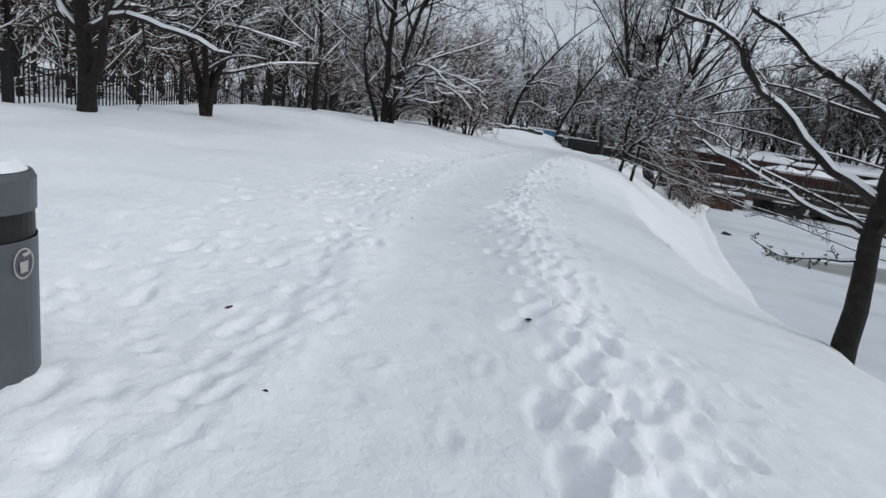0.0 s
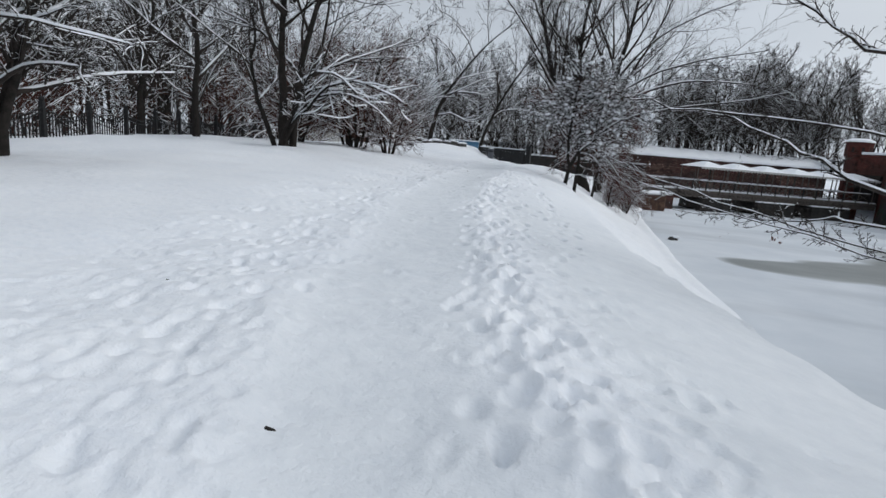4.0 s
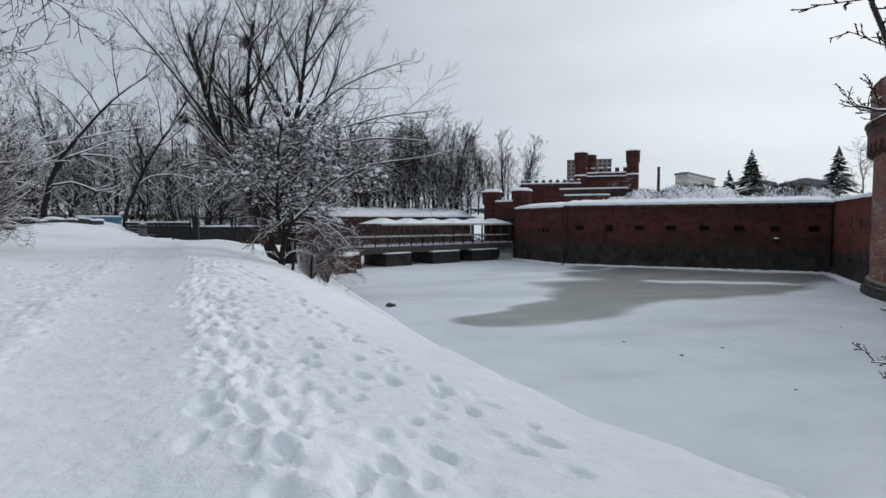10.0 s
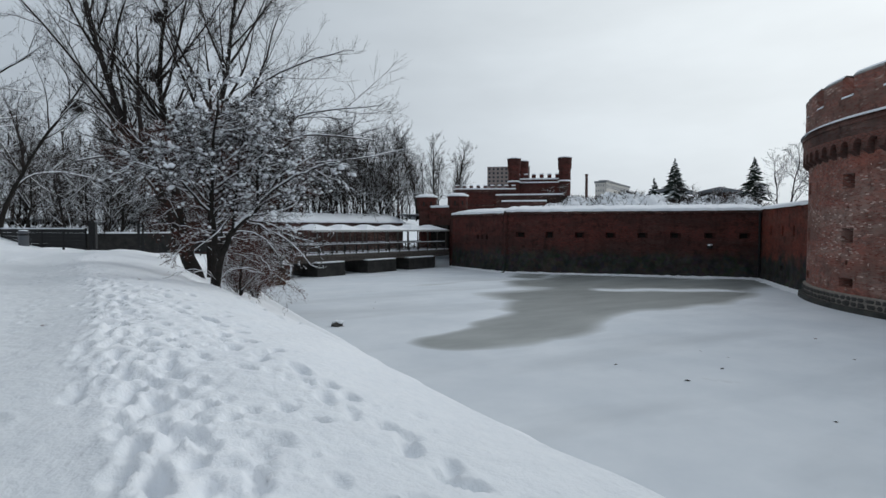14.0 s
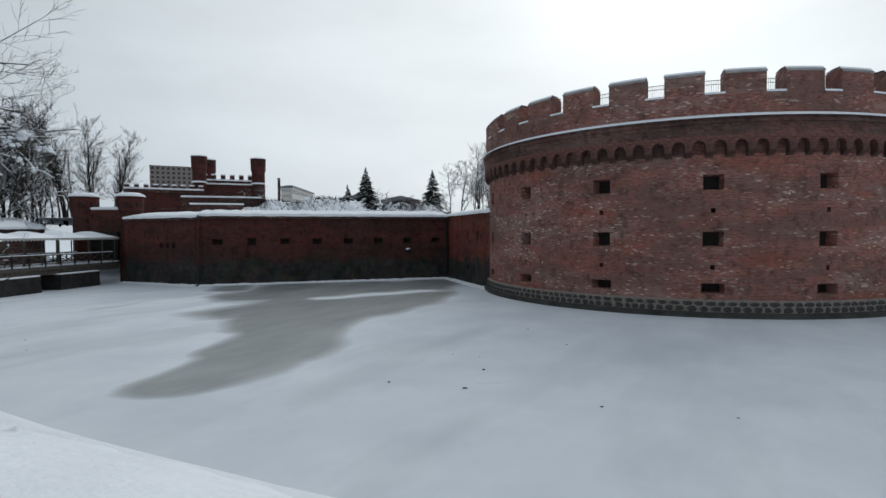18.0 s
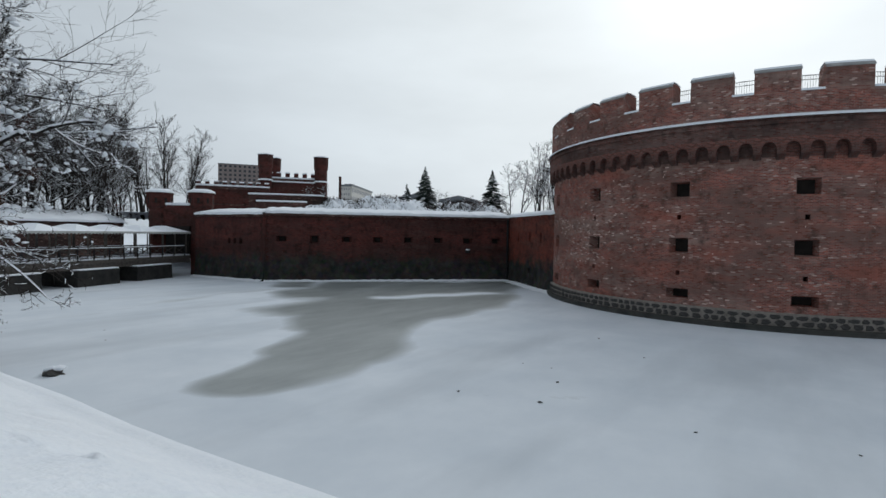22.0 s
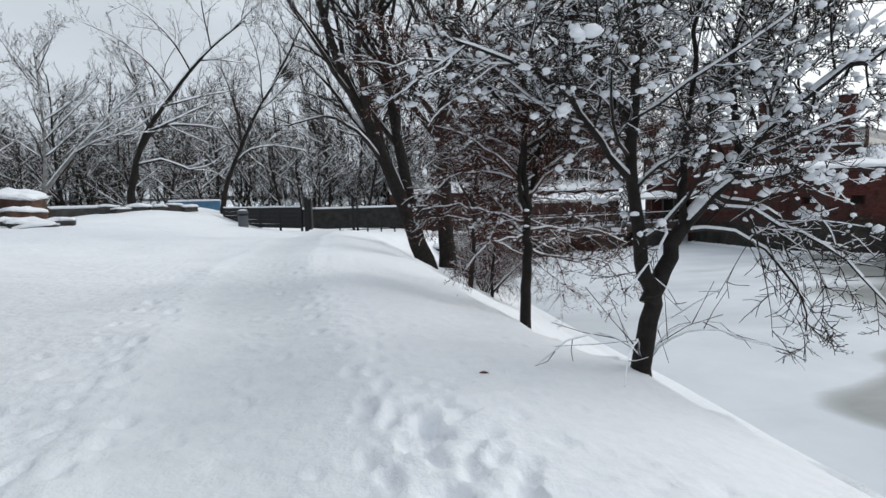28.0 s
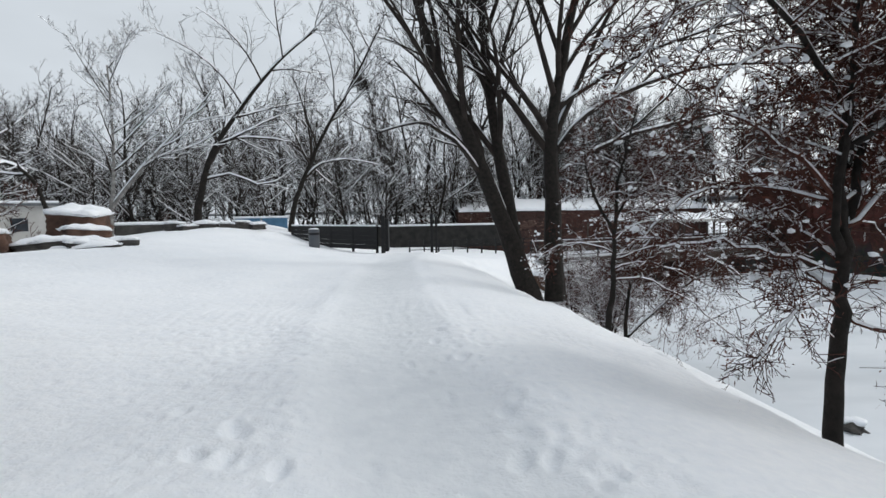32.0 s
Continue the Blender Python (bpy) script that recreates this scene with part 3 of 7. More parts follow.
def build_ground():
    us = graded(-3.6, 4.2, 0.038, 9, 0.26, 700)
    ys = graded(-20.5, 18.0, 0.045, 30, 0.5, 700)
    U, Y = np.meshgrid(us, ys)
    X = lane_x(np.clip(Y, -60, 90)) + U
    Z = height(X, Y)
    near = smooth01((60 - np.abs(Y)) / 30) * smooth01((30 - np.abs(U)) / 20)
    # soft lumps of drifted snow
    rng = np.random.RandomState(4)
    lump = np.zeros_like(Z)
    for scale, amp in ((3.1, 0.05), (1.15, 0.03), (0.55, 0.018)):
        for _ in range(6):
            a, ph = rng.uniform(0, math.pi), rng.uniform(0, 6.28, 2)
            cx, sx = math.cos(a), math.sin(a)
            lump += amp * 0.4 * np.sin((X * cx + Y * sx) / scale * 2.1 + ph[0] + 1.7 * np.sin((Y * cx - X * sx) / scale * 0.9 + ph[1]))
    lane = np.exp(-((U + 0.0) / 0.75) ** 2)
    dry = smooth01((Z - 0.25) / 0.3)
    Z = Z + lump * near * (1 - 0.75 * lane) * dry
    Z = Z - 0.07 * lane * smooth01((45 - np.abs(Y)) / 10)
    # low ridges thrown up along the trodden lane
    Z += 0.05 * near * (np.exp(-((U - 0.95) / 0.22) ** 2) + np.exp(-((U + 1.05) / 0.25) ** 2)) * (0.6 + 0.4 * np.sin(Y * 2.3 + np.sin(Y * 0.7)))

    def dent(x, y, turn, ln, wd, depth, rim):
        u0 = x - lane_x(y)
        i0, i1 = np.searchsorted(ys, (y - 0.5, y + 0.5))
        j0, j1 = np.searchsorted(us, (u0 - 0.5, u0 + 0.5))
        if i1 - i0 < 2 or j1 - j0 < 2:
            return
        dx, dy = X[i0:i1, j0:j1] - x, Y[i0:i1, j0:j1] - y
        c, s = math.cos(turn), math.sin(turn)
        r = np.sqrt(((dx * c + dy * s) / wd) ** 2 + ((dy * c - dx * s) / ln) ** 2)
        Z[i0:i1, j0:j1] += rim * np.exp(-((r - 1.25) / 0.3) ** 2) - depth * np.exp(-r ** 2.6)

    def trail(u_of_y, y0, y1, stride, spread, depth, seed, chance=1.0):
        g = np.random.RandomState(seed)
        y, foot = y0, 1
        while y < y1:
            y += stride * g.uniform(0.75, 1.25)
            foot = -foot
            if g.rand() > chance:
                continue
            x = lane_x(y) + u_of_y(y) + foot * 0.11 + g.normal() * spread
            dent(x, y, g.normal() * 0.3 + 0.12, g.uniform(0.10, 0.17), g.uniform(0.055, 0.09), depth * g.uniform(0.35, 1.25), 0.018)

    # a well-used line of steps beside the lane, and stragglers
    for k in range(5):
        trail(lambda y: 0.95 + 0.12 * math.sin(y * 0.21 + 1) + 0.06 * k, -21, 9, 0.30, 0.16, 0.07, 20 + k)
    for k in range(2):
        trail(lambda y: 1.05 + 0.2 * math.sin(y * 0.3), 9, 17, 0.4, 0.2, 0.045, 30 + k, 0.8)
    for k in range(3):
        trail(lambda y: 1.5 + 0.45 * k + 0.25 * math.sin(y * 0.3 + k), -9, 7, 0.36, 0.2, 0.085, 41 + k, 0.9)
    trail(lambda y: 2.6 - 0.08 * y, -6, 4, 0.36, 0.1, 0.11, 47)
    trail(lambda y: 1.7 + 0.3 * math.sin(y * 0.5), -20, -9, 0.6, 0.3, 0.05, 48, 0.6)
    for k in range(2):
        trail(lambda y: -1.35 - 0.3 * k + 0.2 * math.sin(y * 0.23), -21, 14, 0.38, 0.2, 0.06, 44 + k, 0.8)
    trail(lambda y: -2.5 + 0.4 * math.sin(y * 0.4), -20, 8, 0.5, 0.35, 0.06, 49, 0.6)
    trail(lambda y: 0.1, -21, 20, 0.5, 0.3, 0.015, 46, 0.6)
    g = np.random.RandomState(91)
    for _ in range(7000):
        y = g.uniform(-21, 20)
        side = g.rand()
        if side < 0.55:
            u = -0.85 - abs(g.normal()) * 1.9
        elif side < 0.9:
            u = 0.8 + abs(g.normal()) * 0.8
        else:
            u = g.uniform(-1, 1)
        amp = (0.35 if abs(u) < 0.75 else 0.75) * (0.5 if y > 10 else 1.0)
        dent(lane_x(y) + u, y, g.uniform(0, 3.1), g.uniform(0.05, 0.13), g.uniform(0.04, 0.08), amp * g.uniform(-0.02, 0.045), amp * 0.012)
    ny, nu = U.shape
    co = np.stack([X, Y, Z], -1).reshape(-1, 3)
    idx = np.arange(ny * nu).reshape(ny, nu)
    quads = np.stack([idx[:-1, :-1], idx[:-1, 1:], idx[1:, 1:], idx[1:, :-1]], -1).reshape(-1, 4)
    me = bpy.data.meshes.new("ground")
    me.vertices.add(len(co))
    me.vertices.foreach_set("co", co.ravel())
    me.loops.add(quads.size)
    me.loops.foreach_set("vertex_index", quads.ravel().astype(np.int32))
    me.polygons.add(len(quads))
    me.polygons.foreach_set("loop_start", np.arange(0, quads.size, 4, dtype=np.int32))
    me.polygons.foreach_set("use_smooth", np.ones(len(quads), dtype=bool))
    me.update(calc_edges=True)
    me.materials.append(SNOW_TRODDEN)
    pk = me.attributes.new("packed", "FLOAT", "POINT")
    wob = U + 0.10 * np.sin(Y * 0.9) + 0.06 * np.sin(Y * 2.3 + 1)
    packed = np.exp(-(np.abs(wob + 0.05) / 0.82) ** 4) * smooth01((60 - np.abs(Y)) / 20)
    # greyer colour right of the lane, ending at the crest
    bank_grey = 0.85 * smooth01((U - 1.3) / 0.6) * smooth01((crest_x(Y) + 0.25 - X) / 0.2) * smooth01((2 - Y) / 6)
    packed = np.maximum(packed, bank_grey)
    pk.data.foreach_set("value", packed.ravel().astype(np.float32))
    tagged(new("ground", me), "deep trampled snow over a grassy moat bank", "ground", kind="structure")


def gz(x, y):
    return float(height(np.array(float(x)), np.array(float(y))))


build_ground()

def build_ice():
    xs = np.array([2.0, *np.arange(4, 60, 0.3), 66, 80, 110, 190])
    ys = np.array([-150.0, -80, -40, *np.arange(-26, 52, 0.3), 60, 80, 160])
    X, Y = np.meshgrid(xs, ys)
    wx = X + 0.35 * np.sin(Y * 0.45 + 0.6 * np.sin(X * 0.3)) + 0.25 * np.sin(Y * 1.3 + X * 0.5)
    wy = Y + 0.35 * np.sin(X * 0.40 + 1.1) + 0.25 * np.sin(X * 1.1 - Y * 0.6)

    def stroke(x0, y0, x1, y1, r, power, soft):
        dx, dy = x1 - x0, y1 - y0
        k = np.clip(((wx - x0) * dx + (wy - y0) * dy) / (dx * dx + dy * dy), 0, 1)
        d = np.hypot(wx - x0 - k * dx, wy - y0 - k * dy)
        return power * smooth01(0.5 - (d - r) / (3 * soft))

    wet = np.zeros_like(X)
    for args in ICE_STROKES:
        wet = np.maximum(wet, stroke(*args))
    for args in ICE_DRIFTS:
        wet = wet * (1 - stroke(*args))
    idx = np.arange(X.size).reshape(X.shape)
    quads = np.stack([idx[:-1, :-1], idx[:-1, 1:], idx[1:, 1:], idx[1:, :-1]], -1).reshape(-1, 4)
    me = mesh("water", np.stack([X, Y, 0 * X], -1).reshape(-1, 3), quads.tolist(), ICE)
    me.attributes.new("wet", "FLOAT", "POINT").data.foreach_set("value", wet.ravel().astype(np.float32))
    return me


ice_me = build_ice()
tagged(new("water", ice_me), "frozen moat with wind-blown snow and grey wet ice patches", "ice", kind="structure")


# ---- fort walls ----
def wall_run(name, a, b, z0, z1, thick, label, mats, holes=(), foot=None):
    """A straight wall from a to b, thickness away from the viewer's side, with splayed gun slits: holes are (s, z, width, height)."""
    a, b = Vector(a), Vector(b)
    d = (b - a)
    ln = d.length
    d.normalize()
    out = Vector((d.y, -d.x))         # the face towards the moat
    root = thing(name, label, "wall", kind="structure")
    xs = sorted({0.0, ln, *[h[0] - h[2] / 2 for h in holes], *[h[0] + h[2] / 2 for h in holes]})
    zs = sorted({z0, z1, *[h[1] - h[3] / 2 for h in holes], *[h[1] + h[3] / 2 for h in holes]})
    verts, uvs, faces, index = [], [], [], []

    def v(s, dep, z):
        verts.append((a.x + d.x * s - out.x * dep, a.y + d.y * s - out.y * dep, z))
        uvs.append((s + dep, z))
        return len(verts) - 1

    def is_hole(s, z):
        return any(abs(s - h[0]) < h[2] / 2 and abs(z - h[1]) < h[3] / 2 for h in holes)

    for i in range(len(xs) - 1):
        for j in range(len(zs) - 1):
            if not is_hole((xs[i] + xs[i + 1]) / 2, (zs[j] + zs[j + 1]) / 2):
                faces.append((v(xs[i], 0, zs[j]), v(xs[i + 1], 0, zs[j]), v(xs[i + 1], 0, zs[j + 1]), v(xs[i], 0, zs[j + 1])))
                index.append(0)
    for s, z, w, h in holes:
        o = [(s - w / 2, z - h / 2), (s + w / 2, z - h / 2), (s + w / 2, z + h / 2), (s - w / 2, z + h / 2)]
        i = [(s + (p - s) * 0.6, z + (q - z) * 0.75) for p, q in o]
        for k in range(4):
            k2 = (k + 1) % 4
            faces.append((v(o[k][0], 0, o[k][1]), v(o[k2][0], 0, o[k2][1]), v(i[k2][0], 0.55, i[k2][1]), v(i[k][0], 0.55, i[k][1])))
            index.append(0)
        # back pane of the slit, its inner shade given as colour
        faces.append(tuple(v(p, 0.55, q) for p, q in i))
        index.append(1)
    faces.append((v(0, 0, z1), v(ln, 0, z1), v(ln, thick, z1), v(0, thick, z1)))
    faces.append((v(0, thick, z0), v(ln, thick, z0), v(ln, thick, z1), v(0, thick, z1)))
    faces.append((v(0, 0, z0), v(0, thick, z0), v(0, thick, z1), v(0, 0, z1)))
    faces.append((v(ln, 0, z0), v(ln, thick, z0), v(ln, thick, z1), v(ln, 0, z1)))
    index += [0] * 4
    part("brickwork", mesh("brickwork", verts, faces, *mats, index=index, uvs=uvs), root)
    return root, a, d, out, ln


def snow_cap(name, a, d, out, ln, z, front, back, thick, seed, parent=None, label="", slope=0.0):
    """An uneven slab of snow lying along a wall top, hanging over its front edge."""
    g = np.random.RandomState(seed)
    n = max(4, int(ln / 0.45))
    vs, fs = [], []
    for i in range(n + 1):
        s = ln * i / n
        t = thick * (0.75 + 0.5 * g.rand())
        o = front * (0.7 + 0.6 * g.rand())
        for dep, zz in ((-o, z - 0.03 - 0.06 * g.rand()), (-o * 0.9, z + t * 0.55), (0.25, z + t), (back * 0.5, z + t * 1.1 + slope * 0.5), (back, z + t * 0.9 + slope)):
            vs.append((a.x + d.x * s - out.x * dep, a.y + d.y * s - out.y * dep, zz))
    m = 5
    for i in range(n):
        for k in range(m - 1):
            fs.append((i * m + k, (i + 1) * m + k, (i + 1) * m + k + 1, i * m + k + 1))
    me = mesh(name, vs, fs, SNOW, smooth=True)
    return part(name, me, parent, label) if parent else new(name, me)


STEP, CORNER = (34.92, 46.9), (54.0, 28.4)
unit = 3.334
slits = [(1.75 + unit * k, 4.43, 1.05 if k != 1 else 0.95, 0.62 if k != 1 else 0.8) for k in range(8)]
wall_a, wa, wd, wo, wl = wall_run("wall_south", STEP, CORNER, -0.3, 7.15, 2.0, "long red brick moat wall with gun slits, snow on top", (BRICK_MOAT, SHADE_BLACK), slits)
snow_cap("snow_cover", wa, wd, wo, wl, 7.15, 0.18, 4.0, 0.28, 11, wall_a, "thick snow along the wall top", 0.5)
wall_b, wb, wbd, wbo, wbl = wall_run("wall_west", (33.7, 57.6), (34.78, 46.7), -0.3, 7.0, 2.0, "short red brick wall beside the bridge gate", (BRICK_MOAT, SHADE_BLACK), [(5.6, 4.1, 0.45, 0.6), (6.5, 4.1, 0.45, 0.6), (7.4, 4.1, 0.45, 0.6)])
snow_cap("snow_cover", wb, wbd, wbo, wbl, 7.0, 0.2, 4.0, 0.3, 12, wall_b, "thick snow along the wall top", 0.5)
wall_c, wc, wcd, wco, wcl = wall_run("wall_east", CORNER, (43.3, 17.3), -0.3, 7.2, 1.6, "brick link wall between moat wall and round tower", (BRICK_LINK, SHADE_BLACK), [(3.2, 5.0, 0.5, 1.0), (6.6, 5.0, 0.5, 1.0), (6.6, 1.6, 0.6, 0.5), (9.6, 5.0, 0.5, 1.0)])
snow_cap("snow_cover", wc, wcd, wco, wcl, 7.2, 0.18, 3.0, 0.28, 13, wall_c, "thick snow along the wall top", 0.4)
wall_d, wdd, wddd, wddo, wddl = wall_run("wall_north", (2, 70), (33.5, 74), -0.3, 6.0, 1.5, "dark brick wall beyond the bridge, snow on top", (BRICK_DARK, SHADE_BLACK))
snow_cap("snow_cover", wdd, wddd, wddo, wddl, 6.0, 0.2, 6.0, 0.35, 14, wall_d, "thick snow along the wall top", 1.2)

def wall_foot(parent, a, d, out, ln, top, seed, mat):
    """The battered stone foot of a wall, with a ragged upper edge and drifted snow along the ice."""
    g = np.random.RandomState(seed)
    n = int(ln / 0.3)
    vs, fs, sv, sf = [], [], [], []
    h = top
    for i in range(n + 1):
        s = ln * i / n
        h = 0.8 * h + 0.2 * (top + g.normal() * 0.5)
        for dep, z in ((-0.22, -0.3), (-0.12, 0.7), (-0.05, h - 0.3), (0.02, h)):
            vs.append((a.x + d.x * s - out.x * (dep + 0.02 * g.normal()), a.y + d.y * s - out.y * dep, z))
        w = 0.35 + 0.5 * g.rand()
        for dep, z in ((-0.2, 0.12 + 0.08 * g.rand()), (-0.3 - w * 0.5, 0.07), (-0.3 - w, 0.004)):
            sv.append((a.x + d.x * s - out.x * dep, a.y + d.y * s - out.y * dep, z))
    for i in range(n):
        for k in range(3):
            fs.append((i * 4 + k, (i + 1) * 4 + k, (i + 1) * 4 + k + 1, i * 4 + k + 1))
        for k in range(2):
            sf.append((i * 3 + k, (i + 1) * 3 + k, (i + 1) * 3 + k + 1, i * 3 + k + 1))
    part("stone_foot", mesh("stone_foot", vs, fs, mat), parent, "dark mossy stone foot")
    part("snow_drift", mesh("snow_drift", sv, sf, SNOW, smooth=True), parent)


wall_foot(wall_a, wa, wd, wo, wl, 1.9, 31, BRICK_MOAT)
wall_foot(wall_b, wb, wbd, wbo, wbl, 1.9, 32, BRICK_MOAT)
wall_foot(wall_c, wc, wcd, wco, wcl, 1.0, 33, BRICK_LINK)
for w_, a_, d_, o_, l_, z_ in ((wall_a, wa, wd, wo, wl, 7.05), (wall_b, wb, wbd, wbo, wbl, 6.9)):
    cm = bmesh.new()
    box_bm(cm, 0, -0.16, z_ - 0.22, l_, 0.1, z_ + 0.06, 0.03)
    part("coping", bm_mesh("coping", cm, BRICK_DARK, box_uv=True), w_, m=Matrix.Translation((a_.x, a_.y, 0)) @ Matrix.Rotation(math.atan2(d_.y, d_.x), 4, "Z"))
quoin = box("quoin", (-0.3, -0.06, 0, 0.3, 0.2, 0.42), BRICK_RED, 0.02)
for k in range(11):
    part("quoin", quoin, wall_a, m=Matrix.Translation((wa.x, wa.y, 2.2 + 0.43 * k)) @ Matrix.Rotation(math.atan2(wd.y, wd.x), 4, "Z") @ Matrix.Diagonal((1.0 if k % 2 else 1.5, 1, 1, 1)))
wlamp = thing("wall_lamp", "small lamp with a snow cap on the moat wall", "lamp", Matrix.Translation((wa.x + wd.x * (1.75 + unit * 6) + wo.x * 0.2, wa.y + wd.y * (1.75 + unit * 6) + wo.y * 0.2, 3.1)))
part("housing", box("housing", (-0.2, -0.2, 0, 0.2, 0.2, 0.3), IRON, 0.03), wlamp)
part("snow", box("snow", (-0.2, -0.2, 0.3, 0.2, 0.2, 0.45), SNOW, 0.06), wlamp)

# raised snowy yards behind the walls
def terrace(name, ring, z, label, mounds=(), fine=60, rough=0.0):
    xs, ys_ = [p[0] for p in ring], [p[1] for p in ring]
    bm = bmesh.new()
    n = fine
    vs = {}

    def inside(x, y):
        c = False
        for k in range(len(ring)):
            (x1, y1), (x2, y2) = ring[k], ring[k - 1]
            if (y1 > y) != (y2 > y) and x < (x2 - x1) * (y - y1) / (y2 - y1) + x1:
                c = not c
        return c

    def vert(i, j):
        if (i, j) not in vs:
            x = min(xs) + (max(xs) - min(xs)) * i / n
            y = min(ys_) + (max(ys_) - min(ys_)) * j / n
            zz = z + sum(h * math.exp(-(((x - mx) / r) ** 2 + ((y - my) / r) ** 2)) for mx, my, r, h in mounds)
            zz += rough * (0.55 * noise.noise((x * 0.33, y * 0.33, 2.0)) + 0.35 * noise.noise((x * 0.9, y * 0.9, 7.0)) + 0.30 * noise.noise((x * 2.4, y * 2.4, 3.0)))
            zz += 0.12 * noise.noise((x * 0.4, y * 0.4, 1.0)) + 0.05 * noise.noise((x * 1.3, y * 1.3, 4.0))
            vs[i, j] = bm.verts.new((x, y, zz))
        return vs[i, j]

    for i in range(n):
        for j in range(n):
            x = min(xs) + (max(xs) - min(xs)) * (i + 0.5) / n
            y = min(ys_) + (max(ys_) - min(ys_)) * (j + 0.5) / n
            if inside(x, y):
                bm.faces.new((vert(i, j), vert(i + 1, j), vert(i + 1, j + 1), vert(i, j + 1)))
    tagged(new(name, bm_mesh(name, bm, SNOW, smooth=True)), label, "ground", kind="structure")


terrace("ground_fort", [(37.0, 49), (37.0, 60), (33, 76), (60, 130), (160, 130), (160, -60), (70, -10), (60, 25), (56.5, 31)], 7.35, "snow-covered yard behind the moat wall",
        [(82, 64, 15, 3.6), (98, 80, 16, 5.0)], 90)
MOUNDS = [(48.6, 51.5, 3.2, 1.9), (53.3, 47.4, 3.6, 2.0), (56.6, 44.5, 3.0, 1.4), (60.5, 40, 3.2, 1.3), (62.3, 36.5, 3.0, 1.3), (64, 42, 4, 1.2), (57, 50, 4, 1.2), (45, 54.5, 2.6, 1.5)]
terrace("ground_mound", [(41.5, 50.5), (39.5, 57), (47, 61), (59, 55), (68, 46), (70, 36), (62, 29.5), (57.5, 31.5), (49.5, 42)], 7.2, "rough snow mounds covered with scrub behind the moat wall",
        MOUNDS, 150, 1.3)
terrace("ground_north", [(-60, 76.5), (34, 76.5), (60, 130), (60, 230), (-60, 230)], 6.2, "snowy wooded rise beyond the bridge")
terrace("ground_east", [(67, -16), (160, -8), (400, -8), (400, -220), (60, -220), (70, -34)], 2.6, "snow field beyond the moat", [(95, -40, 20, 1.2)])


# ---- the round tower ----
TX, TY, TR = 52.7, 4.0, 17.0
tower = thing("round_tower", "round red brick fort tower with battlements and snowy ledges", "tower", pose(TX, TY, 0))
COLS = 16
A0, DA = 2.565, 0.397


def ring_wall(holes, r, z0, z1, depth, name, mats, splay=0.75):
    """A cylinder wall with openings (angle, z, width, height); quads split at the openings."""
    angs = set(np.linspace(0, 2 * math.pi, 129)[:-1])
    for a, z, w, h in holes:
        angs.add((a - w / 2 / r) % (2 * math.pi))
        angs.add((a + w / 2 / r) % (2 * math.pi))
    angs = sorted(angs)
    keep = [angs[0]]
    edges = {round((a + s * w / 2 / r) % (2 * math.pi), 6) for a, z, w, h in holes for s in (-1, 1)}
    for a in angs[1:]:
        if a - keep[-1] < 0.004:
            if round(a, 6) in edges:
                keep[-1] = a
            continue
        keep.append(a)
    angs = keep
    zs = sorted({z0, z1, *[h[1] - h[3] / 2 for h in holes], *[h[1] + h[3] / 2 for h in holes]})
    verts, uvs, faces, index = [], [], [], []

    def v(a, rr, z):
        verts.append((rr * math.cos(a), rr * math.sin(a), z))
        uvs.append((a * r + (r - rr), z))
        return len(verts) - 1

    def da(a, b):
        return (a - b + math.pi) % (2 * math.pi) - math.pi

    for i in range(len(angs)):
        a, b = angs[i], angs[(i + 1) % len(angs)]
        if b < a:
            b += 2 * math.pi
        for j in range(len(zs) - 1):
            mid, zm = (a + b) / 2, (zs[j] + zs[j + 1]) / 2
            if not any(abs(da(mid, h[0])) < h[2] / 2 / r and abs(zm - h[1]) < h[3] / 2 for h in holes):
                faces.append((v(a, r, zs[j]), v(b, r, zs[j]), v(b, r, zs[j + 1]), v(a, r, zs[j + 1])))
                index.append(0)
    for a, z, w, h in holes:
        o = [(a - w / 2 / r, z - h / 2), (a + w / 2 / r, z - h / 2), (a + w / 2 / r, z + h / 2), (a - w / 2 / r, z + h / 2)]
        i = [(a + (p - a) * splay, z + (q - z) * 0.85) for p, q in o]
        for k in range(4):
            k2 = (k + 1) % 4
            faces.append((v(o[k][0], r, o[k][1]), v(o[k2][0], r, o[k2][1]), v(i[k2][0], r - depth, i[k2][1]), v(i[k][0], r - depth, i[k][1])))
            index.append(0)
        # each opening ends in a pane whose near-black colour is its shade
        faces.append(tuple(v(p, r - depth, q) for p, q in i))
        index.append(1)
    return mesh(name, verts, faces, *mats, index=index, uvs=uvs)


tower_holes = []
for k in range(COLS):
    a = A0 + (k - 2) * (DA if k < 8 else 2 * math.pi / 16)
    if k >= 15:
        continue
    for z, w, h in ((8.29, 1.2, 0.95), (4.79, 1.2, 0.95), (1.76, 1.35, 0.6)):
        tower_holes.append((a, z, w, h))
    for z in (6.55, 3.05):
        tower_holes.append((a, z, 0.26, 0.3))
part("wall", ring_wall(tower_holes, TR, 1.05, 9.95, 0.7, "wall", (BRICK, SHADE_BLACK)), tower)


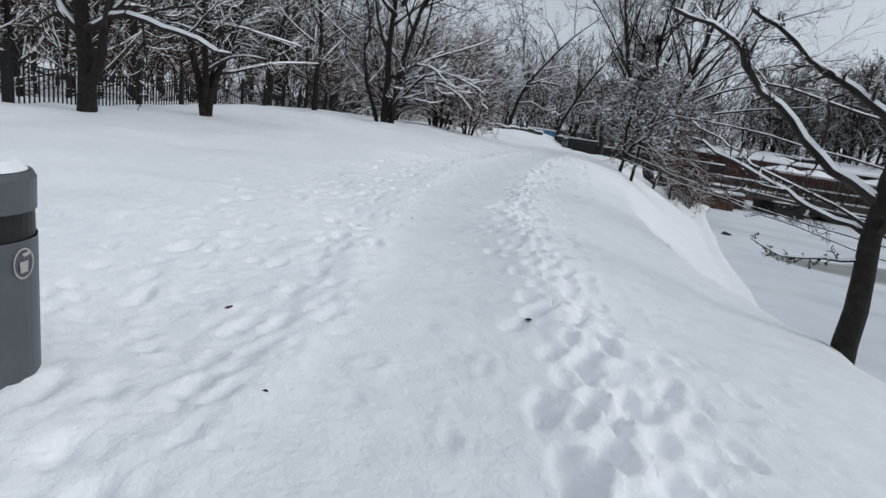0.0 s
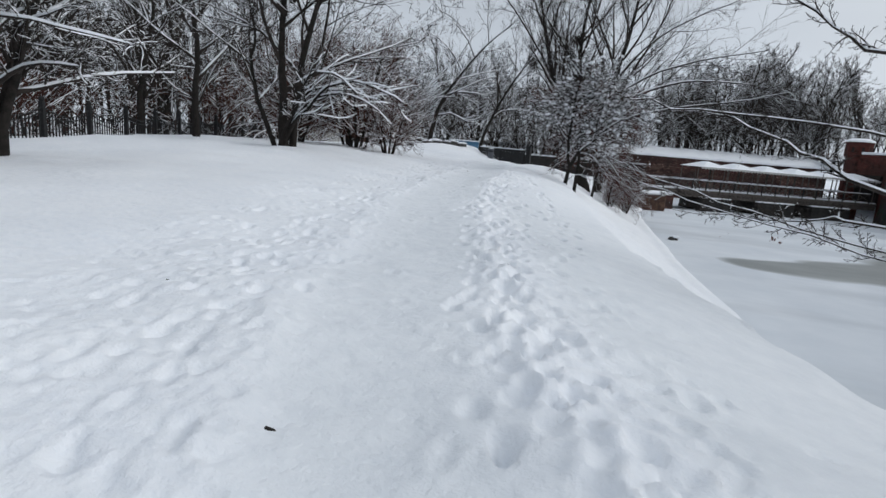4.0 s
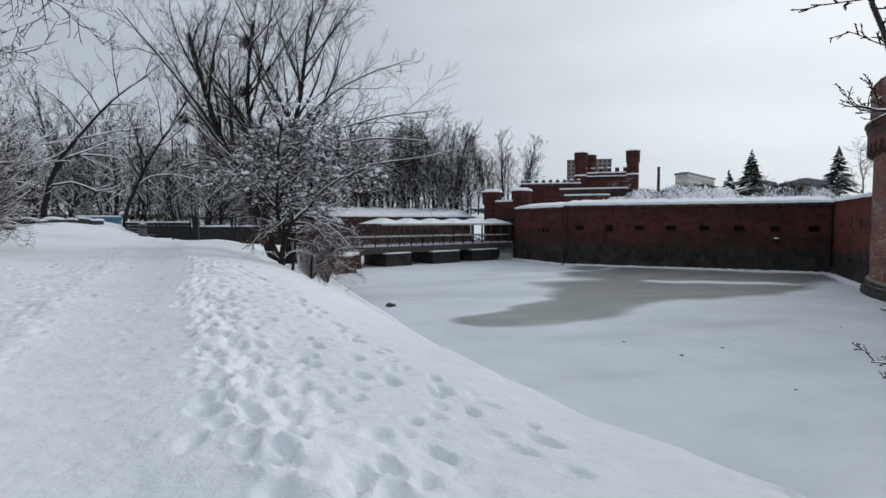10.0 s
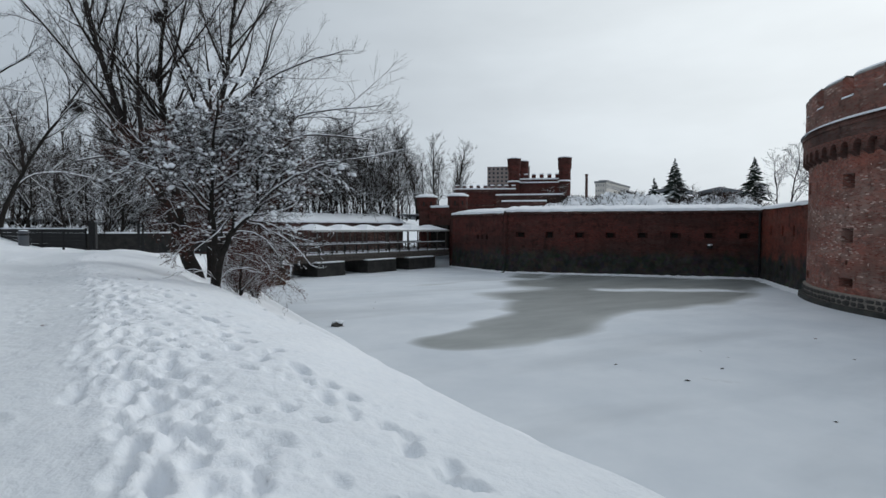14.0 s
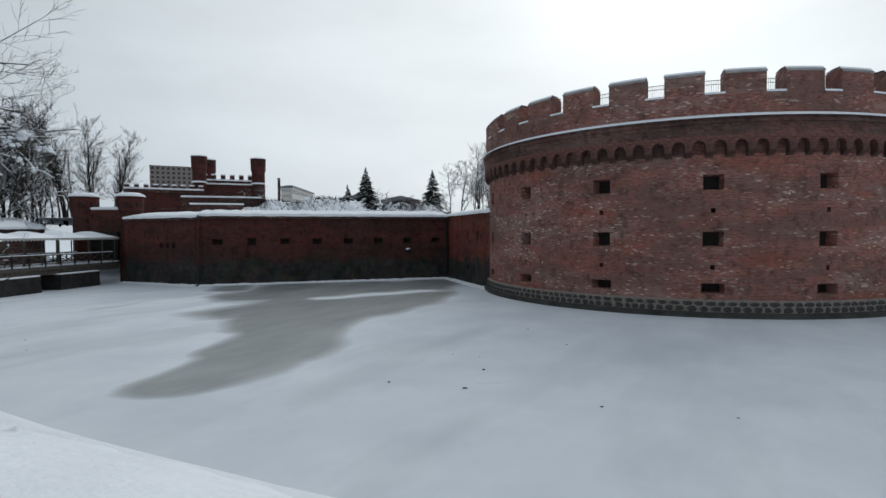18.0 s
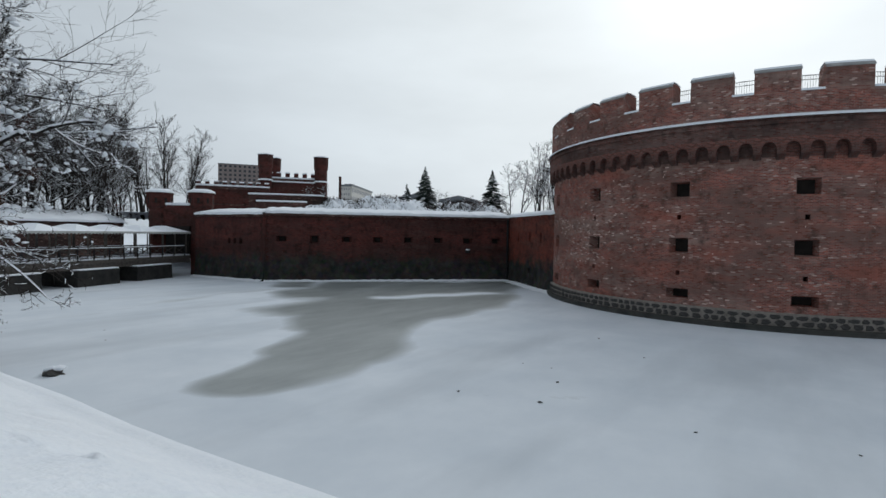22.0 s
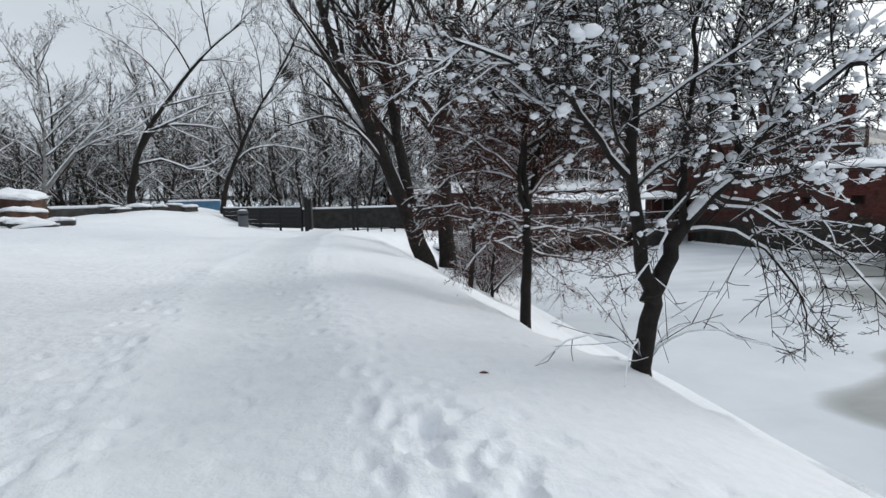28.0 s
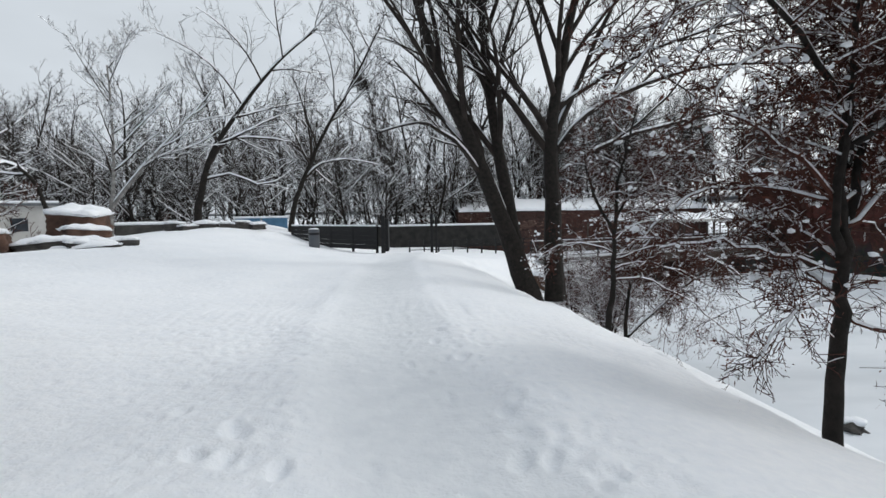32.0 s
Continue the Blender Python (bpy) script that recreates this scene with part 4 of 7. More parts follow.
def ring(name, profile, mat, parent, seg=160, label="", a0=0.0, a1=2 * math.pi):
    """A lathe of (radius, z) points."""
    n = len(profile)
    full = abs(a1 - a0 - 2 * math.pi) < 1e-6
    cnt = seg if full else seg + 1
    vs, us, fs = [], [], []
    for i in range(cnt):
        a = a0 + (a1 - a0) * i / seg
        run = 0.0
        for j, (r, z) in enumerate(profile):
            if j:
                run += math.hypot(r - profile[j - 1][0], z - profile[j - 1][1])
            vs.append((r * math.cos(a), r * math.sin(a), z))
            us.append((a * profile[0][0], run))
    for i in range(seg):
        i2 = (i + 1) % cnt
        for j in range(n - 1):
            fs.append((i * n + j, i2 * n + j, i2 * n + j + 1, i * n + j + 1))
    return part(name, mesh(name, vs, fs, mat, uvs=us), parent, label)


plinth = ring("plinth", [(TR + 0.25, -0.4), (TR + 0.2, 1.0), (TR - 0.1, 1.1)], STONE_JOINT, tower, label="pale joints of the stone plinth")
stone_me = []
for k in range(7):
    sg = random.Random(k)
    sb = bmesh.new()
    n = sg.choice((5, 6, 6, 7))
    outl = []
    for i in range(n):
        w = 2 * math.pi * (i + sg.uniform(-0.25, 0.25)) / n
        c, s = math.cos(w), math.sin(w)
        q = 1 / max(abs(c), abs(s)) ** 0.7
        outl.append((0.5 * c * q, 0.5 * s * q))
    f0 = [sb.verts.new((0, y, z)) for y, z in outl]
    f1 = [sb.verts.new((0.07, y * 0.9, z * 0.88)) for y, z in outl]
    sb.faces.new(f1)
    for i in range(n):
        sb.faces.new((f0[i], f0[(i + 1) % n], f1[(i + 1) % n], f1[i]))
    stone_me.append(bm_mesh("stone", sb, STONE))
sg = random.Random(5)
for row, zc_, hh in ((0, 0.50, 0.36), (1, 0.83, 0.28)):
    a = 1.75
    while a < 4.75:
        wd_ = sg.uniform(0.38, 0.8)
        a += wd_ / 2 / TR
        part("stone", stone_me[sg.randrange(7)], plinth, m=Matrix.Rotation(a, 4, "Z") @ Matrix.Translation((TR + 0.20, 0, zc_)) @ Matrix.Diagonal((1, wd_ * 0.86, hh * sg.uniform(0.8, 1.0), 1)))
        a += wd_ / 2 / TR
ring("foot", [(TR + 0.55, -0.3), (TR + 0.5, 0.28), (TR + 0.1, 0.34)], MOSSY, tower)
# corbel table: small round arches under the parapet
ring("corbel_back", [(TR, 9.95), (TR, 11.0), (TR + 0.42, 11.0), (TR + 0.42, 11.75), (TR + 0.5, 11.78), (TR + 0.5, 11.98), (TR + 0.42, 12.0), (TR + 0.42, 12.14), (TR + 0.36, 12.2)], BRICK_CORBEL, tower)
cbm = bmesh.new()
NC = 94
half = math.pi * (TR + 0.42) / NC
side = [(0.22, 0.0), (0.22, 0.52), (0.26, 0.68), (0.34, 0.80), (0.45, 0.87), (half, 0.89)]
outline = side + [(half, 1.16), (-half, 1.16)] + [(-y, z) for y, z in side[::-1]]
front = [cbm.verts.new((0.42, y, z + (0.22 if z == 0 else 0))) for y, z in outline]
back = [cbm.verts.new((-0.05, y * 0.98, z - (0.12 if z == 0 else 0))) for y, z in outline]
cbm.faces.new(front)
for k in range(len(outline)):
    cbm.faces.new((front[k], front[(k + 1) % len(outline)], back[(k + 1) % len(outline)], back[k]))
corbel_me = bm_mesh("corbel", cbm, BRICK_CORBEL, box_uv=True)
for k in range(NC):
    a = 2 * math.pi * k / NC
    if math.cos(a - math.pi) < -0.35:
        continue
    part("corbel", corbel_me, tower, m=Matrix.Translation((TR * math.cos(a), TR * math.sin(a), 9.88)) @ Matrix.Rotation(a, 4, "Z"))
ring("ledge_snow", [(TR + 0.62, 12.12), (TR + 0.6, 12.22), (TR + 0.4, 12.32), (TR + 0.28, 12.28)], SNOW, tower, label="snow lying on the cornice")
# battlements
ring("parapet", [(TR + 0.3, 12.15), (TR + 0.3, 13.55), (TR - 0.9, 13.55), (TR - 0.9, 12.1)], BRICK, tower)
NM = 32
mer = 2 * math.pi / NM
for k in range(NM):
    a = -3.024 + mer * k
    wide = mer * 0.335
    seg = 6
    vs, us, fs = [], [], []
    for i in range(seg + 1):
        b = a - wide + 2 * wide * i / seg
        for r, z in ((TR + 0.3, 13.55), (TR + 0.3, 14.75), (TR + 0.1, 14.98), (TR - 0.9, 14.82), (TR - 0.9, 13.55)):
            vs.append((r * math.cos(b), r * math.sin(b), z))
            us.append((b * TR, z + (TR - r)))
    for i in range(seg):
        for j in range(4):
            fs.append((i * 5 + j, (i + 1) * 5 + j, (i + 1) * 5 + j + 1, i * 5 + j + 1))
    fs.append((0, 1, 2, 3, 4))
    fs.append(tuple(seg * 5 + j for j in (4, 3, 2, 1, 0)))
    ml = part("merlon", mesh("merlon", vs, fs, BRICK, uvs=us), tower)
    ring("coping", [(TR + 0.33, 14.73), (TR + 0.34, 14.80), (TR + 0.12, 15.02), (TR + 0.06, 14.97)], CONCRETE, ml, 6, "grey weathered coping", a - wide * 1.03, a + wide * 1.03)
    sv = []
    sf = []
    for i in range(seg + 1):
        b = a - wide * 1.02 + 2 * wide * 1.02 * i / seg
        for r, z in ((TR + 0.2, 14.94), (TR + 0.1, 15.07), (TR - 0.4, 15.04), (TR - 0.93, 14.9)):
            sv.append((r * math.cos(b), r * math.sin(b), z))
    for i in range(seg):
        for j in range(3):
            sf.append((i * 4 + j, (i + 1) * 4 + j, (i + 1) * 4 + j + 1, i * 4 + j + 1))
    part("snow", mesh("snow", sv, sf, SNOW, smooth=True), ml)
    ring("sill_snow", [(TR + 0.36, 13.54), (TR + 0.3, 13.68), (TR - 0.5, 13.66)], SNOW, tower, 4, a0=a + wide, a1=a + mer - wide)
bars_v, bars_f = [], []
for k in range(330):
    a = 1.7 + 3.1 * k / 329
    p = np.array((14.6 * math.cos(a), 14.6 * math.sin(a), 12.9))
    tube([p, p + (0, 0, 2.2)], [0.014, 0.014], 4, bars_v, bars_f)
for z in (13.6, 14.2, 14.8, 15.05):
    tube([np.array((14.6 * math.cos(1.7 + 3.1 * k / 60), 14.6 * math.sin(1.7 + 3.1 * k / 60), z)) for k in range(61)], [0.025] * 61, 4, bars_v, bars_f)
tagged(part("railing", mesh("railing", bars_v, bars_f, WHITE_PAINT), tower, "pale metal railing on the tower roof"), kind="stuff")
ring("roof", [(TR - 0.9, 12.7), (10, 13.1), (0.1, 13.3)], SNOW, tower, 48)

# annex beside the tower
annex = thing("annex", "low brick annex of the round tower with a snow-covered roof", "building", pose(0, 0, 0))
ring_pts = [(43.4, -8.6), (45.3, -15.0), (56, -17), (56, -8)]


def prism(pts, z0, z1, name, mat, grow=0.0):
    bm = bmesh.new()
    c = Vector((sum(p[0] for p in pts) / len(pts), sum(p[1] for p in pts) / len(pts)))
    q = [Vector(p) + (Vector(p) - c).normalized() * grow for p in pts]
    lo = [bm.verts.new((p.x, p.y, z0)) for p in q]
    hi = [bm.verts.new((p.x, p.y, z1)) for p in q]
    bm.faces.new(lo[::-1])
    bm.faces.new(hi)
    for k in range(len(q)):
        k2 = (k + 1) % len(q)
        bm.faces.new((lo[k], lo[k2], hi[k2], hi[k]))
    return bm_mesh(name, bm, mat, box_uv=True)


part("wall", prism(ring_pts, 1.0, 4.0, "wall", BRICK_RED), annex)
part("plinth", prism(ring_pts, -0.3, 1.0, "plinth", STONE, 0.12), annex, "rough dark stone plinth")
# flat panel on the wall, shade painted in for an opening
part("window", box("window", (-0.5, -0.05, 1.9, 0.5, 0.06, 2.5), SHADE_BLACK), annex, "near-black panel painted as a small shaded opening", Matrix.Translation((43.95, -10.4, 0)) @ Matrix.Rotation(math.atan2(-6.4, 1.9), 4, "Z"))
part("coping", prism(ring_pts, 4.0, 4.14, "coping", ROOF_TIN, 0.25), annex)
part("snow_cover", prism(ring_pts, 4.14, 4.5, "snow_cover", SNOW, 0.2), annex)
low_wall, la, ld, lo_, ll = wall_run("wall_far", (66.3, -17), (69.2, -34.5), -0.3, 2.3, 1.0, "low dark stone quay wall dusted with snow", (STONE, SHADE_BLACK))
snow_cap("snow_cover", la, ld, lo_, ll, 2.3, 0.15, 1.5, 0.25, 15, low_wall)

pipe_v, pipe_f = [], []
tube([np.array((53.72, 28.42, 0.3)), np.array((53.72, 28.42, 6.7)), np.array((53.95, 28.5, 7.0))], [0.11, 0.11, 0.11], 8, pipe_v, pipe_f)
pipe = thing("drain_pipe", "dark drain pipe in the corner of the moat wall", "pipe")
part("pipe", mesh("pipe", pipe_v, pipe_f, IRON, smooth=True), pipe)
# snow caught on the courses of the quay wall, and the bank that closes it
qg = random.Random(8)
fleck_v, fleck_f = [], []
for _ in range(60):
    s, z, w = qg.uniform(0.3, ll - 3), qg.uniform(0.25, 2.1), qg.uniform(0.08, 0.34)
    p = Vector((la.x, la.y)) + Vector((ld.x, ld.y)) * s + Vector((lo_.x, lo_.y)) * 0.02
    k = len(fleck_v)
    for ds, dz, do in ((-w, 0, 0), (-w * 0.4, 0.09, 0), (w * 0.5, 0.08, 0), (w, 0.01, 0), (w * 0.3, -0.03, 0.09), (-w * 0.5, -0.02, 0.08)):
        fleck_v.append((p.x + ld.x * ds + lo_.x * do, p.y + ld.y * ds + lo_.y * do, z + dz))
    fleck_f.append(tuple(range(k, k + 6)))
tagged(part("snow_fleck", mesh("snow_fleck", fleck_v, fleck_f, SNOW), low_wall, "snow caught on the stones"), kind="stuff")
sb_v, sb_f = [], []
for i in range(13):
    for j in range(9):
        u, w = i / 12, j / 8
        sb_v.append((61.5 + 8.5 * u + 1.5 * w, -27.5 - 26 * w, max(-0.05, 2.75 * smooth01(u * 1.1) * smooth01(w * 2.6 + u * 0.25) + 0.15 * noise.noise((u * 6, w * 9, 3.0)) * u)))
for i in range(12):
    for j in range(8):
        sb_f.append((i * 9 + j, i * 9 + j + 1, (i + 1) * 9 + j + 1, (i + 1) * 9 + j))
tagged(new("ground_bank", mesh("ground_bank", sb_v, sb_f, SNOW, smooth=True)), "smooth snow bank sloping down to the ice", "ground", kind="structure")


# ---- bridge ----
BA = Vector((10.2, 49.6))
BD = Vector((0.930, 0.368)).normalized()
bridge_m = Matrix.Translation((BA.x, BA.y, 0)) @ Matrix.Rotation(math.atan2(BD.y, BD.x), 4, "Z")
BL, BW = 25.6, 4.2
bridge = thing("foot_bridge", "low timber bridge with patterned railing and snow-covered canopy over the moat", "bridge", bridge_m)
part("deck", box("deck", (-3, 0, 1.95, BL, BW, 2.28), TIMBER, 0.03), bridge)
part("deck_snow", box("deck_snow", (-3, 0.1, 2.284, BL, BW - 0.1, 2.42), SNOW, 0.05), bridge)
part("girder", box("girder", (-3, 0.15, 1.5, BL, 0.4, 1.95), TIMBER), bridge)
part("girder", box("girder", (-3, BW - 0.4, 1.5, BL, BW - 0.15, 1.95), TIMBER), bridge)
rail_post = box("rail_post", (-0.05, -0.05, 2.28, 0.05, 0.05, 3.45), IRON, 0.01)
panel_bm = bmesh.new()
box_bm(panel_bm, 0, -0.03, 3.32, 1.7, 0.03, 3.40)
box_bm(panel_bm, 0, -0.03, 2.50, 1.7, 0.03, 2.56)
for sgn in (-1, 1):
    r = bmesh.ops.create_cube(panel_bm, size=1)
    for v in r["verts"]:
        x, z = v.co.x * 1.75, v.co.z * 0.05
        an = sgn * math.atan2(0.76, 1.6)
        v.co = Vector((0.85 + x * math.cos(an) - z * math.sin(an), v.co.y * 0.04, 2.94 + x * math.sin(an) + z * math.cos(an)))
panel_me = bm_mesh("rail_panel", panel_bm, TIMBER)
panel_snow = box("rail_snow", (0, -0.05, 3.40, 1.7, 0.05, 3.47), SNOW, 0.02)
for y in (0.08, BW - 0.08):
    for k in range(17):
        x = -2.6 + 1.7 * k
        part("rail_post", rail_post, bridge, m=Matrix.Translation((x, y, 0)))
        if k < 16:
            pn = part("rail_panel", panel_me, bridge, m=Matrix.Translation((x, y, 0)))
            part("rail_snow", panel_snow, pn)
# piers with their own snow
for x0, x1 in ((3.6, 7.2), (10.5, 15.0), (17.2, 22.0)):
    pier = thing("bridge_pier", "dark rough stone bridge pier standing in the ice", "bridge pier", bridge_m @ Matrix.Translation((x0, 0, 0)), group="piers of the bridge")
    pb = bmesh.new()
    w = x1 - x0
    lo = [pb.verts.new(p) for p in ((0, -0.5, -0.5), (w, -0.5, -0.5), (w + 0.2, BW / 2, -0.5), (w, BW + 0.3, -0.5), (0, BW + 0.3, -0.5), (-0.2, BW / 2, -0.5))]
    hi = [pb.verts.new((v.co.x * 0.985 + 0.03, v.co.y * 0.97, 1.42)) for v in lo]
    pb.faces.new(hi)
    for k in range(6):
        pb.faces.new((lo[k], lo[(k + 1) % 6], hi[(k + 1) % 6], hi[k]))
    bmesh.ops.subdivide_edges(pb, edges=pb.edges, cuts=3, use_grid_fill=True)
    for v in pb.verts:
        v.co += Vector(noise.noise_vector(v.co * 1.3)) * 0.08
    part("masonry", bm_mesh("masonry", pb, PIER_STONE), pier)
    part("snow_cover", box("snow_cover", (0, -0.45, 1.44, w, 0.5, 1.58), SNOW, 0.05), pier)
# near abutment
abut = thing("bridge_abutment", "brown stone bridge abutment under snow", "abutment", bridge_m)
part("masonry", box("masonry", (-6, -0.8, -0.5, 0.1, BW + 0.6, 1.5), BRICK_DARK, 0.08), abut)
part("wing_wall", box("wing_wall", (-7.5, -4.3, -0.5, -2.6, -0.85, 1.62), ABUT_BROWN, 0.12), abut, "rough brown wing wall")
part("wing_snow", box("wing_snow", (-7.5, -4.2, 1.624, -2.75, -0.9, 1.95), SNOW, 0.14), abut)
part("snow_cover", box("snow_cover", (-6, -0.7, 1.5, 0.0, 0.1, 1.9), SNOW, 0.12), abut)
# canopies
NCAN = 6
CW = 3.7
can = bmesh.new()
cx, cy = CW / 2, BW / 2
lo = [can.verts.new(p) for p in ((0, -0.3, 4.95), (CW, -0.3, 4.95), (CW, BW + 0.3, 4.95), (0, BW + 0.3, 4.95))]
top = [can.verts.new((cx, cy - 0.6, 5.62)), can.verts.new((cx, cy + 0.6, 5.62))]
can.faces.new((lo[0], lo[1], top[0]))
can.faces.new((lo[1], lo[2], top[1], top[0]))
can.faces.new((lo[2], lo[3], top[1]))
can.faces.new((lo[3], lo[0], top[0], top[1]))
roof_me = bm_mesh("canopy_roof", can, SNOW)
fr = bmesh.new()
tops = [fr.verts.new((CW * k / 10, -0.3, 4.97)) for k in range(11)]
lows = [fr.verts.new((CW * k / 10, -0.3, 4.82)) for k in range(11)]
for k in range(10):
    tip = fr.verts.new((CW * (k + 0.5) / 10, -0.3, 4.70))
    fr.faces.new((tops[k], tops[k + 1], lows[k + 1], tip, lows[k]))
r = bmesh.ops.extrude_face_region(fr, geom=fr.faces[:])
bmesh.ops.translate(fr, verts=[g for g in r["geom"] if isinstance(g, bmesh.types.BMVert)], vec=(0, 0.02, 0))
valance_me = bm_mesh("valance", fr, WHITE_PAINT)
cpost = box("canopy_post", (-0.045, -0.045, 2.28, 0.045, 0.045, 4.95), TIMBER)
for k in range(NCAN):
    cn = thing("bridge_canopy", "white canopy with scalloped edge heaped with snow, over the bridge", "canopy", bridge_m @ Matrix.Translation((3.0 + CW * k, 0, 0)), group="canopies on the bridge")
    part("roof", roof_me, cn, "snow-laden peaked roof")
    part("valance", valance_me, cn)
    for x in (0.06, CW / 2, CW - 0.06):
        for y in (0.3, BW - 0.3):
            part("post", cpost, cn, m=Matrix.Translation((x, y, 0)))


# ---- gate turrets and castle ----
def turret(x, y, z0, z1, r):
    t = thing("gate_turret", "octagonal brick gate turret with a flared top and snow cap", "turret", pose(x, y, 0, 0, 0, 22), group="turrets of the bridge gate")
    ring("shaft", [(r, z0), (r, z1 - 2.0)], BRICK_RED, t, 8)
    ring("head", [(r, z1 - 2.0), (r * 1.22, z1 - 1.6), (r * 1.22, z1 - 0.25), (r * 1.3, z1 - 0.2), (r * 1.3, z1 - 0.05)], BRICK_RED, t, 8)
    ring("snow_cap", [(r * 1.36, z1 - 0.06), (r * 1.3, z1 + 0.15), (r * 0.8, z1 + 0.4), (0.05, z1 + 0.45)], SNOW, t, 16)
    for k in range(8):
        a = math.pi / 8 + k * math.pi / 4
        # thin near-black panels paint the shade of niches on the head
        part("niche_shade", box("niche_shade", (-0.02, -0.14, z1 - 1.25, 0.06, 0.14, z1 - 0.7), SHADE_BLACK), t, m=Matrix.Rotation(a, 4, "Z") @ Matrix.Translation((r * 1.22 * math.cos(math.pi / 8) - 0.03, 0, 0)))
    return t


turret(35.2, 58.9, -0.2, 9.55, 1.15)
turret(32.3, 62.6, -0.2, 9.5, 1.15)
gate_arch = thing("bridge_gate", "dark arched brick gateway between two turrets", "gate", pose(33.75, 60.75, 0, 0, 0, 127))
part("lintel", box("lintel", (-2.4, -0.5, 5.6, 2.4, 0.8, 8.0), BRICK_RED), gate_arch)
# solid slab: the darkness of the passage is only its colour
part("passage", box("passage", (-1.3, 0.3, 2.2, 1.3, 0.9, 5.6), SHADE_BLACK), gate_arch, "near-black slab painted as the shaded gate passage")
part("snow_cover", box("snow_cover", (-2.4, -0.6, 8.0, 2.4, 0.9, 8.3), SNOW, 0.08), gate_arch)


def block(name, a, b, depth, z0, z1, label, category, mat, teeth=0, tooth_h=0.9, snow=0.25, band=True):
    """A brick block whose front runs from a to b."""
    a, b = Vector(a), Vector(b)
    d = b - a
    ln = d.length
    root = thing(name, label, category, Matrix.Translation((a.x, a.y, 0)) @ Matrix.Rotation(math.atan2(d.y, d.x), 4, "Z"))
    part("wall", box("wall", (0, 0, z0, ln, depth, z1), mat), root)
    if band:
        part("cornice", box("cornice", (-0.12, -0.14, z1 - 0.35, ln + 0.12, depth + 0.1, z1 - 0.1), BRICK_DARK), root)
        part("band", box("band", (-0.06, -0.07, z0 + (z1 - z0) * 0.45, ln + 0.06, 0, z0 + (z1 - z0) * 0.45 + 0.2), BRICK_DARK), root)
    if teeth:
        w = ln / (2 * teeth - 1)
        for k in range(teeth):
            mr = part("merlon", box("merlon", (2 * k * w, -0.05, z1, (2 * k + 1) * w, 0.6, z1 + tooth_h), mat), root)
            part("snow", box("snow", (2 * k * w - 0.03, -0.08, z1 + tooth_h, (2 * k + 1) * w + 0.03, 0.62, z1 + tooth_h + 0.18), SNOW, 0.05), mr)
    if snow:
        part("snow_cover", box("snow_cover", (-0.1, -0.1, z1, ln + 0.1, depth, z1 + snow), SNOW, 0.06), root)
    return root


block("casemate", (38.8, 66.1), (46.5, 61.4), 8, 6.5, 11.0, "long red brick casemate block with a snow-covered top", "building", BRICK_RED, 9, 0.55)
block("city_gate", (50.9, 67.4), (57.4, 62.4), 8, 7, 13.1, "red brick city gate with battlements and corner towers", "gate building", BRICK_RED, 7, 0.8)


def gate_tower(x, y, z1, r):
    t = thing("gate_tower", "round brick corner tower of the city gate, slightly flared top", "tower", pose(x, y, 0), group="corner towers of the city gate")
    ring("shaft", [(r, 7), (r, z1 - 2.0)], BRICK_RED, t, 24)
    ring("head", [(r, z1 - 2.0), (r * 1.12, z1 - 1.7), (r * 1.16, z1 - 0.1), (r * 1.2, z1)], BRICK_RED, t, 24)
    ring("snow_cap", [(r * 1.24, z1), (r * 1.2, z1 + 0.12), (r * 0.6, z1 + 0.25), (0.05, z1 + 0.28)], SNOW, t, 24)
    ring("snow_band", [(r * 1.02, 12.7), (r * 1.14, 12.72), (r * 1.1, 12.9), (r, 12.95)], SNOW, t, 24)


gate_tower(57.0, 62.6, 16.5, 0.95)
gate_tower(53.9, 69.9, 16.5, 0.95)
gate_tower(50.6, 67.6, 16.5, 0.95)
gate_ledge = thing("ledge", "snow-covered ledge round the city gate", "ledge", Matrix.Translation((50.9, 67.4, 0)) @ Matrix.Rotation(math.atan2(-5, 6.5), 4, "Z"))
part("snow", box("snow", (-0.2, -0.3, 12.55, 8.0, 0.05, 12.75), SNOW, 0.05), gate_ledge)
for k_, (a_, b_, z_) in enumerate((((40.5, 57.4), (47.4, 51.6), 9.7), ((39.6, 54.6), (44.0, 50.9), 8.7))):
    low = block("low_wall", a_, b_, 1.0, 7.0, z_, "low grey-brown terrace wall topped with snow behind the moat wall", "wall", BRICK_DARK, 0, 0, 0.22, False)


def flats(a, b, depth, z0, z1, label, mat, cols, rows, glass=GLASS_DARK, size=0.5, snow=0.0):
    """A block of flats with window openings set as recessed panes."""
    a, b = Vector(a), Vector(b)
    d = b - a
    ln = d.length
    root = thing("apartment_building", label, "building", Matrix.Translation((a.x, a.y, 0)) @ Matrix.Rotation(math.atan2(d.y, d.x), 4, "Z"))
    part("wall", box("wall", (0, 0, z0, ln, depth, z1), mat), root)
    part("roof", box("roof", (-0.3, -0.3, z1, ln + 0.3, depth + 0.3, z1 + 0.5), ROOF_TIN), root)
    cw, rh = ln / cols, (z1 - z0) / rows
    wm = box("window", (0, -0.06, 0, cw * size, 0.05, rh * size), glass)
    if snow:
        part("roof_snow", box("roof_snow", (-0.4, -0.4, z1 + 0.5, ln + 0.4, depth + 0.4, z1 + 0.5 + snow), SNOW, 0.1), root)
    for i in range(cols):
        for j in range(rows):
            part("window", wm, root, m=Matrix.Translation((i * cw + cw * 0.25, 0, z0 + j * rh + rh * 0.3)))
    return root


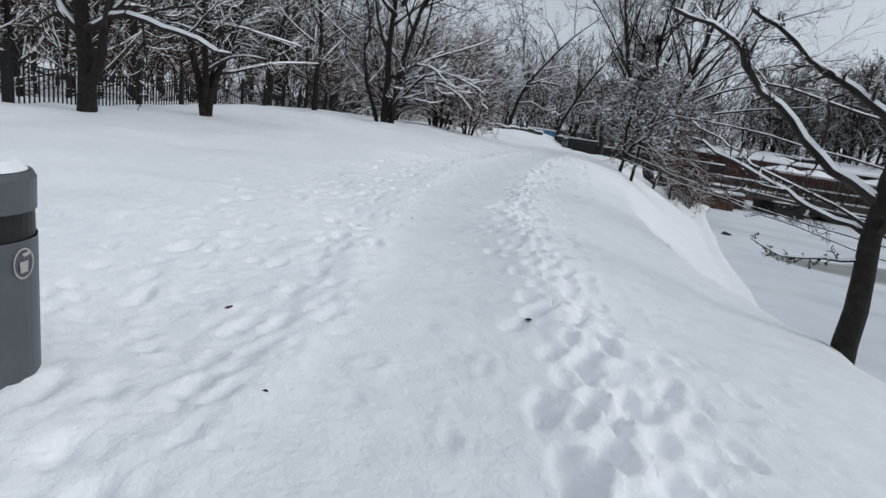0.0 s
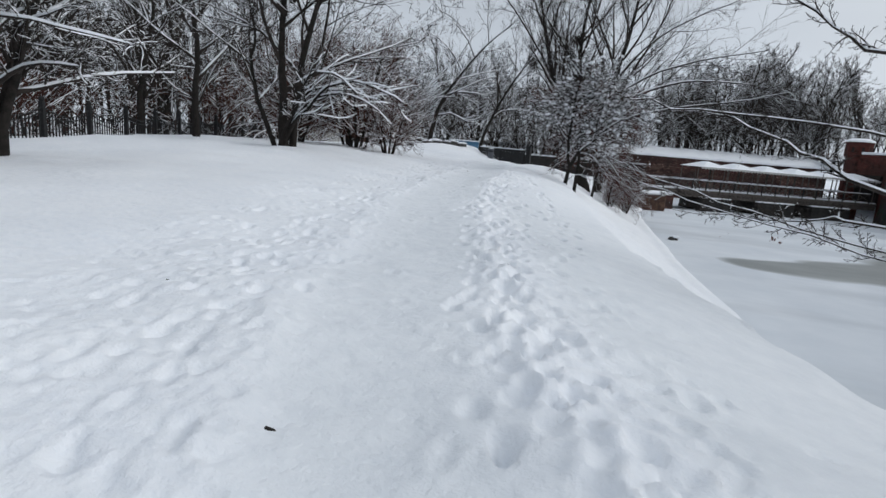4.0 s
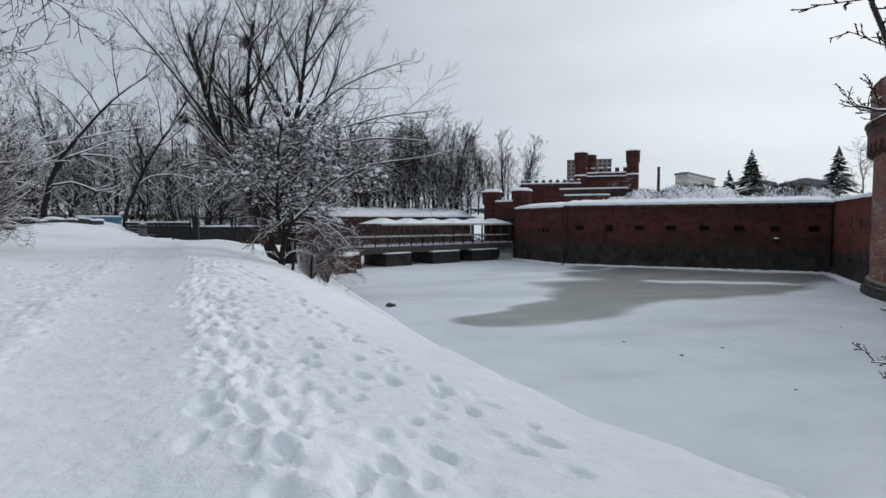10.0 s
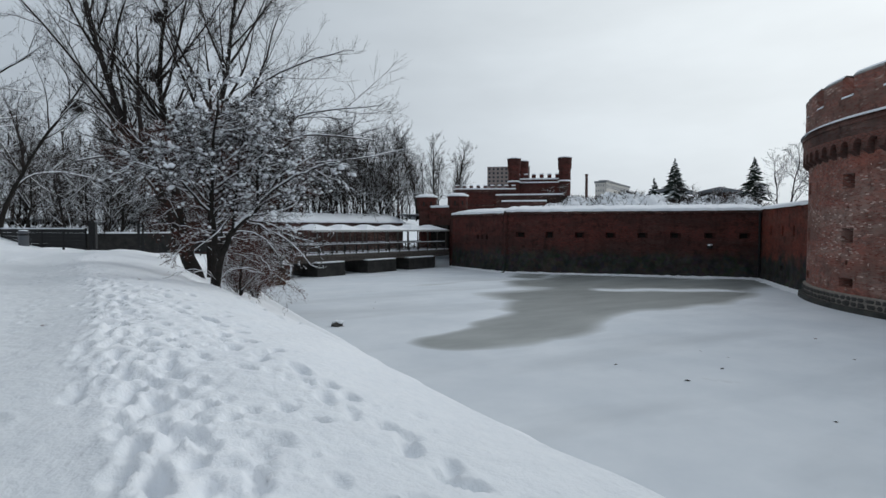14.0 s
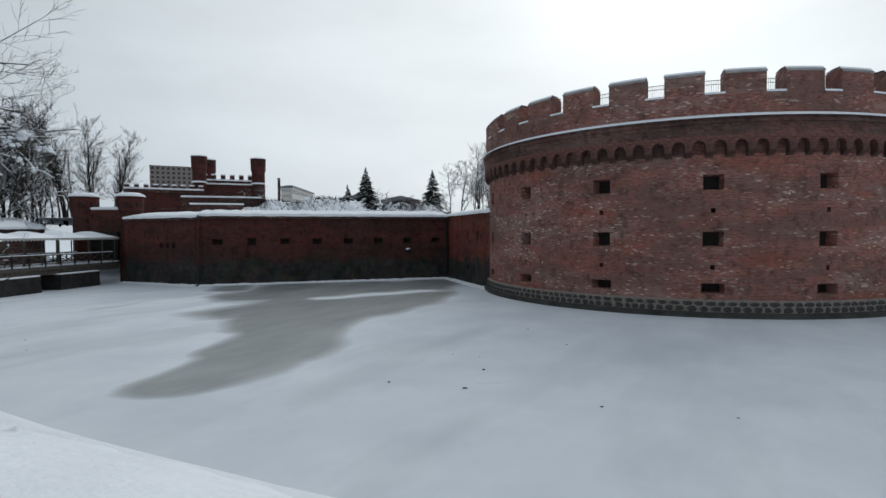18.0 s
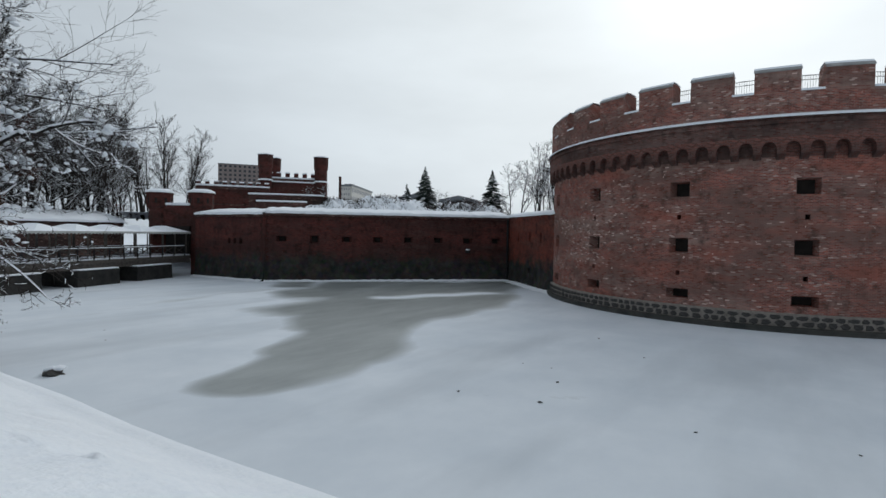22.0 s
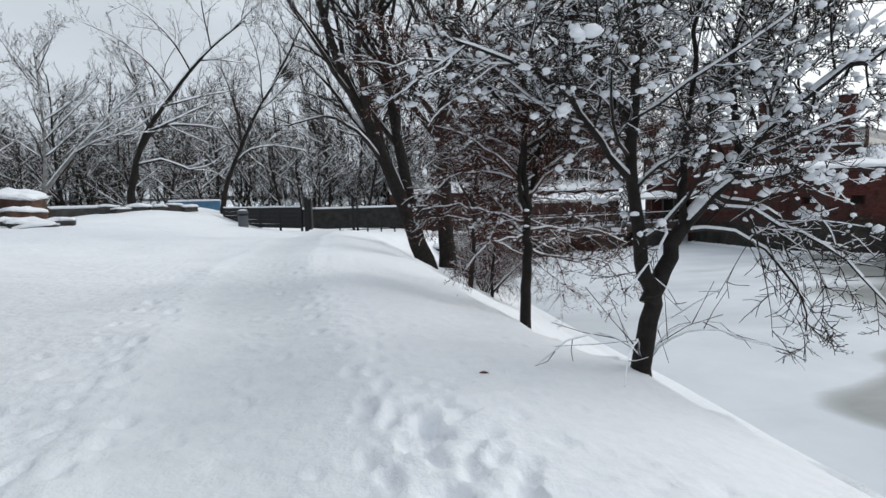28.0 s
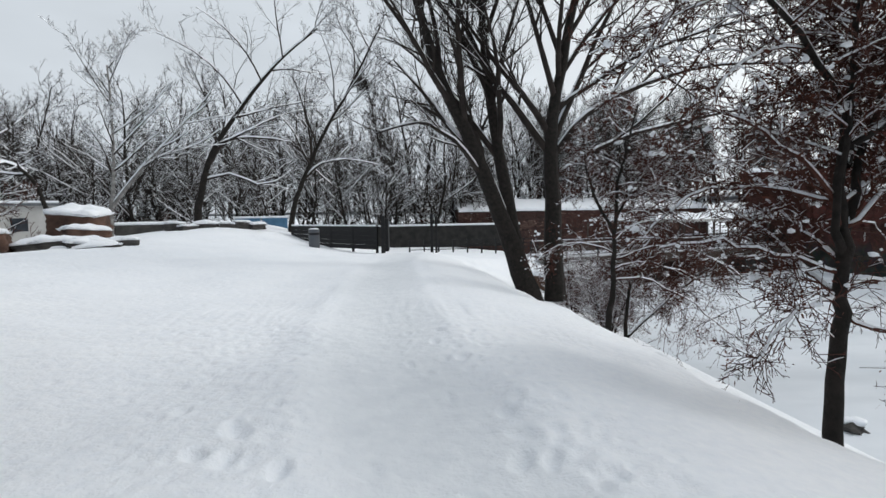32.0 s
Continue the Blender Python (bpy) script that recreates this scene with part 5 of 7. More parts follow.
flats((256, 402), (287, 381), 30, 2, 59, "tall brown apartment block far behind the gate", FLAT_BROWN, 10, 16)
flats((143.5, -41), (141, -50.5), 20, 2.2, 14.2, "plain grey apartment block beyond the snow field", FLAT_GREY, 3, 4, GLASS_HAZED, 0.35)
flats((119.1, 121.4), (121.1, 119.4), 8, 6, 19.3, "pale apartment block on the skyline", FAR_WHITE, 4, 8, GLASS_HAZED, 0.4)
flats((121.6, 119.2), (147.9, 134.7), 2.0, 6, 19.6, "long pale apartment block on the skyline", FAR_WHITE, 26, 5, GLASS_HAZED, 0.45)


flats((110.0, -43.8), (105.6, -55), 8, 2.2, 6.7, "long low pale building with a snowy roof beyond the snow field", FLAT_GREY, 10, 2, GLASS_DARK, 0.36, 0.35)
block("low_wall", (80.5, -35.6), (79.5, -46), 1.2, 2.2, 4.2, "low dark red brick wall under snow beyond the quay", "wall", BRICK_RED, 0, 0, 0.3, False)
long_shed = thing("industrial_shed", "long low grey sheds with snowy roofs on the skyline", "building", pose(80, 76, 0, 0, 0, -54))
for k, (x, w, h) in enumerate(((0, 7, 12.6), (7.5, 8, 13.3), (16, 8, 13.0))):
    sb = bmesh.new()
    pr = [(x, h - 0.9), (x + w / 2, h), (x + w, h - 0.9), (x + w, 6), (x, 6)]
    f0 = [sb.verts.new((p, 0, z)) for p, z in pr]
    f1 = [sb.verts.new((p, 6, z)) for p, z in pr]
    sb.faces.new(f0[::-1])
    sb.faces.new(f1)
    for i in range(5):
        sb.faces.new((f0[i], f0[(i + 1) % 5], f1[(i + 1) % 5], f1[i]))
    part("hall", bm_mesh("hall", sb, ROOF_TIN), long_shed)
chimney = thing("chimney", "thin dark factory chimney", "chimney", pose(69.9, 71.6, 7))
ring("shaft", [(0.3, 0), (0.24, 8.0), (0.27, 8.0), (0.27, 8.3), (0.02, 8.3)], BRICK_DARK, chimney, 12)


# ---- bins, fence, gate ----
def litter_bin(x, y, z, s):
    b = thing("litter_bin", "round grey litter bin with black slot band and snowy lid", "litter bin", pose(x, y, z, 0, 0, 0) @ Matrix.Scale(s, 4), group="litter bins along the path")
    r = 0.27
    ring("body", [(r * 0.98, -0.12), (r, 0.6)], PLASTIC, b, 40)
    ring("band", [(r * 0.97, 0.6), (r * 0.97, 0.72)], BLACK, b, 40, "black opening band")
    ring("lid", [(r, 0.72), (r * 1.01, 0.86), (r * 0.96, 0.885), (0.02, 0.9)], PLASTIC, b, 40)
    ring("snow_cap", [(r * 0.9, 0.89), (r * 0.75, 0.93), (0.02, 0.95)], SNOW, b, 24)
    em = bmesh.new()
    bmesh.ops.create_circle(em, cap_ends=False, radius=0.07, segments=24)
    ic = [v.co.copy() for v in em.verts]
    em.free()
    vs, fs = [], []
    for k, c in enumerate(ic):
        for f in (1.0, 0.88):
            vs.append((0.002, c.x * f * 0.8, c.y * f + 0.5))
    n = len(ic)
    for k in range(n):
        fs.append((2 * k, 2 * ((k + 1) % n), 2 * ((k + 1) % n) + 1, 2 * k + 1))
    base = len(vs)
    for p in ((-0.02, 0.32), (0.02, 0.32), (0.024, 0.37), (-0.024, 0.37), (0.0, 0.39), (0.035, 0.395), (0.03, 0.41), (-0.01, 0.405)):
        vs.append((0.003, p[0], p[1] + 0.14))
    fs += [(base, base + 1, base + 2, base + 3), (base + 4, base + 5, base + 6, base + 7)]
    part("emblem", mesh("emblem", vs, fs, WHITE_PAINT), b, "small round white emblem", Matrix.Rotation(radians(24), 4, "Z") @ Matrix.Translation((r + 0.002, 0, 0)))
    return b


litter_bin(1.66, -19.17, 3.62, 1.0)
litter_bin(-9.1, 40.8, gz(-9.1, 40.8), 1.15)

FX0, FY0, FDX, FDY = -11.68, -12.28, -0.863, 2.42
post_bm = bmesh.new()
box_bm(post_bm, -0.075, -0.075, -0.4, 0.075, 0.075, 2.15, 0.01)
bmesh.ops.create_icosphere(post_bm, subdivisions=2, radius=0.09, matrix=Matrix.Translation((0, 0, 2.22)))
fpost_me = bm_mesh("post", post_bm, IRON)
bar_me = box("bar", (-0.016, -0.016, 0.02, 0.016, 0.016, 1.0), IRON)


def fence_bay(x0, y0, x1, y1, z):
    f = thing("iron_fence", "black iron railing bay with a sagging top rail", "fence", Matrix.Translation((x0, y0, z)) @ Matrix.Rotation(math.atan2(y1 - y0, x1 - x0), 4, "Z"), group="bays of the black park fence")
    ln = math.hypot(x1 - x0, y1 - y0)
    part("post", fpost_me, f)
    for off in (0.0, 0.14):
        v, fc = [], []
        tube([np.array((ln * k / 10, 0, 2.0 - off - 0.32 * math.sin(math.pi * k / 10))) for k in range(11)], [0.022] * 11, 6, v, fc)
        part("top_rail", mesh("top_rail", v, fc, IRON), f)
    part("bottom_rail", box("bottom_rail", (0, -0.02, 0.1, ln, 0.02, 0.15), IRON), f)
    n = 16
    for k in range(1, n):
        x = ln * k / n
        h = 2.0 - 0.32 * math.sin(math.pi * k / n)
        part("bar", bar_me, f, m=Matrix.Translation((x, 0, 0)) @ Matrix.Diagonal((1, 1, h, 1)))


for k in range(-3, 14):
    fence_bay(FX0 + FDX * k, FY0 + FDY * k, FX0 + FDX * (k + 1), FY0 + FDY * (k + 1), 3.05 + 0.03 * k)


gate = thing("park_gate", "open black steel park gate leaf, seen edge-on", "gate", pose(-5.1, 39.6, gz(-5.1, 39.6) - 0.1))
part("post", box("post", (-0.11, -0.11, 0, 0.11, 0.11, 2.2), IRON, 0.02), gate)
part("leaf", box("leaf", (0.11, -0.06, 0.2, 0.30, 1.3, 2.05), IRON, 0.01), gate)
gp = thing("gate_post", "tall black steel gate posts beside the path", "gate post", pose(-2.25, 42.5, gz(-2.25, 42.5) - 0.1))
part("post", box("post", (-0.10, -0.08, 0, 0.08, 0.1, 2.5), IRON, 0.02), gp)
part("leaf", box("leaf", (0.20, -0.05, 0.1, 0.34, 0.05, 2.35), IRON, 0.01), gp)


def rail_fence(a, b, z, h, n, label):
    a, b = Vector(a), Vector(b)
    ln = (b - a).length
    f = thing("rail_fence", label, "fence", Matrix.Translation((a.x, a.y, z)) @ Matrix.Rotation(math.atan2(b.y - a.y, b.x - a.x), 4, "Z"))
    for k in range(n + 1):
        part("post", box("post", (-0.06, -0.06, -0.2, 0.06, 0.06, h), IRON), f, m=Matrix.Translation((ln * k / n, 0, 0)))
    for zz in (0.25, 0.6, 0.92):
        part("rail", box("rail", (0, -0.025, h * zz - 0.03, ln, 0.025, h * zz + 0.03), IRON), f)


def board_fence(a, b, z, h, label):
    """Wide dark boards on posts, capped with snow."""
    a, b = Vector(a), Vector(b)
    ln = (b - a).length
    f = thing("board_fence", label, "fence", Matrix.Translation((a.x, a.y, z)) @ Matrix.Rotation(math.atan2(b.y - a.y, b.x - a.x), 4, "Z"))
    n = int(ln / 2.0)
    for k in range(n + 1):
        part("post", box("post", (-0.06, -0.06, -0.4, 0.06, 0.06, h + 0.08), IRON, 0.01), f, m=Matrix.Translation((ln * k / n, 0, 0)))
    for k in range(5):
        part("board", box("board", (0, -0.03, h * k / 5 + 0.004, ln, 0.03, h * (k + 1) / 5 - 0.006), IRON, 0.008), f)
    part("snow", box("snow", (0, -0.08, h, ln, 0.08, h + 0.09), SNOW, 0.03), f)


rail_fence((-3.6, 56.5), (8.0, 57.5), 2.35, 1.15, 9, "low dark railing beyond the park gate")
board_fence((-11.6, 46.8), (-5.5, 40.6), 3.75, 1.35, "dark boarded fence beside the park gate, snow on its rail")


# ---- stones, walls and sheds by the path ----
def stone_pile(x, y, z, stones, seed, label):
    """Rough blocks lying together, each with its cushion of snow: stones are (dx, dy, dz, half width, half depth, half height)."""
    g = random.Random(seed)
    root = thing("stone_pile", label, "rocks", pose(x, y, z))
    for k, (dx, dy, dz, w, d, h) in enumerate(stones):
        off = Vector((k * 5.3, seed * 3.1, 0))

        def shape(bm, low):
            bmesh.ops.create_icosphere(bm, subdivisions=4, radius=1)
            for v in bm.verts:
                c = v.co.copy()
                m_ = max(abs(c.x), abs(c.y), abs(c.z)) ** 0.93
                r = 1 + 0.16 * noise.noise(c * 1.3 + off) + 0.09 * noise.noise(c * 3.5 + off) + 0.04 * noise.noise(c * 9 + off)
                v.co = Vector((c.x * w * r / m_, c.y * d * r / m_, max(low, c.z / m_) * h * r))

        bm = bmesh.new()
        shape(bm, -1)
        st = part("boulder", bm_mesh("boulder", bm, STONE_BROWN if h > 0.35 else STONE, smooth=True), root, m=pose(dx, dy, dz, g.uniform(-5, 5), g.uniform(-6, 6), g.uniform(-25, 25) + 30))
        sb = bmesh.new()
        shape(sb, 0.8)
        for v in sb.verts:
            e = max(0.0, 1 - abs(v.co.x / w) ** 3 * 0.7 - abs(v.co.y / d) ** 3 * 0.7)
            v.co.x *= 1.04
            v.co.y *= 1.04
            if v.co.z > 0.85 * h:
                v.co.z += 0.05 + (0.15 + 0.16 * noise.noise(v.co * 1.9 + off)) * e * min(1.0, w)
        part("snow", bm_mesh("snow", sb, SNOW, smooth=True), st)


stone_pile(-18.4, 34.7, gz(-18.4, 34.7), [(0, 0, 0.85, 1.0, 0.9, 0.72), (1.0, -1.3, 0.42, 0.85, 0.6, 0.36)], 2, "two large brown boulders capped with thick snow")
stone_pile(-17.6, 31.6, gz(-17.6, 31.6), [(-1.9, -1.0, 0.3, 0.8, 0.6, 0.4), (-0.4, 0.2, 0.10, 1.0, 0.6, 0.2), (0.9, 0.8, 0.1, 0.9, 0.6, 0.17), (1.9, 1.5, 0.12, 0.55, 0.4, 0.17), (0.6, 0.3, -0.12, 1.5, 0.5, 0.12)], 4, "flat stone slabs under snow beside the path")
stone_pile(-15.6, 44.8, gz(-15.6, 44.8), [(-2.6, -0.6, 0.1, 0.6, 0.5, 0.25), (-1.0, 0, 0.1, 0.7, 0.5, 0.22), (0.3, 0.2, 0.05, 0.5, 0.4, 0.2), (1.1, 0.5, 0.12, 0.5, 0.4, 0.24), (2.0, 0.7, 0.05, 0.5, 0.4, 0.18), (-1.8, -0.9, 0.0, 0.5, 0.4, 0.16)], 3, "low heap of snowy stones under the leaning tree")
low_slab = thing("low_wall", "low dark stone wall with a snow cap behind the boulders", "wall", pose(-21.9, 44.2, 5.0, 0, 0, 28))
part("wall", box("wall", (0, 0, -1.2, 3.4, 0.6, 0.35), STONE, 0.04), low_slab)
part("snow_cover", box("snow_cover", (-0.05, -0.08, 0.35, 3.45, 0.66, 0.55), SNOW, 0.07), low_slab)
shed = thing("shed", "pale plastered shed with a dark window and snowy roof", "shed", pose(-27.1, 47.0, 3.95, 0, 0, 34))
part("wall", box("wall", (-9, 0, -2.3, 0, 5, 2.75), PLASTER), shed)
part("roof", box("roof", (-9.2, -0.3, 2.75, 0.2, 5.2, 2.9), ROOF_TIN), shed)
part("snow_cover", box("snow_cover", (-9.2, -0.3, 2.9, 0.2, 5.2, 3.08), SNOW, 0.06), shed)
part("window", box("window", (-2.4, -0.04, 1.1, -1.5, 0.02, 1.95), GLASS_DARK), shed)
bluew = thing("blue_hoarding", "blue painted hoarding behind the trees", "fence", pose(-17.0, 51.8, 3.75, 0, 0, 12))
for k in range(2):
    part("panel", box("panel", (0, -0.04, -1.9, 1.9, 0.04, 1.9), BLUE_PAINT, 0.01), bluew, m=Matrix.Translation((2.0 * k, 0, 0)))
part("snow", box("snow", (0, -0.1, 1.9, 3.9, 0.1, 2.05), SNOW, 0.03), bluew)
longw = thing("long_wall", "long low dark wall with a snow-covered top behind the park gate", "wall", pose(-13.5, 66, 2.2, 0, 0, 3))
part("wall", box("wall", (0, 0, 0, 22, 0.5, 2.3), PIER_STONE), longw)
part("snow_cover", box("snow_cover", (0, -0.12, 2.3, 22, 0.62, 2.5), SNOW, 0.06), longw)

rock = thing("rock", "dark rock in the ice capped with snow", "rock", pose(7.75, 22.55, -0.02))
rbm = bmesh.new()
bmesh.ops.create_icosphere(rbm, subdivisions=3, radius=0.34)
for v in rbm.verts:
    v.co *= 1 + 0.8 * noise.noise(v.co * 4)
    v.co.z *= 0.7
part("stone", bm_mesh("stone", rbm, STONE), rock)
part("snow", blobs(np.random.RandomState(2), [(0, 0, 0.26), (0.14, 0.07, 0.24), (-0.15, 0.03, 0.24), (0.03, -0.08, 0.23)], 0.17, SNOW, "snow", 0.5, 2), rock)


# ---- trees ----
def tree(name, t, label, m, bark=BARK, twig=TWIG, group="", extra=(), category="tree"):
    root = thing(name, label, category, m, group)
    for n, me in t.meshes(bark, twig):
        ob = part(n, me, root)
        if n != "trunk":
            tagged(ob, kind="stuff")
    for n, me in extra:
        tagged(part(n, me, root), kind="stuff")
    return root


# great two-stemmed tree by the bridge
t = Tree(3, 0.03, 0.0095, 0.12, 0.28, snow_part=0.25)
t.steep = 3.4
WS = [(11, 0.5, 38, 6, 0.3), (8, 0.5, 40, 5, 0.2), (7, 0.5, 42, 4, 0.15), (6, 0.55, 40, 2, 0.1)]
t.limb([(0, 0, -0.4), (-0.8, 0.05, 2), (-1.6, 0.1, 4.1), (-3.0, 0, 7.6), (-4.1, -0.2, 9.8), (-5.2, -0.4, 13.4), (-6.2, -0.6, 17.5)], 0.58, 0.11, 0, WS)
t.limb([(-0.2, 0.2, -0.4), (-0.7, 0.5, 2.5), (-1.3, 0.6, 6), (-1.9, 0.7, 10), (-2.1, 0.8, 14), (-1.6, 1.0, 19.5)], 0.46, 0.10, 0, WS)
t.limb([(1.1, 0.2, -0.2), (1.0, 0.2, 3), (0.9, 0.2, 7.0), (1.2, 0.2, 9.5), (2.0, 0, 13.5), (2.8, -0.2, 20.0)], 0.52, 0.10, 0, WS)
t.limb([(1.0, 0.3, 6.5), (2.6, 0.2, 8.4), (5, -0.2, 9.6), (8.2, -1.0, 10.3), (12.5, -2.2, 10.0)], 0.22, 0.04, 1, WS)
t.limb([(1.0, 0.3, 7), (2.6, 0.5, 10.5), (4.4, 0.7, 14.5), (5.8, 0.6, 19)], 0.2, 0.04, 1, WS)
t.limb([(1.1, 0.3, 8.5), (4, 0.0, 10.5), (8, -0.6, 12.0), (13, -1.8, 12.8)], 0.16, 0.03, 1, WS)
t.limb([(1.0, 0.3, 5.5), (3.5, 0, 7), (7, -0.6, 8), (11, -1.5, 8.6), (15, -2.5, 9.5)], 0.16, 0.03, 1, WS)
t.limb([(1.0, 0.3, 9.5), (3.5, 0.3, 13), (7, 0.0, 15.5), (10.5, -0.5, 17)], 0.14, 0.03, 1, WS)
t.limb([(-2.2, 0, 5.6), (-3.6, -0.4, 7.2), (-5.2, -0.7, 7.9), (-7.0, -0.8, 7.4)], 0.15, 0.04, 1, WS)
t.limb([(-3.2, 0, 8.2), (-5.5, 0.2, 12), (-8.5, 0.1, 16), (-11, 0, 19)], 0.15, 0.03, 1, WS)
tree("bare_tree", t, "huge bare twin-stemmed tree leaning over the bank, snow on its limbs", pose(1.3, 31.0, gz(1.3, 31.0)) @ Matrix.Scale(0.88, 4), twig=TWIG, category="tree")
for x, y, z, r in ((-0.72, 31.3, 14.3, 0.5), (-0.48, 31.5, 17.8, 0.52), (-6.8, 48.7, 15.2, 0.6)):
    g = np.random.RandomState(int(z * 10))
    v, f = [], []
    for k in range(170):
        c = g.normal(size=3) * r * (0.5, 0.5, 0.4)
        d = g.normal(size=3)
        d *= r * 0.55 / np.linalg.norm(d)
        tube([np.array((x, y, z)) + c - d, np.array((x, y, z)) + c + d], [0.02, 0.01], 3, v, f, False)
    tagged(new("crow_nest", mesh("crow_nest", v, f, TWIG)), "dark ball of twigs in the bare crown", "nest")

# leaning tree by the stones
t = Tree(8, 0.075, 0.011, 0.10, 0.35, snow_part=0.6)
LS = [(9, 0.5, 55, 6, 0.3), (8, 0.5, 45, 4, 0.15), (6, 0.5, 45, 3, 0.1), (3, 0.5, 45, 2, 0.1)]
t.limb([(0, 0, -0.4), (0.3, 0.1, 2), (0.85, 0.3, 4.3), (1.9, 0.5, 6.5), (4.0, 1.2, 9.7), (6.2, 1.8, 12.4), (8.5, 2.2, 14.4)], 0.30, 0.06, 0, LS)
t.limb([(0.9, 0.3, 4.3), (2.2, 0.4, 6.0), (4.5, 0.9, 6.2), (6.6, 1.0, 5.9)], 0.17, 0.04, 1, LS)
t.limb([(0.6, 0.2, 3.2), (2.4, 0, 3.6), (4.4, -0.2, 2.8), (6, -0.3, 3.2)], 0.12, 0.03, 1, LS)
tree("bare_tree", t, "bare tree leaning over the path with snow-lined limbs", pose(-18.6, 48.6, gz(-18.6, 48.6)), twig=TWIG)

# snow-lined tree bent over by the shed
t = Tree(20, 0.09, 0.012, 0.05, 0.3, snow_part=0.5)
t.limb([(0, 0, -0.4), (-0.15, 0, 1.2), (-0.5, -0.2, 2.9), (-1.1, -0.7, 4.1), (-2.2, -1.4, 4.4), (-3.6, -2.2, 3.9)], 0.15, 0.05, 0, [(6, 0.4, 50, 5, 0.4), (6, 0.5, 48, 4, 0.1), (4, 0.5, 45, 2, 0.1)])
tree("bare_tree", t, "slim tree bent into an arch under its snow by the shed", pose(-22.4, 39.3, gz(-22.4, 39.3)), BARK)

# nest tree beyond it
t = Tree(18, 0.06, 0.012, 0.10, 0.35, snow_part=0.55)
t.limb([(0, 0, -0.4), (0.3, 0, 1.5), (1.1, 0.1, 3.8), (2.6, 0.3, 7.0), (4.6, 0.7, 10.6), (6.6, 1.0, 14.5)], 0.24, 0.05, 0, LS)
t.limb([(0.9, 0.1, 3.4), (2.4, 0.2, 4.8), (4.4, 0.3, 5.0), (6.4, 0.3, 4.6)], 0.12, 0.03, 1, LS)
t.limb([(1.6, 0.2, 5.0), (1.4, 0.4, 7.5), (0.6, 0.4, 10.5)], 0.12, 0.03, 1, LS)
tree("bare_tree", t, "dark leaning tree with a twig nest high in its crown", pose(-12.0, 47.9, gz(-12.0, 47.9)), twig=TWIG)

# forked young tree by the boulders
t = Tree(9, 0.08, 0.010, 0.15, 0.2, snow_part=0.8)
t.limb([(0, 0, -0.3), (0.1, 0, 1.5), (0.3, 0, 3.2), (0.4, 0, 6), (0.3, 0, 9.5)], 0.17, 0.04, 0, LS)
t.limb([(0.1, 0, 1.6), (1.6, 0.2, 3.6), (3.4, 0.4, 5.6), (5.2, 0.5, 7.6)], 0.13, 0.03, 0, LS)
tree("bare_tree", t, "forked young tree coated in snow behind the boulders", pose(-22.1, 44.1, gz(-22.1, 44.1)) @ Matrix.Scale(1.1, 4), BARK_PALE)

# big dark tree left of the path, with low bowed stems
t = Tree(12, 0.03, 0.012, 0.06, 0.4, snow_part=0.25)
SS = [(11, 0.55, 50, 6, 0.22), (8, 0.5, 48, 5, 0.1), (6, 0.5, 48, 4, 0.1), (4, 0.5, 48, 2, 0.1)]
t.limb([(0, 0, -0.3), (-0.1, 0, 1.5), (-0.3, 0.1, 4), (-0.2, 0.1, 7), (0.2, 0, 10.5)], 0.24, 0.07, 0, SS)
t.limb([(0.3, 0.2, -0.3), (0.4, 0.2, 2.0), (0.8, 0.3, 4.5), (1.6, 0.4, 6.6), (3.2, 0.5, 8.6), (5.2, 0.6, 9.4)], 0.18, 0.05, 0, SS)
t.limb([(-0.4, 0, -0.2), (-1.1, 0, 1.4), (-1.7, 0, 3.2), (-1.6, 0, 5), (-2.4, 0, 8)], 0.13, 0.04, 0, SS)
t.limb([(0, 0, 5.5), (-2.0, -0.6, 7.2), (-4.6, -1.5, 8.2), (-7, -2.4, 8.0)], 0.15, 0.03, 1, SS)
t.limb([(0.2, 0, 6), (2.4, -0.8, 8.4), (5.2, -1.0, 9.2), (7.6, -0.8, 8.6)], 0.14, 0.03, 1, SS)
t.snow_thick, t.snow_part = 0.05, 0.5
for k, (dx, dz) in enumerate(((1.5, 2.4), (2.1, 2.2), (2.6, 2.6), (1.8, 2.9))):
    t.limb([(0.15, -0.25 - 0.1 * k, -0.2), (0.25 * dx, -0.35 - 0.1 * k, 0.8), (0.6 * dx, -0.5 - 0.1 * k, 1.7), (dx, -0.6 - 0.2 * k, dz), (dx * 1.7, -0.6 - 0.3 * k, dz * 1.05), (dx * 2.3, -0.6 - 0.3 * k, dz * 0.8)], 0.10, 0.025, 0, [(c, q * 0.5, a, s, f) for c, q, a, s, f in SS[:3]])
tree("bare_tree", t, "broad dark bare tree with low bowed stems under snow", pose(-10.1, 3.5, gz(-10.1, 3.5) - 0.05) @ Matrix.Scale(0.93, 4), twig=TWIG)
t = Tree(14, 0.025, 0.006, 0.05, 0.45, snow_part=0.3)
SH = [(11, 0.6, 55, 5, 0.1), (8, 0.5, 50, 4, 0.1), (6, 0.5, 50, 2, 0.1)]
for k in range(9):
    a = k * 0.7
    t.limb([(0.2 * math.cos(a), 0.2 * math.sin(a), -0.2), (0.7 * math.cos(a), 0.6 * math.sin(a), 1.3), (1.2 * math.cos(a), 1.1 * math.sin(a), 2.6), (1.6 * math.cos(a), 1.4 * math.sin(a), 3.9)], 0.06, 0.015, 0, SH)
shrub = tree("thicket_shrub", t, "dense reddish-brown thicket dusted with snow", pose(-10.9, 12.0, gz(-10.9, 12.0) - 0.05) @ Matrix.Scale(1.4, 4), twig=TWIG_RED, category="shrub")
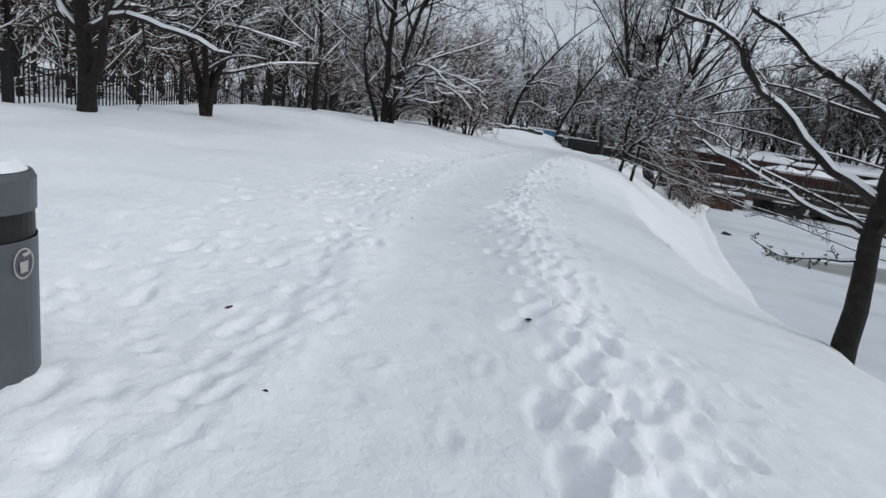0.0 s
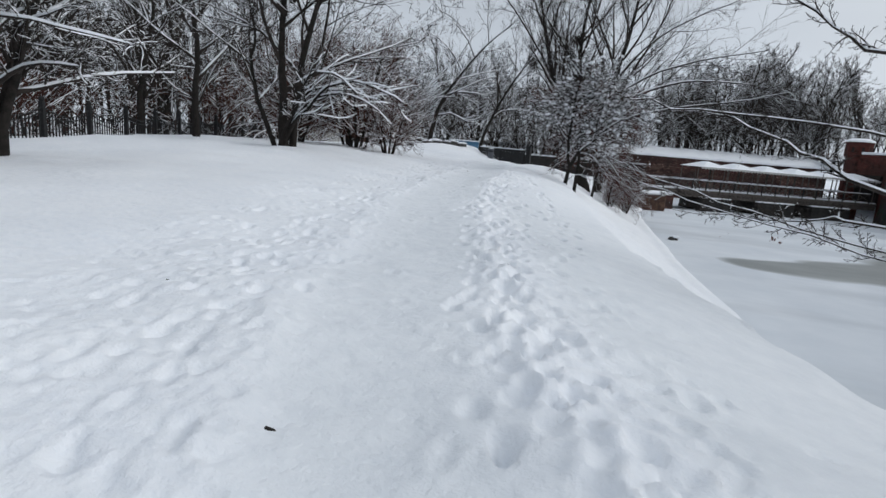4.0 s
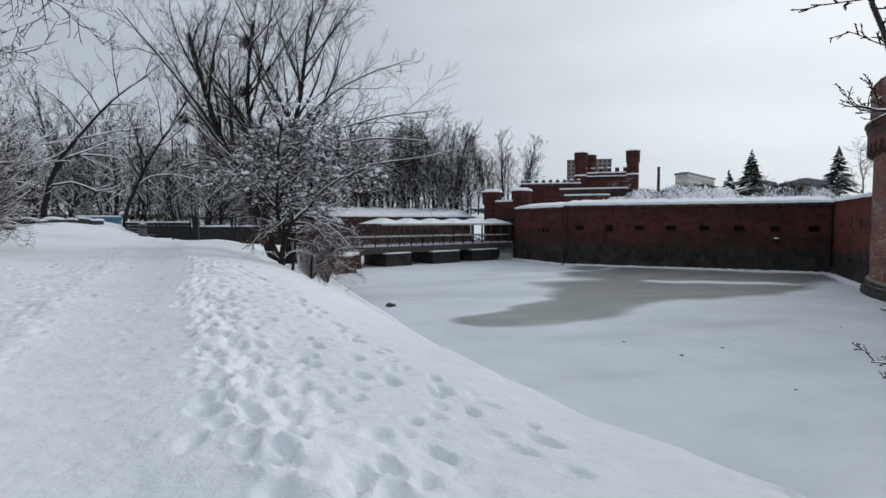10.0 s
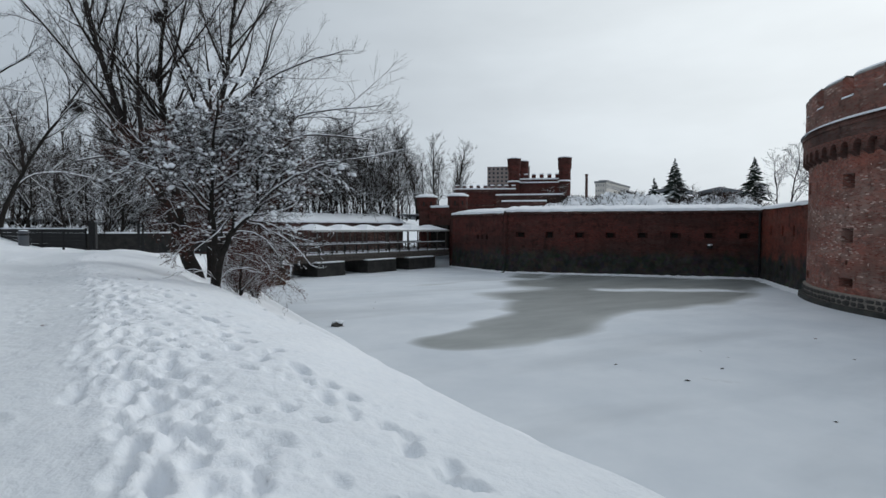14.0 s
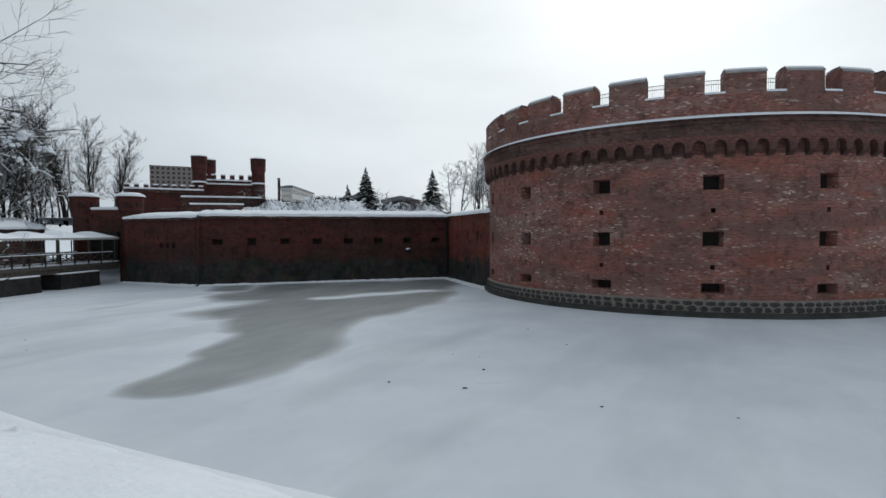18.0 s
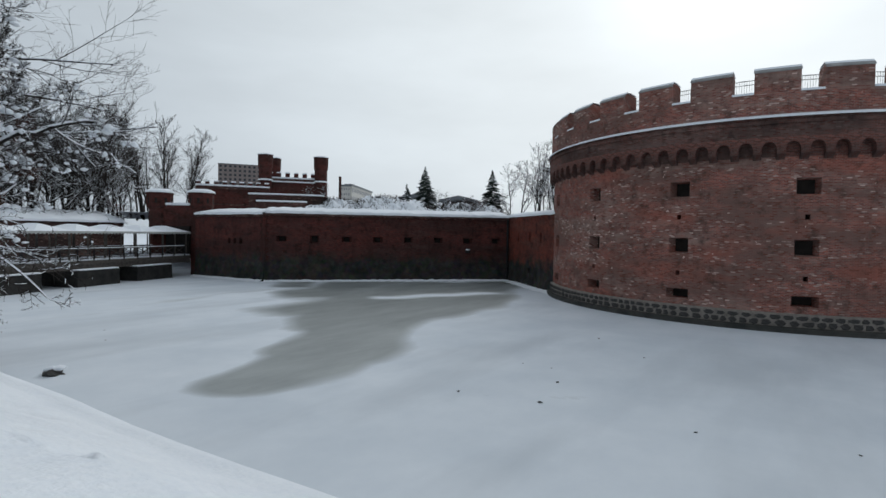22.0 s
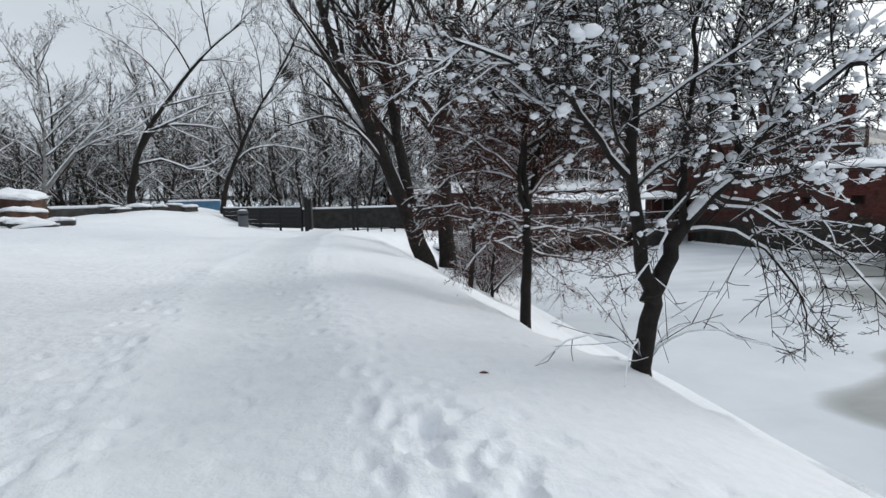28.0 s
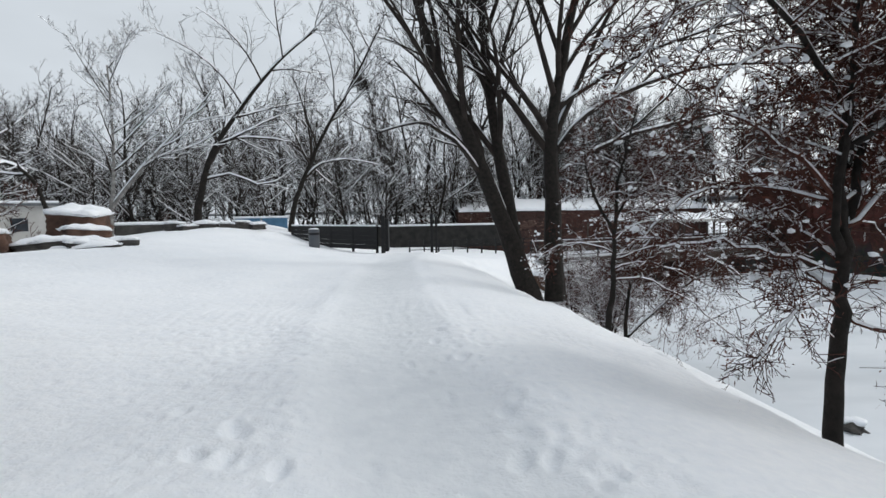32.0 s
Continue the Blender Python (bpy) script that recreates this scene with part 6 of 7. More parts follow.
for x, y, a, s in ((-12.8, 15, 70, 1.5), (-14.2, 11, 160, 1.4), (-8.6, 11.0, 220, 0.8)):
    copy_thing(shrub, pose(x, y, gz(x, y) - 0.1, 0, 0, a) @ Matrix.Scale(s / 1.4, 4))
for x, y, a, s in ((3.4, 28.2, 200, 0.55), (4.8, 32.0, 300, 0.6), (5.2, 37, 40, 0.65), (4.2, 35, 80, 0.7)):
    tagged(copy_thing(shrub, pose(x, y, gz(x, y) - 0.1, 0, 0, a) @ Matrix.Scale(s / 1.4, 4)), "reddish-brown thicket on the snowy bank by the ice")
# trees along the fence
t = Tree(15, 0.06, 0.010, 0.08, 0.4, snow_part=0.5)
t.limb([(0, 0, -0.3), (0, 0, 1.5), (-0.3, 0, 3.5), (-0.2, 0, 6), (-0.5, 0, 9)], 0.3, 0.08, 0, SS)
t.limb([(0.1, 0, 0.8), (0.7, 0, 1.8), (0.9, 0.1, 3.4), (1.4, 0.2, 5.5), (1.8, 0.2, 8)], 0.18, 0.05, 0, SS)
t.limb([(0, 0, 2.4), (1.6, 0.2, 2.9), (3.4, 0.3, 2.6), (5.2, 0.4, 2.2)], 0.13, 0.04, 1, SS)
tree("bare_tree", t, "thick old tree plastered with snow by the fence", pose(-9.6, -11.6, gz(-9.6, -11.6)) @ Matrix.Scale(0.85, 4))
t = Tree(16, 0.05, 0.010, 0.08, 0.4, snow_part=0.4)
for a in (-2.4, -0.9, 0.4, 1.9):
    t.limb([(0, 0, -0.3), (0.3 * math.cos(a), 0.3 * math.sin(a), 1.3), (0.9 * math.cos(a), 0.9 * math.sin(a), 3.2), (1.9 * math.cos(a), 1.9 * math.sin(a), 6.5)], 0.17, 0.05, 0, SS)
tree("bare_tree", t, "many-stemmed bare tree with snowy forks by the fence", pose(-10.5, -7.15, gz(-10.5, -7.15)) @ Matrix.Scale(0.9, 4))


# snow-laden small trees on the bank edge
def bank_tree(seed, x, y, h, limbs, lumps, label, rust=0, spread=1.0, turn=0.0, droop=0.1):
    t = Tree(seed, 0.022, 0.006, 0.06, 0.4, droop=droop, snow_part=0.15 if rust else 0.3)
    g = np.random.RandomState(seed)
    t.steep, t.fork = 2.6, 0.36
    BS = [(15, 0.32, 62, 6, 0.30), (13 if rust else 9, 0.5, 50, 5, 0.1), (8 if rust else 7, 0.5, 50, 3, 0.1), (4, 0.5, 45, 2, 0.1)]
    thin = [(11, 0.42 * spread, 55, 6, 0.15), *BS[1:]]
    for pts, r in limbs:
        t.limb(pts, r, r * 0.22, 0 if r > 0.036 else 1 if r > 0.02 else 3, BS if r > 0.055 else thin)
    pts = list({tuple(int(q // 0.16) for q in c): c for c, lv in t.clumps if c[2] > h * 0.25}.values())
    pick = [pts[i] for i in g.choice(len(pts), min(lumps, len(pts)), replace=False)]
    big = [pts[i] for i in g.choice(len(pts), min(lumps // 22, len(pts)), replace=False)]
    near = (np.array(big)[:, None, :] + g.normal(size=(len(big), 7, 3)) * (0.055, 0.055, 0.025)).reshape(-1, 3)
    extra = [("snow_lump_cover", blobs(g, list(pick), 0.036 if rust else 0.041, SNOW, "snow_lump_cover", 0.8)), ("clump_snow", blobs(g, list(near), 0.046, SNOW, "clump_snow", 0.8, 2))]
    if rust:
        low = [c for c, lv in t.clumps if c[2] < h * 0.62]
        v, f = [], []
        for i in g.choice(len(low), min(rust, len(low)), replace=False):
            for _ in range(6):
                c = low[i] + g.normal(size=3) * 0.12
                a, b = g.normal(size=3) * 0.019, g.normal(size=3) * 0.009
                k = len(v)
                v.extend((c - a, c + b, c + a, c - b))
                f.append((k, k + 1, k + 2, k + 3))
        extra.append(("dead_leaves", mesh("dead_leaves", v, f, LEAF_RUST)))
    return tree("bank_tree", t, label, pose(x, y, gz(x, y)), twig=TWIG_RED if rust else TWIG, extra=extra)


bank_tree(21, 0.85, 10.72, 6.0, [
    ([(0.0, 0, -0.3), (0.03, 0, 0.4), (0.1, 0, 0.95), (-0.03, 0, 1.25), (-0.12, 0.05, 2.15), (-0.07, 0.08, 2.95), (-0.04, 0.1, 3.7), (0.1, 0.1, 5.3)], 0.12),
    ([(0.06, 0, 0.8), (0.22, 0, 1.15), (0.4, 0, 1.55), (0.75, 0, 1.93), (1.05, 0, 2.17), (1.35, -0.05, 2.6), (1.97, -0.1, 3.08), (2.6, -0.15, 3.4), (3.3, -0.2, 3.6)], 0.105),
    ([(0.42, 0, 1.6), (0.47, 0.05, 2.1), (0.57, 0.1, 2.95), (0.72, 0.15, 4.05), (0.85, 0.2, 5.4)], 0.05),
    ([(-0.12, 0.03, 2.1), (-0.4, 0, 2.35), (-0.83, -0.1, 2.9), (-1.45, -0.2, 3.2), (-2.0, -0.3, 3.35)], 0.045),
    ([(1.05, 0, 2.2), (1.12, 0.2, 3.1), (1.35, 0.3, 4.2), (1.7, 0.4, 5.3)], 0.05),
    ([(-0.1, 0.1, 2.7), (-0.5, 0.3, 3.6), (-0.8, 0.4, 4.8)], 0.045),
    ([(1.4, 0, 2.65), (1.9, 0.3, 3.6), (2.3, 0.5, 4.8)], 0.04),
    ([(0.4, 0, 1.55), (0.8, -0.1, 1.56), (1.25, -0.2, 1.35), (1.6, -0.3, 0.85), (1.72, -0.3, 0.35)], 0.028),
    ([(0.75, 0, 1.93), (1.5, 0.1, 1.75), (2.0, 0.2, 1.45), (2.7, 0.2, 1.25)], 0.03),
    ([(0.72, 0, 1.9), (1.3, -0.3, 1.6), (1.9, -0.5, 1.25), (2.4, -0.6, 0.65)], 0.026),
    *[([(0, 0, 0.1), (0.3 * math.cos(w), 0.3 * math.sin(w), 0.45), (0.75 * math.cos(w), 0.75 * math.sin(w), 0.55), (1.3 * math.cos(w), 1.3 * math.sin(w), 0.35)], 0.007) for w in (-2.9, -2.2, -0.4, 0.1, 0.6)]], 1300, "small forked tree on the bank edge laden with lumps of snow", 0, 1.2, droop=0.06)
bank_tree(22, 1.08, 15.45, 6.6, [
    ([(0, 0, -0.3), (0.03, 0, 0.5), (0.06, 0, 1.3), (0.06, 0, 1.9), (0.05, 0, 2.5), (0.02, 0, 3.2), (0.06, 0, 3.7), (0.1, 0, 4.6), (0.15, 0, 6.2)], 0.12),
    ([(0.06, 0, 2.1), (0.2, 0.05, 2.7), (0.32, 0.1, 3.3), (0.6, 0.15, 4.0), (0.95, 0.2, 4.7), (1.3, 0.3, 5.8)], 0.07),
    ([(0.05, 0, 2.2), (-0.1, -0.1, 2.7), (-0.05, -0.2, 3.8), (-0.1, -0.3, 5.6)], 0.06),
    ([(0.02, 0, 2.5), (-0.35, -0.1, 3.1), (-0.98, -0.15, 3.55), (-1.7, -0.2, 3.8)], 0.032),
    ([(0.06, 0, 1.55), (0.3, -0.1, 1.4), (0.8, -0.2, 1.28), (1.4, -0.3, 1.25), (1.8, -0.35, 0.9), (1.9, -0.4, 0.35)], 0.028),
    ([(0.05, 0, 2.0), (-0.65, 0.1, 2.2), (-1.2, 0.2, 2.4), (-1.9, 0.3, 2.3)], 0.028),
    ([(0.06, 0, 1.85), (0.8, 0.2, 1.85), (1.65, 0.3, 1.78), (2.3, 0.3, 1.5)], 0.028),
    ([(0.05, 0, 2.5), (0.7, -0.2, 3.05), (1.3, -0.3, 3.4), (2.1, -0.4, 3.7)], 0.032),
    ([(0.05, 0, 2.3), (0.4, 0.5, 2.6), (1.0, 1.0, 2.7), (1.6, 1.2, 2.4)], 0.028),
    ([(0.05, 0, 2.8), (-0.6, 0.5, 3.0), (-1.3, 0.8, 2.9), (-1.8, 0.9, 2.4)], 0.028),
    ([(0.1, 0, 3.4), (1.0, -0.3, 4.2), (2.2, -0.6, 4.5), (3.2, -0.8, 4.3)], 0.045),
    ([(0.05, 0, 3.8), (-0.8, -0.4, 4.5), (-1.8, -0.8, 4.8), (-2.6, -1.0, 4.6)], 0.045),
    ([(0.1, 0, 3.2), (0.9, 0.5, 3.8), (2.0, 0.8, 3.9), (2.9, 1.0, 3.6)], 0.04),
    ([(0.05, 0, 1.7), (-0.4, -0.3, 1.75), (-0.9, -0.5, 1.6), (-1.3, -0.6, 1.2)], 0.024)], 500, "small bank tree with rusty twigs and lumps of snow", 450, 1.2, droop=0.25)
bank_tree(23, 1.94, 24.66, 6.0, [
    ([(0, 0, -0.3), (0.1, 0, 0.8), (0.22, 0, 1.6), (0.22, 0, 2.9), (0.3, 0, 4), (0.6, 0, 5.4), (0.9, 0, 6.6)], 0.11),
    ([(0.22, 0, 3.0), (-0.3, 0, 3.9), (-0.6, 0, 4.8), (-0.7, 0, 5.8)], 0.06),
    ([(0.25, 0, 3.4), (0.9, 0, 4.4), (1.6, -0.1, 5.0), (2.4, -0.2, 5.2)], 0.05),
    ([(0.2, 0, 1.6), (0.9, -0.2, 1.7), (2.0, -0.3, 1.2), (3.2, -0.3, 0.3), (3.8, -0.3, -0.2)], 0.034),
    ([(0.2, 0, 1.9), (1.4, 0.2, 2.1), (2.8, 0.4, 1.6), (4.0, 0.4, 0.9)], 0.034),
    ([(0.2, 0, 2.4), (-0.7, 0.2, 2.7), (-1.5, 0.4, 2.5), (-2.0, 0.5, 2.1)], 0.03),
    ([(0.22, 0, 2.2), (1.2, -0.4, 2.6), (2.4, -0.6, 2.4), (3.6, -0.7, 1.7)], 0.034)], 300, "slender bank tree with drooping reddish twigs under snow", 500, 1.2, droop=0.35)
bank_tree(24, 3.2, 26.4, 4.5, [
    ([(0, 0, -0.3), (0.1, 0, 1.2), (0.3, 0, 2.6), (0.5, 0, 4.2)], 0.08),
    ([(0, 0, 0.1), (0.8, -0.3, 1.0), (1.8, -0.4, 1.9), (2.8, -0.5, 2.4)], 0.06)], 120, "low rusty shrub tree hanging over the ice", 500, 1.5, droop=0.35)

# dark tree at the bank whose limbs cross the view at the start
t = Tree(31, 0.022, 0.006, 0.03, 0.45, droop=0.03, snow_part=0.25)
RS = [(9, 0.3, 45, 7, 0.25), (18, 0.15, 50, 7, 0.2), (6, 0.42, 45, 5, 0.15), (4, 0.45, 42, 3, 0.15)]
RX, RY, RZ = 5.85, -11.7, 3.17


def rel(*pts):
    return [(x - RX, y - RY, z - RZ) for x, y, z in pts]


t.limb(rel((RX, RY, RZ - 0.3), (5.8, -11.7, 4.0), (5.7, -11.65, 5.4), (5.75, -11.6, 6.8), (5.9, -11.5, 10)), 0.18, 0.06, 0, RS)
t.limb(rel((5.7, -11.65, 5.45), (5.09, -11.5, 5.77), (4.49, -11.4, 6.36), (3.87, -11.33, 6.9), (3.45, -11.3, 7.41), (2.62, -11.3, 7.73)), 0.09, 0.03, 1, RS)
t.limb(rel((5.68, -11.65, 5.0), (5.05, -11.5, 5.21), (4.67, -11.42, 5.41), (3.88, -11.33, 5.72), (3.29, -11.3, 5.94)), 0.05, 0.015, 1, RS)
t.limb(rel((5.7, -11.6, 6.3), (5.4, -11.58, 6.58), (4.91, -11.47, 6.92), (4.28, -11.37, 7.38), (3.64, -11.3, 7.79)), 0.08, 0.03, 1, RS)
t.limb(rel((5.75, -11.7, 4.7), (5.3, -11.6, 4.6), (4.8, -11.5, 4.5), (4.4, -11.4, 4.65)), 0.03, 0.01, 1, RS)
tree("bare_tree", t, "dark bare tree on the bank, snow along its limbs", pose(6.44, -13.2, gz(6.44, -13.2)) @ Matrix.Scale(0.83, 4))
# the next tree along the water, seen only by its reaching limbs
t = Tree(33, 0.005, 0.0045, 0.10, 0.38, droop=0.0, snow_part=0.06)
RS = [(9, 0.2, 45, 7, 0.3), (34, 0.06, 50, 7, 0.35), (6, 0.45, 50, 5, 0.15), (3, 0.4, 45, 3, 0.2)]
RX, RY, RZ = 9.0, -8.7, gz(9.0, -8.7)
t.limb(rel((RX, RY, RZ - 0.3), (9.0, -8.7, 3.5), (9.1, -8.6, 6), (9.0, -8.5, 9), (9.2, -8.3, 12)), 0.2, 0.06, 0, RS)
t.limb(rel((9.0, -8.7, 3.9), (5.35, -8.19, 5.39), (4.76, -7.78, 5.74), (4.17, -7.46, 6.02), (3.5, -7.17, 6.28), (3.0, -7.0, 6.34)), 0.045, 0.006, 1, RS)
t.limb(rel((9.0, -8.7, 4.6), (5.38, -8.21, 4.98), (4.89, -7.86, 4.98), (4.24, -7.49, 4.86), (3.14, -7.05, 4.84)), 0.03, 0.005, 1, RS)
t.limb(rel((9.0, -8.6, 6.1), (5.28, -8.13, 7.0), (4.59, -7.68, 7.4), (3.83, -7.3, 8.0), (2.3, -6.84, 8.22)), 0.04, 0.005, 1, RS)
t.limb(rel((9.0, -8.6, 5.4), (6.5, -8.0, 5.9), (4.6, -7.7, 6.2), (3.2, -7.6, 6.3), (2.3, -7.6, 6.38), (1.95, -7.75, 6.55)), 0.03, 0.005, 1, RS)
t.limb(rel((9.0, -8.6, 4.2), (6.0, -8.2, 4.6), (4.0, -8.0, 5.0), (3.0, -7.9, 5.25), (2.4, -7.75, 5.5)), 0.022, 0.005, 1, RS)
t.limb(rel((9.0, -8.6, 4.0), (6.0, -8.2, 4.5), (4.2, -8.1, 4.85), (3.2, -8.0, 5.05), (2.5, -7.8, 5.25)), 0.018, 0.005, 1, RS)
t.limb(rel((9.1, -8.6, 5.4), (10.2, -7.0, 6.0), (10.9, -5.4, 6.35), (11.6, -4.0, 6.9)), 0.04, 0.003, 1, RS)
t.limb(rel((9.1, -8.6, 6.4), (10.3, -7.2, 7.2), (11.0, -5.6, 7.5), (11.5, -3.9, 7.9)), 0.04, 0.003, 1, RS)
t.limb(rel((9.1, -8.6, 7.5), (10.2, -7.0, 8.3), (10.9, -5.4, 8.6), (11.6, -3.8, 8.9)), 0.04, 0.003, 1, RS)
RS = [(9, 0.2, 45, 7, 0.3), (22, 0.22, 44, 8, 0.12), (8, 0.42, 45, 5, 0.12), (4, 0.4, 45, 3, 0.2)]
t.up, t.min_r = 0.04, 0.007
for z, tip in ((5.0, 6.3), (5.6, 7.0), (6.3, 7.6), (6.9, 8.2), (7.6, 9.0), (8.4, 9.9), (4.6, 5.4), (9.2, 10.6)):
    t.limb(rel((9.1, -8.6, z), (10.1, -7.4, z + 0.5), (10.7, -6.2, tip - 0.1), (11.0 + 0.1 * z, -4.8, tip + 0.3)), 0.05, 0.003, 1, RS)
v, f = [], []
gl = np.random.RandomState(5)
for k in range(9):
    c = np.array((4.45, -7.6, 4.62)) - (RX, RY, RZ) + gl.normal(size=3) * 0.035
    a, b = gl.normal(size=3) * 0.014, gl.normal(size=3) * 0.009
    n = len(v)
    v.extend((c - a, c + b, c + a, c - b))
    f.append((n, n + 1, n + 2, n + 3))
tree("bare_tree", t, "bare tree at the water with thin limbs reaching over the bank", pose(RX + 0.45, RY, RZ - 0.5), extra=[("dead_leaves", mesh("dead_leaves", v, f, LEAF_RUST))])

# woods: a few grown kinds, set out many times
def wood_kind(seed, h, r, spec, snow, twig, up=0.12, name="woodland_tree", label=""):
    t = Tree(seed, snow, 0.021, up, 0.32, snow_part=0.3)
    g = np.random.RandomState(seed)
    p, pts = np.array((0, 0, -0.5)), []
    d = np.array((0.0, 0.0, 1.0))
    for k in range(7):
        pts.append(p.copy())
        d = d + g.normal(size=3) * (0.10, 0.10, 0)
        d /= np.linalg.norm(d)
        p = p + d * h / 6
    t.limb(pts, r, r * 0.2, 0, spec)
    return tree(name, t, label, pose(0, 0, -400), twig=twig)


W1 = [(16, 0.42, 48, 5, 0.2), (7, 0.5, 45, 3, 0.15), (5, 0.5, 45, 2, 0.1)]
W2 = [(18, 0.34, 30, 5, 0.25), (7, 0.45, 35, 4, 0.15), (5, 0.5, 40, 2, 0.1)]
W3 = [(14, 0.6, 58, 5, 0.06), (7, 0.5, 50, 3, 0.1), (5, 0.5, 50, 2, 0.1)]
kinds = [
    wood_kind(51, 13, 0.20, W1, 0.045, TWIG, label="bare woodland tree dusted with snow"),
    wood_kind(52, 16, 0.24, W1, 0.045, TWIG, label="tall bare woodland tree dusted with snow"),
    wood_kind(53, 17, 0.2, W2, 0.03, TWIG, 0.25, label="slim upright bare tree in the woods"),
    wood_kind(54, 7, 0.12, W3, 0.05, TWIG, label="spreading snowy undergrowth tree"),
    wood_kind(55, 10, 0.16, W3, 0.05, TWIG, label="low bare tree with snow-lined branches"),
    wood_kind(56, 4.5, 0.08, W3, 0.03, TWIG_RED, label="dense brown shrub under snow"),
]
g = random.Random(77)


def plant(kind, x, y, z, s=1.0):
    return copy_thing(kinds[kind], Matrix.Translation((x, y, z)) @ Matrix.Rotation(g.uniform(0, 6.28), 4, "Z") @ Matrix.Scale(s, 4))


def wood(n, x0, x1, y0, y1, z, mix, smin=0.8, smax=1.2):
    for _ in range(n):
        x, y = g.uniform(x0, x1), g.uniform(y0, y1)
        plant(g.choice(mix), x, y, z if z is not None else gz(x, y), g.uniform(smin, smax))


wood(34, -30, -20.8, -16, 24, None, (3, 4, 5, 5, 0))
wood(12, -42, -22, 64, 74, None, (0, 4, 4, 1))
wood(40, -58, -28, -20, 30, None, (0, 1, 1, 4, 4, 5))
wood(20, -62, -44, 30, 76, None, (0, 1, 1, 4))
wood(50, -48, -9, 66, 76, 2.4, (0, 3, 4, 4, 5))
wood(16, -8, 6, 69, 76, 2.2, (3, 4, 5))
wood(14, -8, 8, 67.5, 75, 2.3, (0, 4, 4, 3))
wood(34, -60, 32, 78, 90, 6.1, (0, 1, 2, 4, 4, 5))
wood(26, 12, 36, 78, 92, 6.1, (2, 1, 1, 0))
wood(30, 10, 36, 77.5, 88, 6.1, (0, 4, 4, 1), 0.7, 1.0)
wood(22, -20, 36, 77.5, 82, 6.1, (5, 3, 5), 0.7, 1.0)
wood(26, -30, -20.6, -14, 34, 3.4, (5, 5, 3), 0.8, 1.2)
wood(18, 34, 60, 82, 112, 7.2, (0, 1, 2), 0.75, 1.0)
wood(16, 72, 84, 28, 40, 8.0, (0, 4, 4), 0.6, 0.9)
for k in range(22):
    if k % 3 == 0:
        x, y = g.uniform(44.5, 51), g.uniform(52, 56)
    else:
        x, y = g.uniform(57.5, 65), g.uniform(34.5, 43.5)
    mz = 7.2 + sum(h * math.exp(-(((x - mx) / r) ** 2 + ((y - my) / r) ** 2)) for mx, my, r, h in MOUNDS)
    plant(g.choice((5, 5, 3)), x, y, mz + 0.1, g.uniform(0.2, 0.36))
plant(1, -15.7, 5.0, gz(-15.7, 5.0), 0.75)
plant(3, 93.6, -35.8, 2.6, 1.35)
plant(3, 93.4, -35.4, 2.6, 1.25)
for k in kinds:
    for o in k.children:
        bpy.data.objects.remove(o)
    bpy.data.objects.remove(k)


# a mat of snowy scrub over the mounds
sc_v, sc_f = [], []
sr = np.random.RandomState(44)
for _ in range(1500):
    mx, my, r, h = MOUNDS[sr.choice((0, 0, 1, 3, 3, 4, 4, 5, 6, 7, 7))]
    x, y = mx + sr.normal() * r * 0.75, my + sr.normal() * r * 0.75
    if (x - 54) * 0.72 + (y - 28.4) * 0.70 < 6.5:
        continue
    z = 7.3 + sum(hh * math.exp(-(((x - ax) / rr) ** 2 + ((y - ay) / rr) ** 2)) for ax, ay, rr, hh in MOUNDS)
    p = np.array((x, y, z - 0.15))
    for _ in range(3):
        q = p + np.array((sr.normal() * 0.3, sr.normal() * 0.3, sr.uniform(0.3, 0.75)))
        tube([p, (p + q) / 2 + sr.normal(size=3) * 0.06, q], [0.022, 0.018, 0.01], 3, sc_v, sc_f, False)
tagged(new("scrub", mesh("scrub", sc_v, sc_f, TWIG)), "low twiggy scrub poking through the snow mounds", "shrub", kind="stuff")


# the far woods, too distant to count
far_v, far_f, far_sv, far_sf = [], [], [], []
base = []
for s_ in (61, 62, 63):
    ft = Tree(s_, 0.07, 0.035, 0.15, 0.25, snow_part=0.4)
    ft.limb([(0, 0, -0.5), (0.1, 0, 4), (0, 0.2, 9), (0.2, 0, 14.5)], 0.24, 0.05, 0, [(13, 0.42, 45, 3, 0.2), (6, 0.5, 45, 2, 0.15), (4, 0.5, 45, 1, 0.1)])
    v_ = np.array(ft.trunk[0] + ft.crown[0])
    o_ = len(ft.trunk[0])
    base.append((v_, ft.trunk[1] + [tuple(i + o_ for i in q) for q in ft.crown[1]], np.array(ft.snow[0]), ft.snow[1]))
gg = np.random.RandomState(70)


def far_wood(n, x0, x1, y0, y1, z, s0=0.8, s1=1.2):
    for _ in range(n):
        bv, bf, sv_, sf_ = base[gg.randint(3)]
        a, s = gg.uniform(0, 6.28), gg.uniform(s0, s1)
        m3 = np.array(((math.cos(a), -math.sin(a), 0), (math.sin(a), math.cos(a), 0), (0, 0, 1))) * s
        off = np.array((gg.uniform(x0, x1), gg.uniform(y0, y1), z))
        for src, fc, dv, df in ((bv, bf, far_v, far_f), (sv_, sf_, far_sv, far_sf)):
            k = sum(len(q) for q in dv)
            dv.append(src @ m3.T + off)
            df.extend(tuple(i + k for i in q) for q in fc)


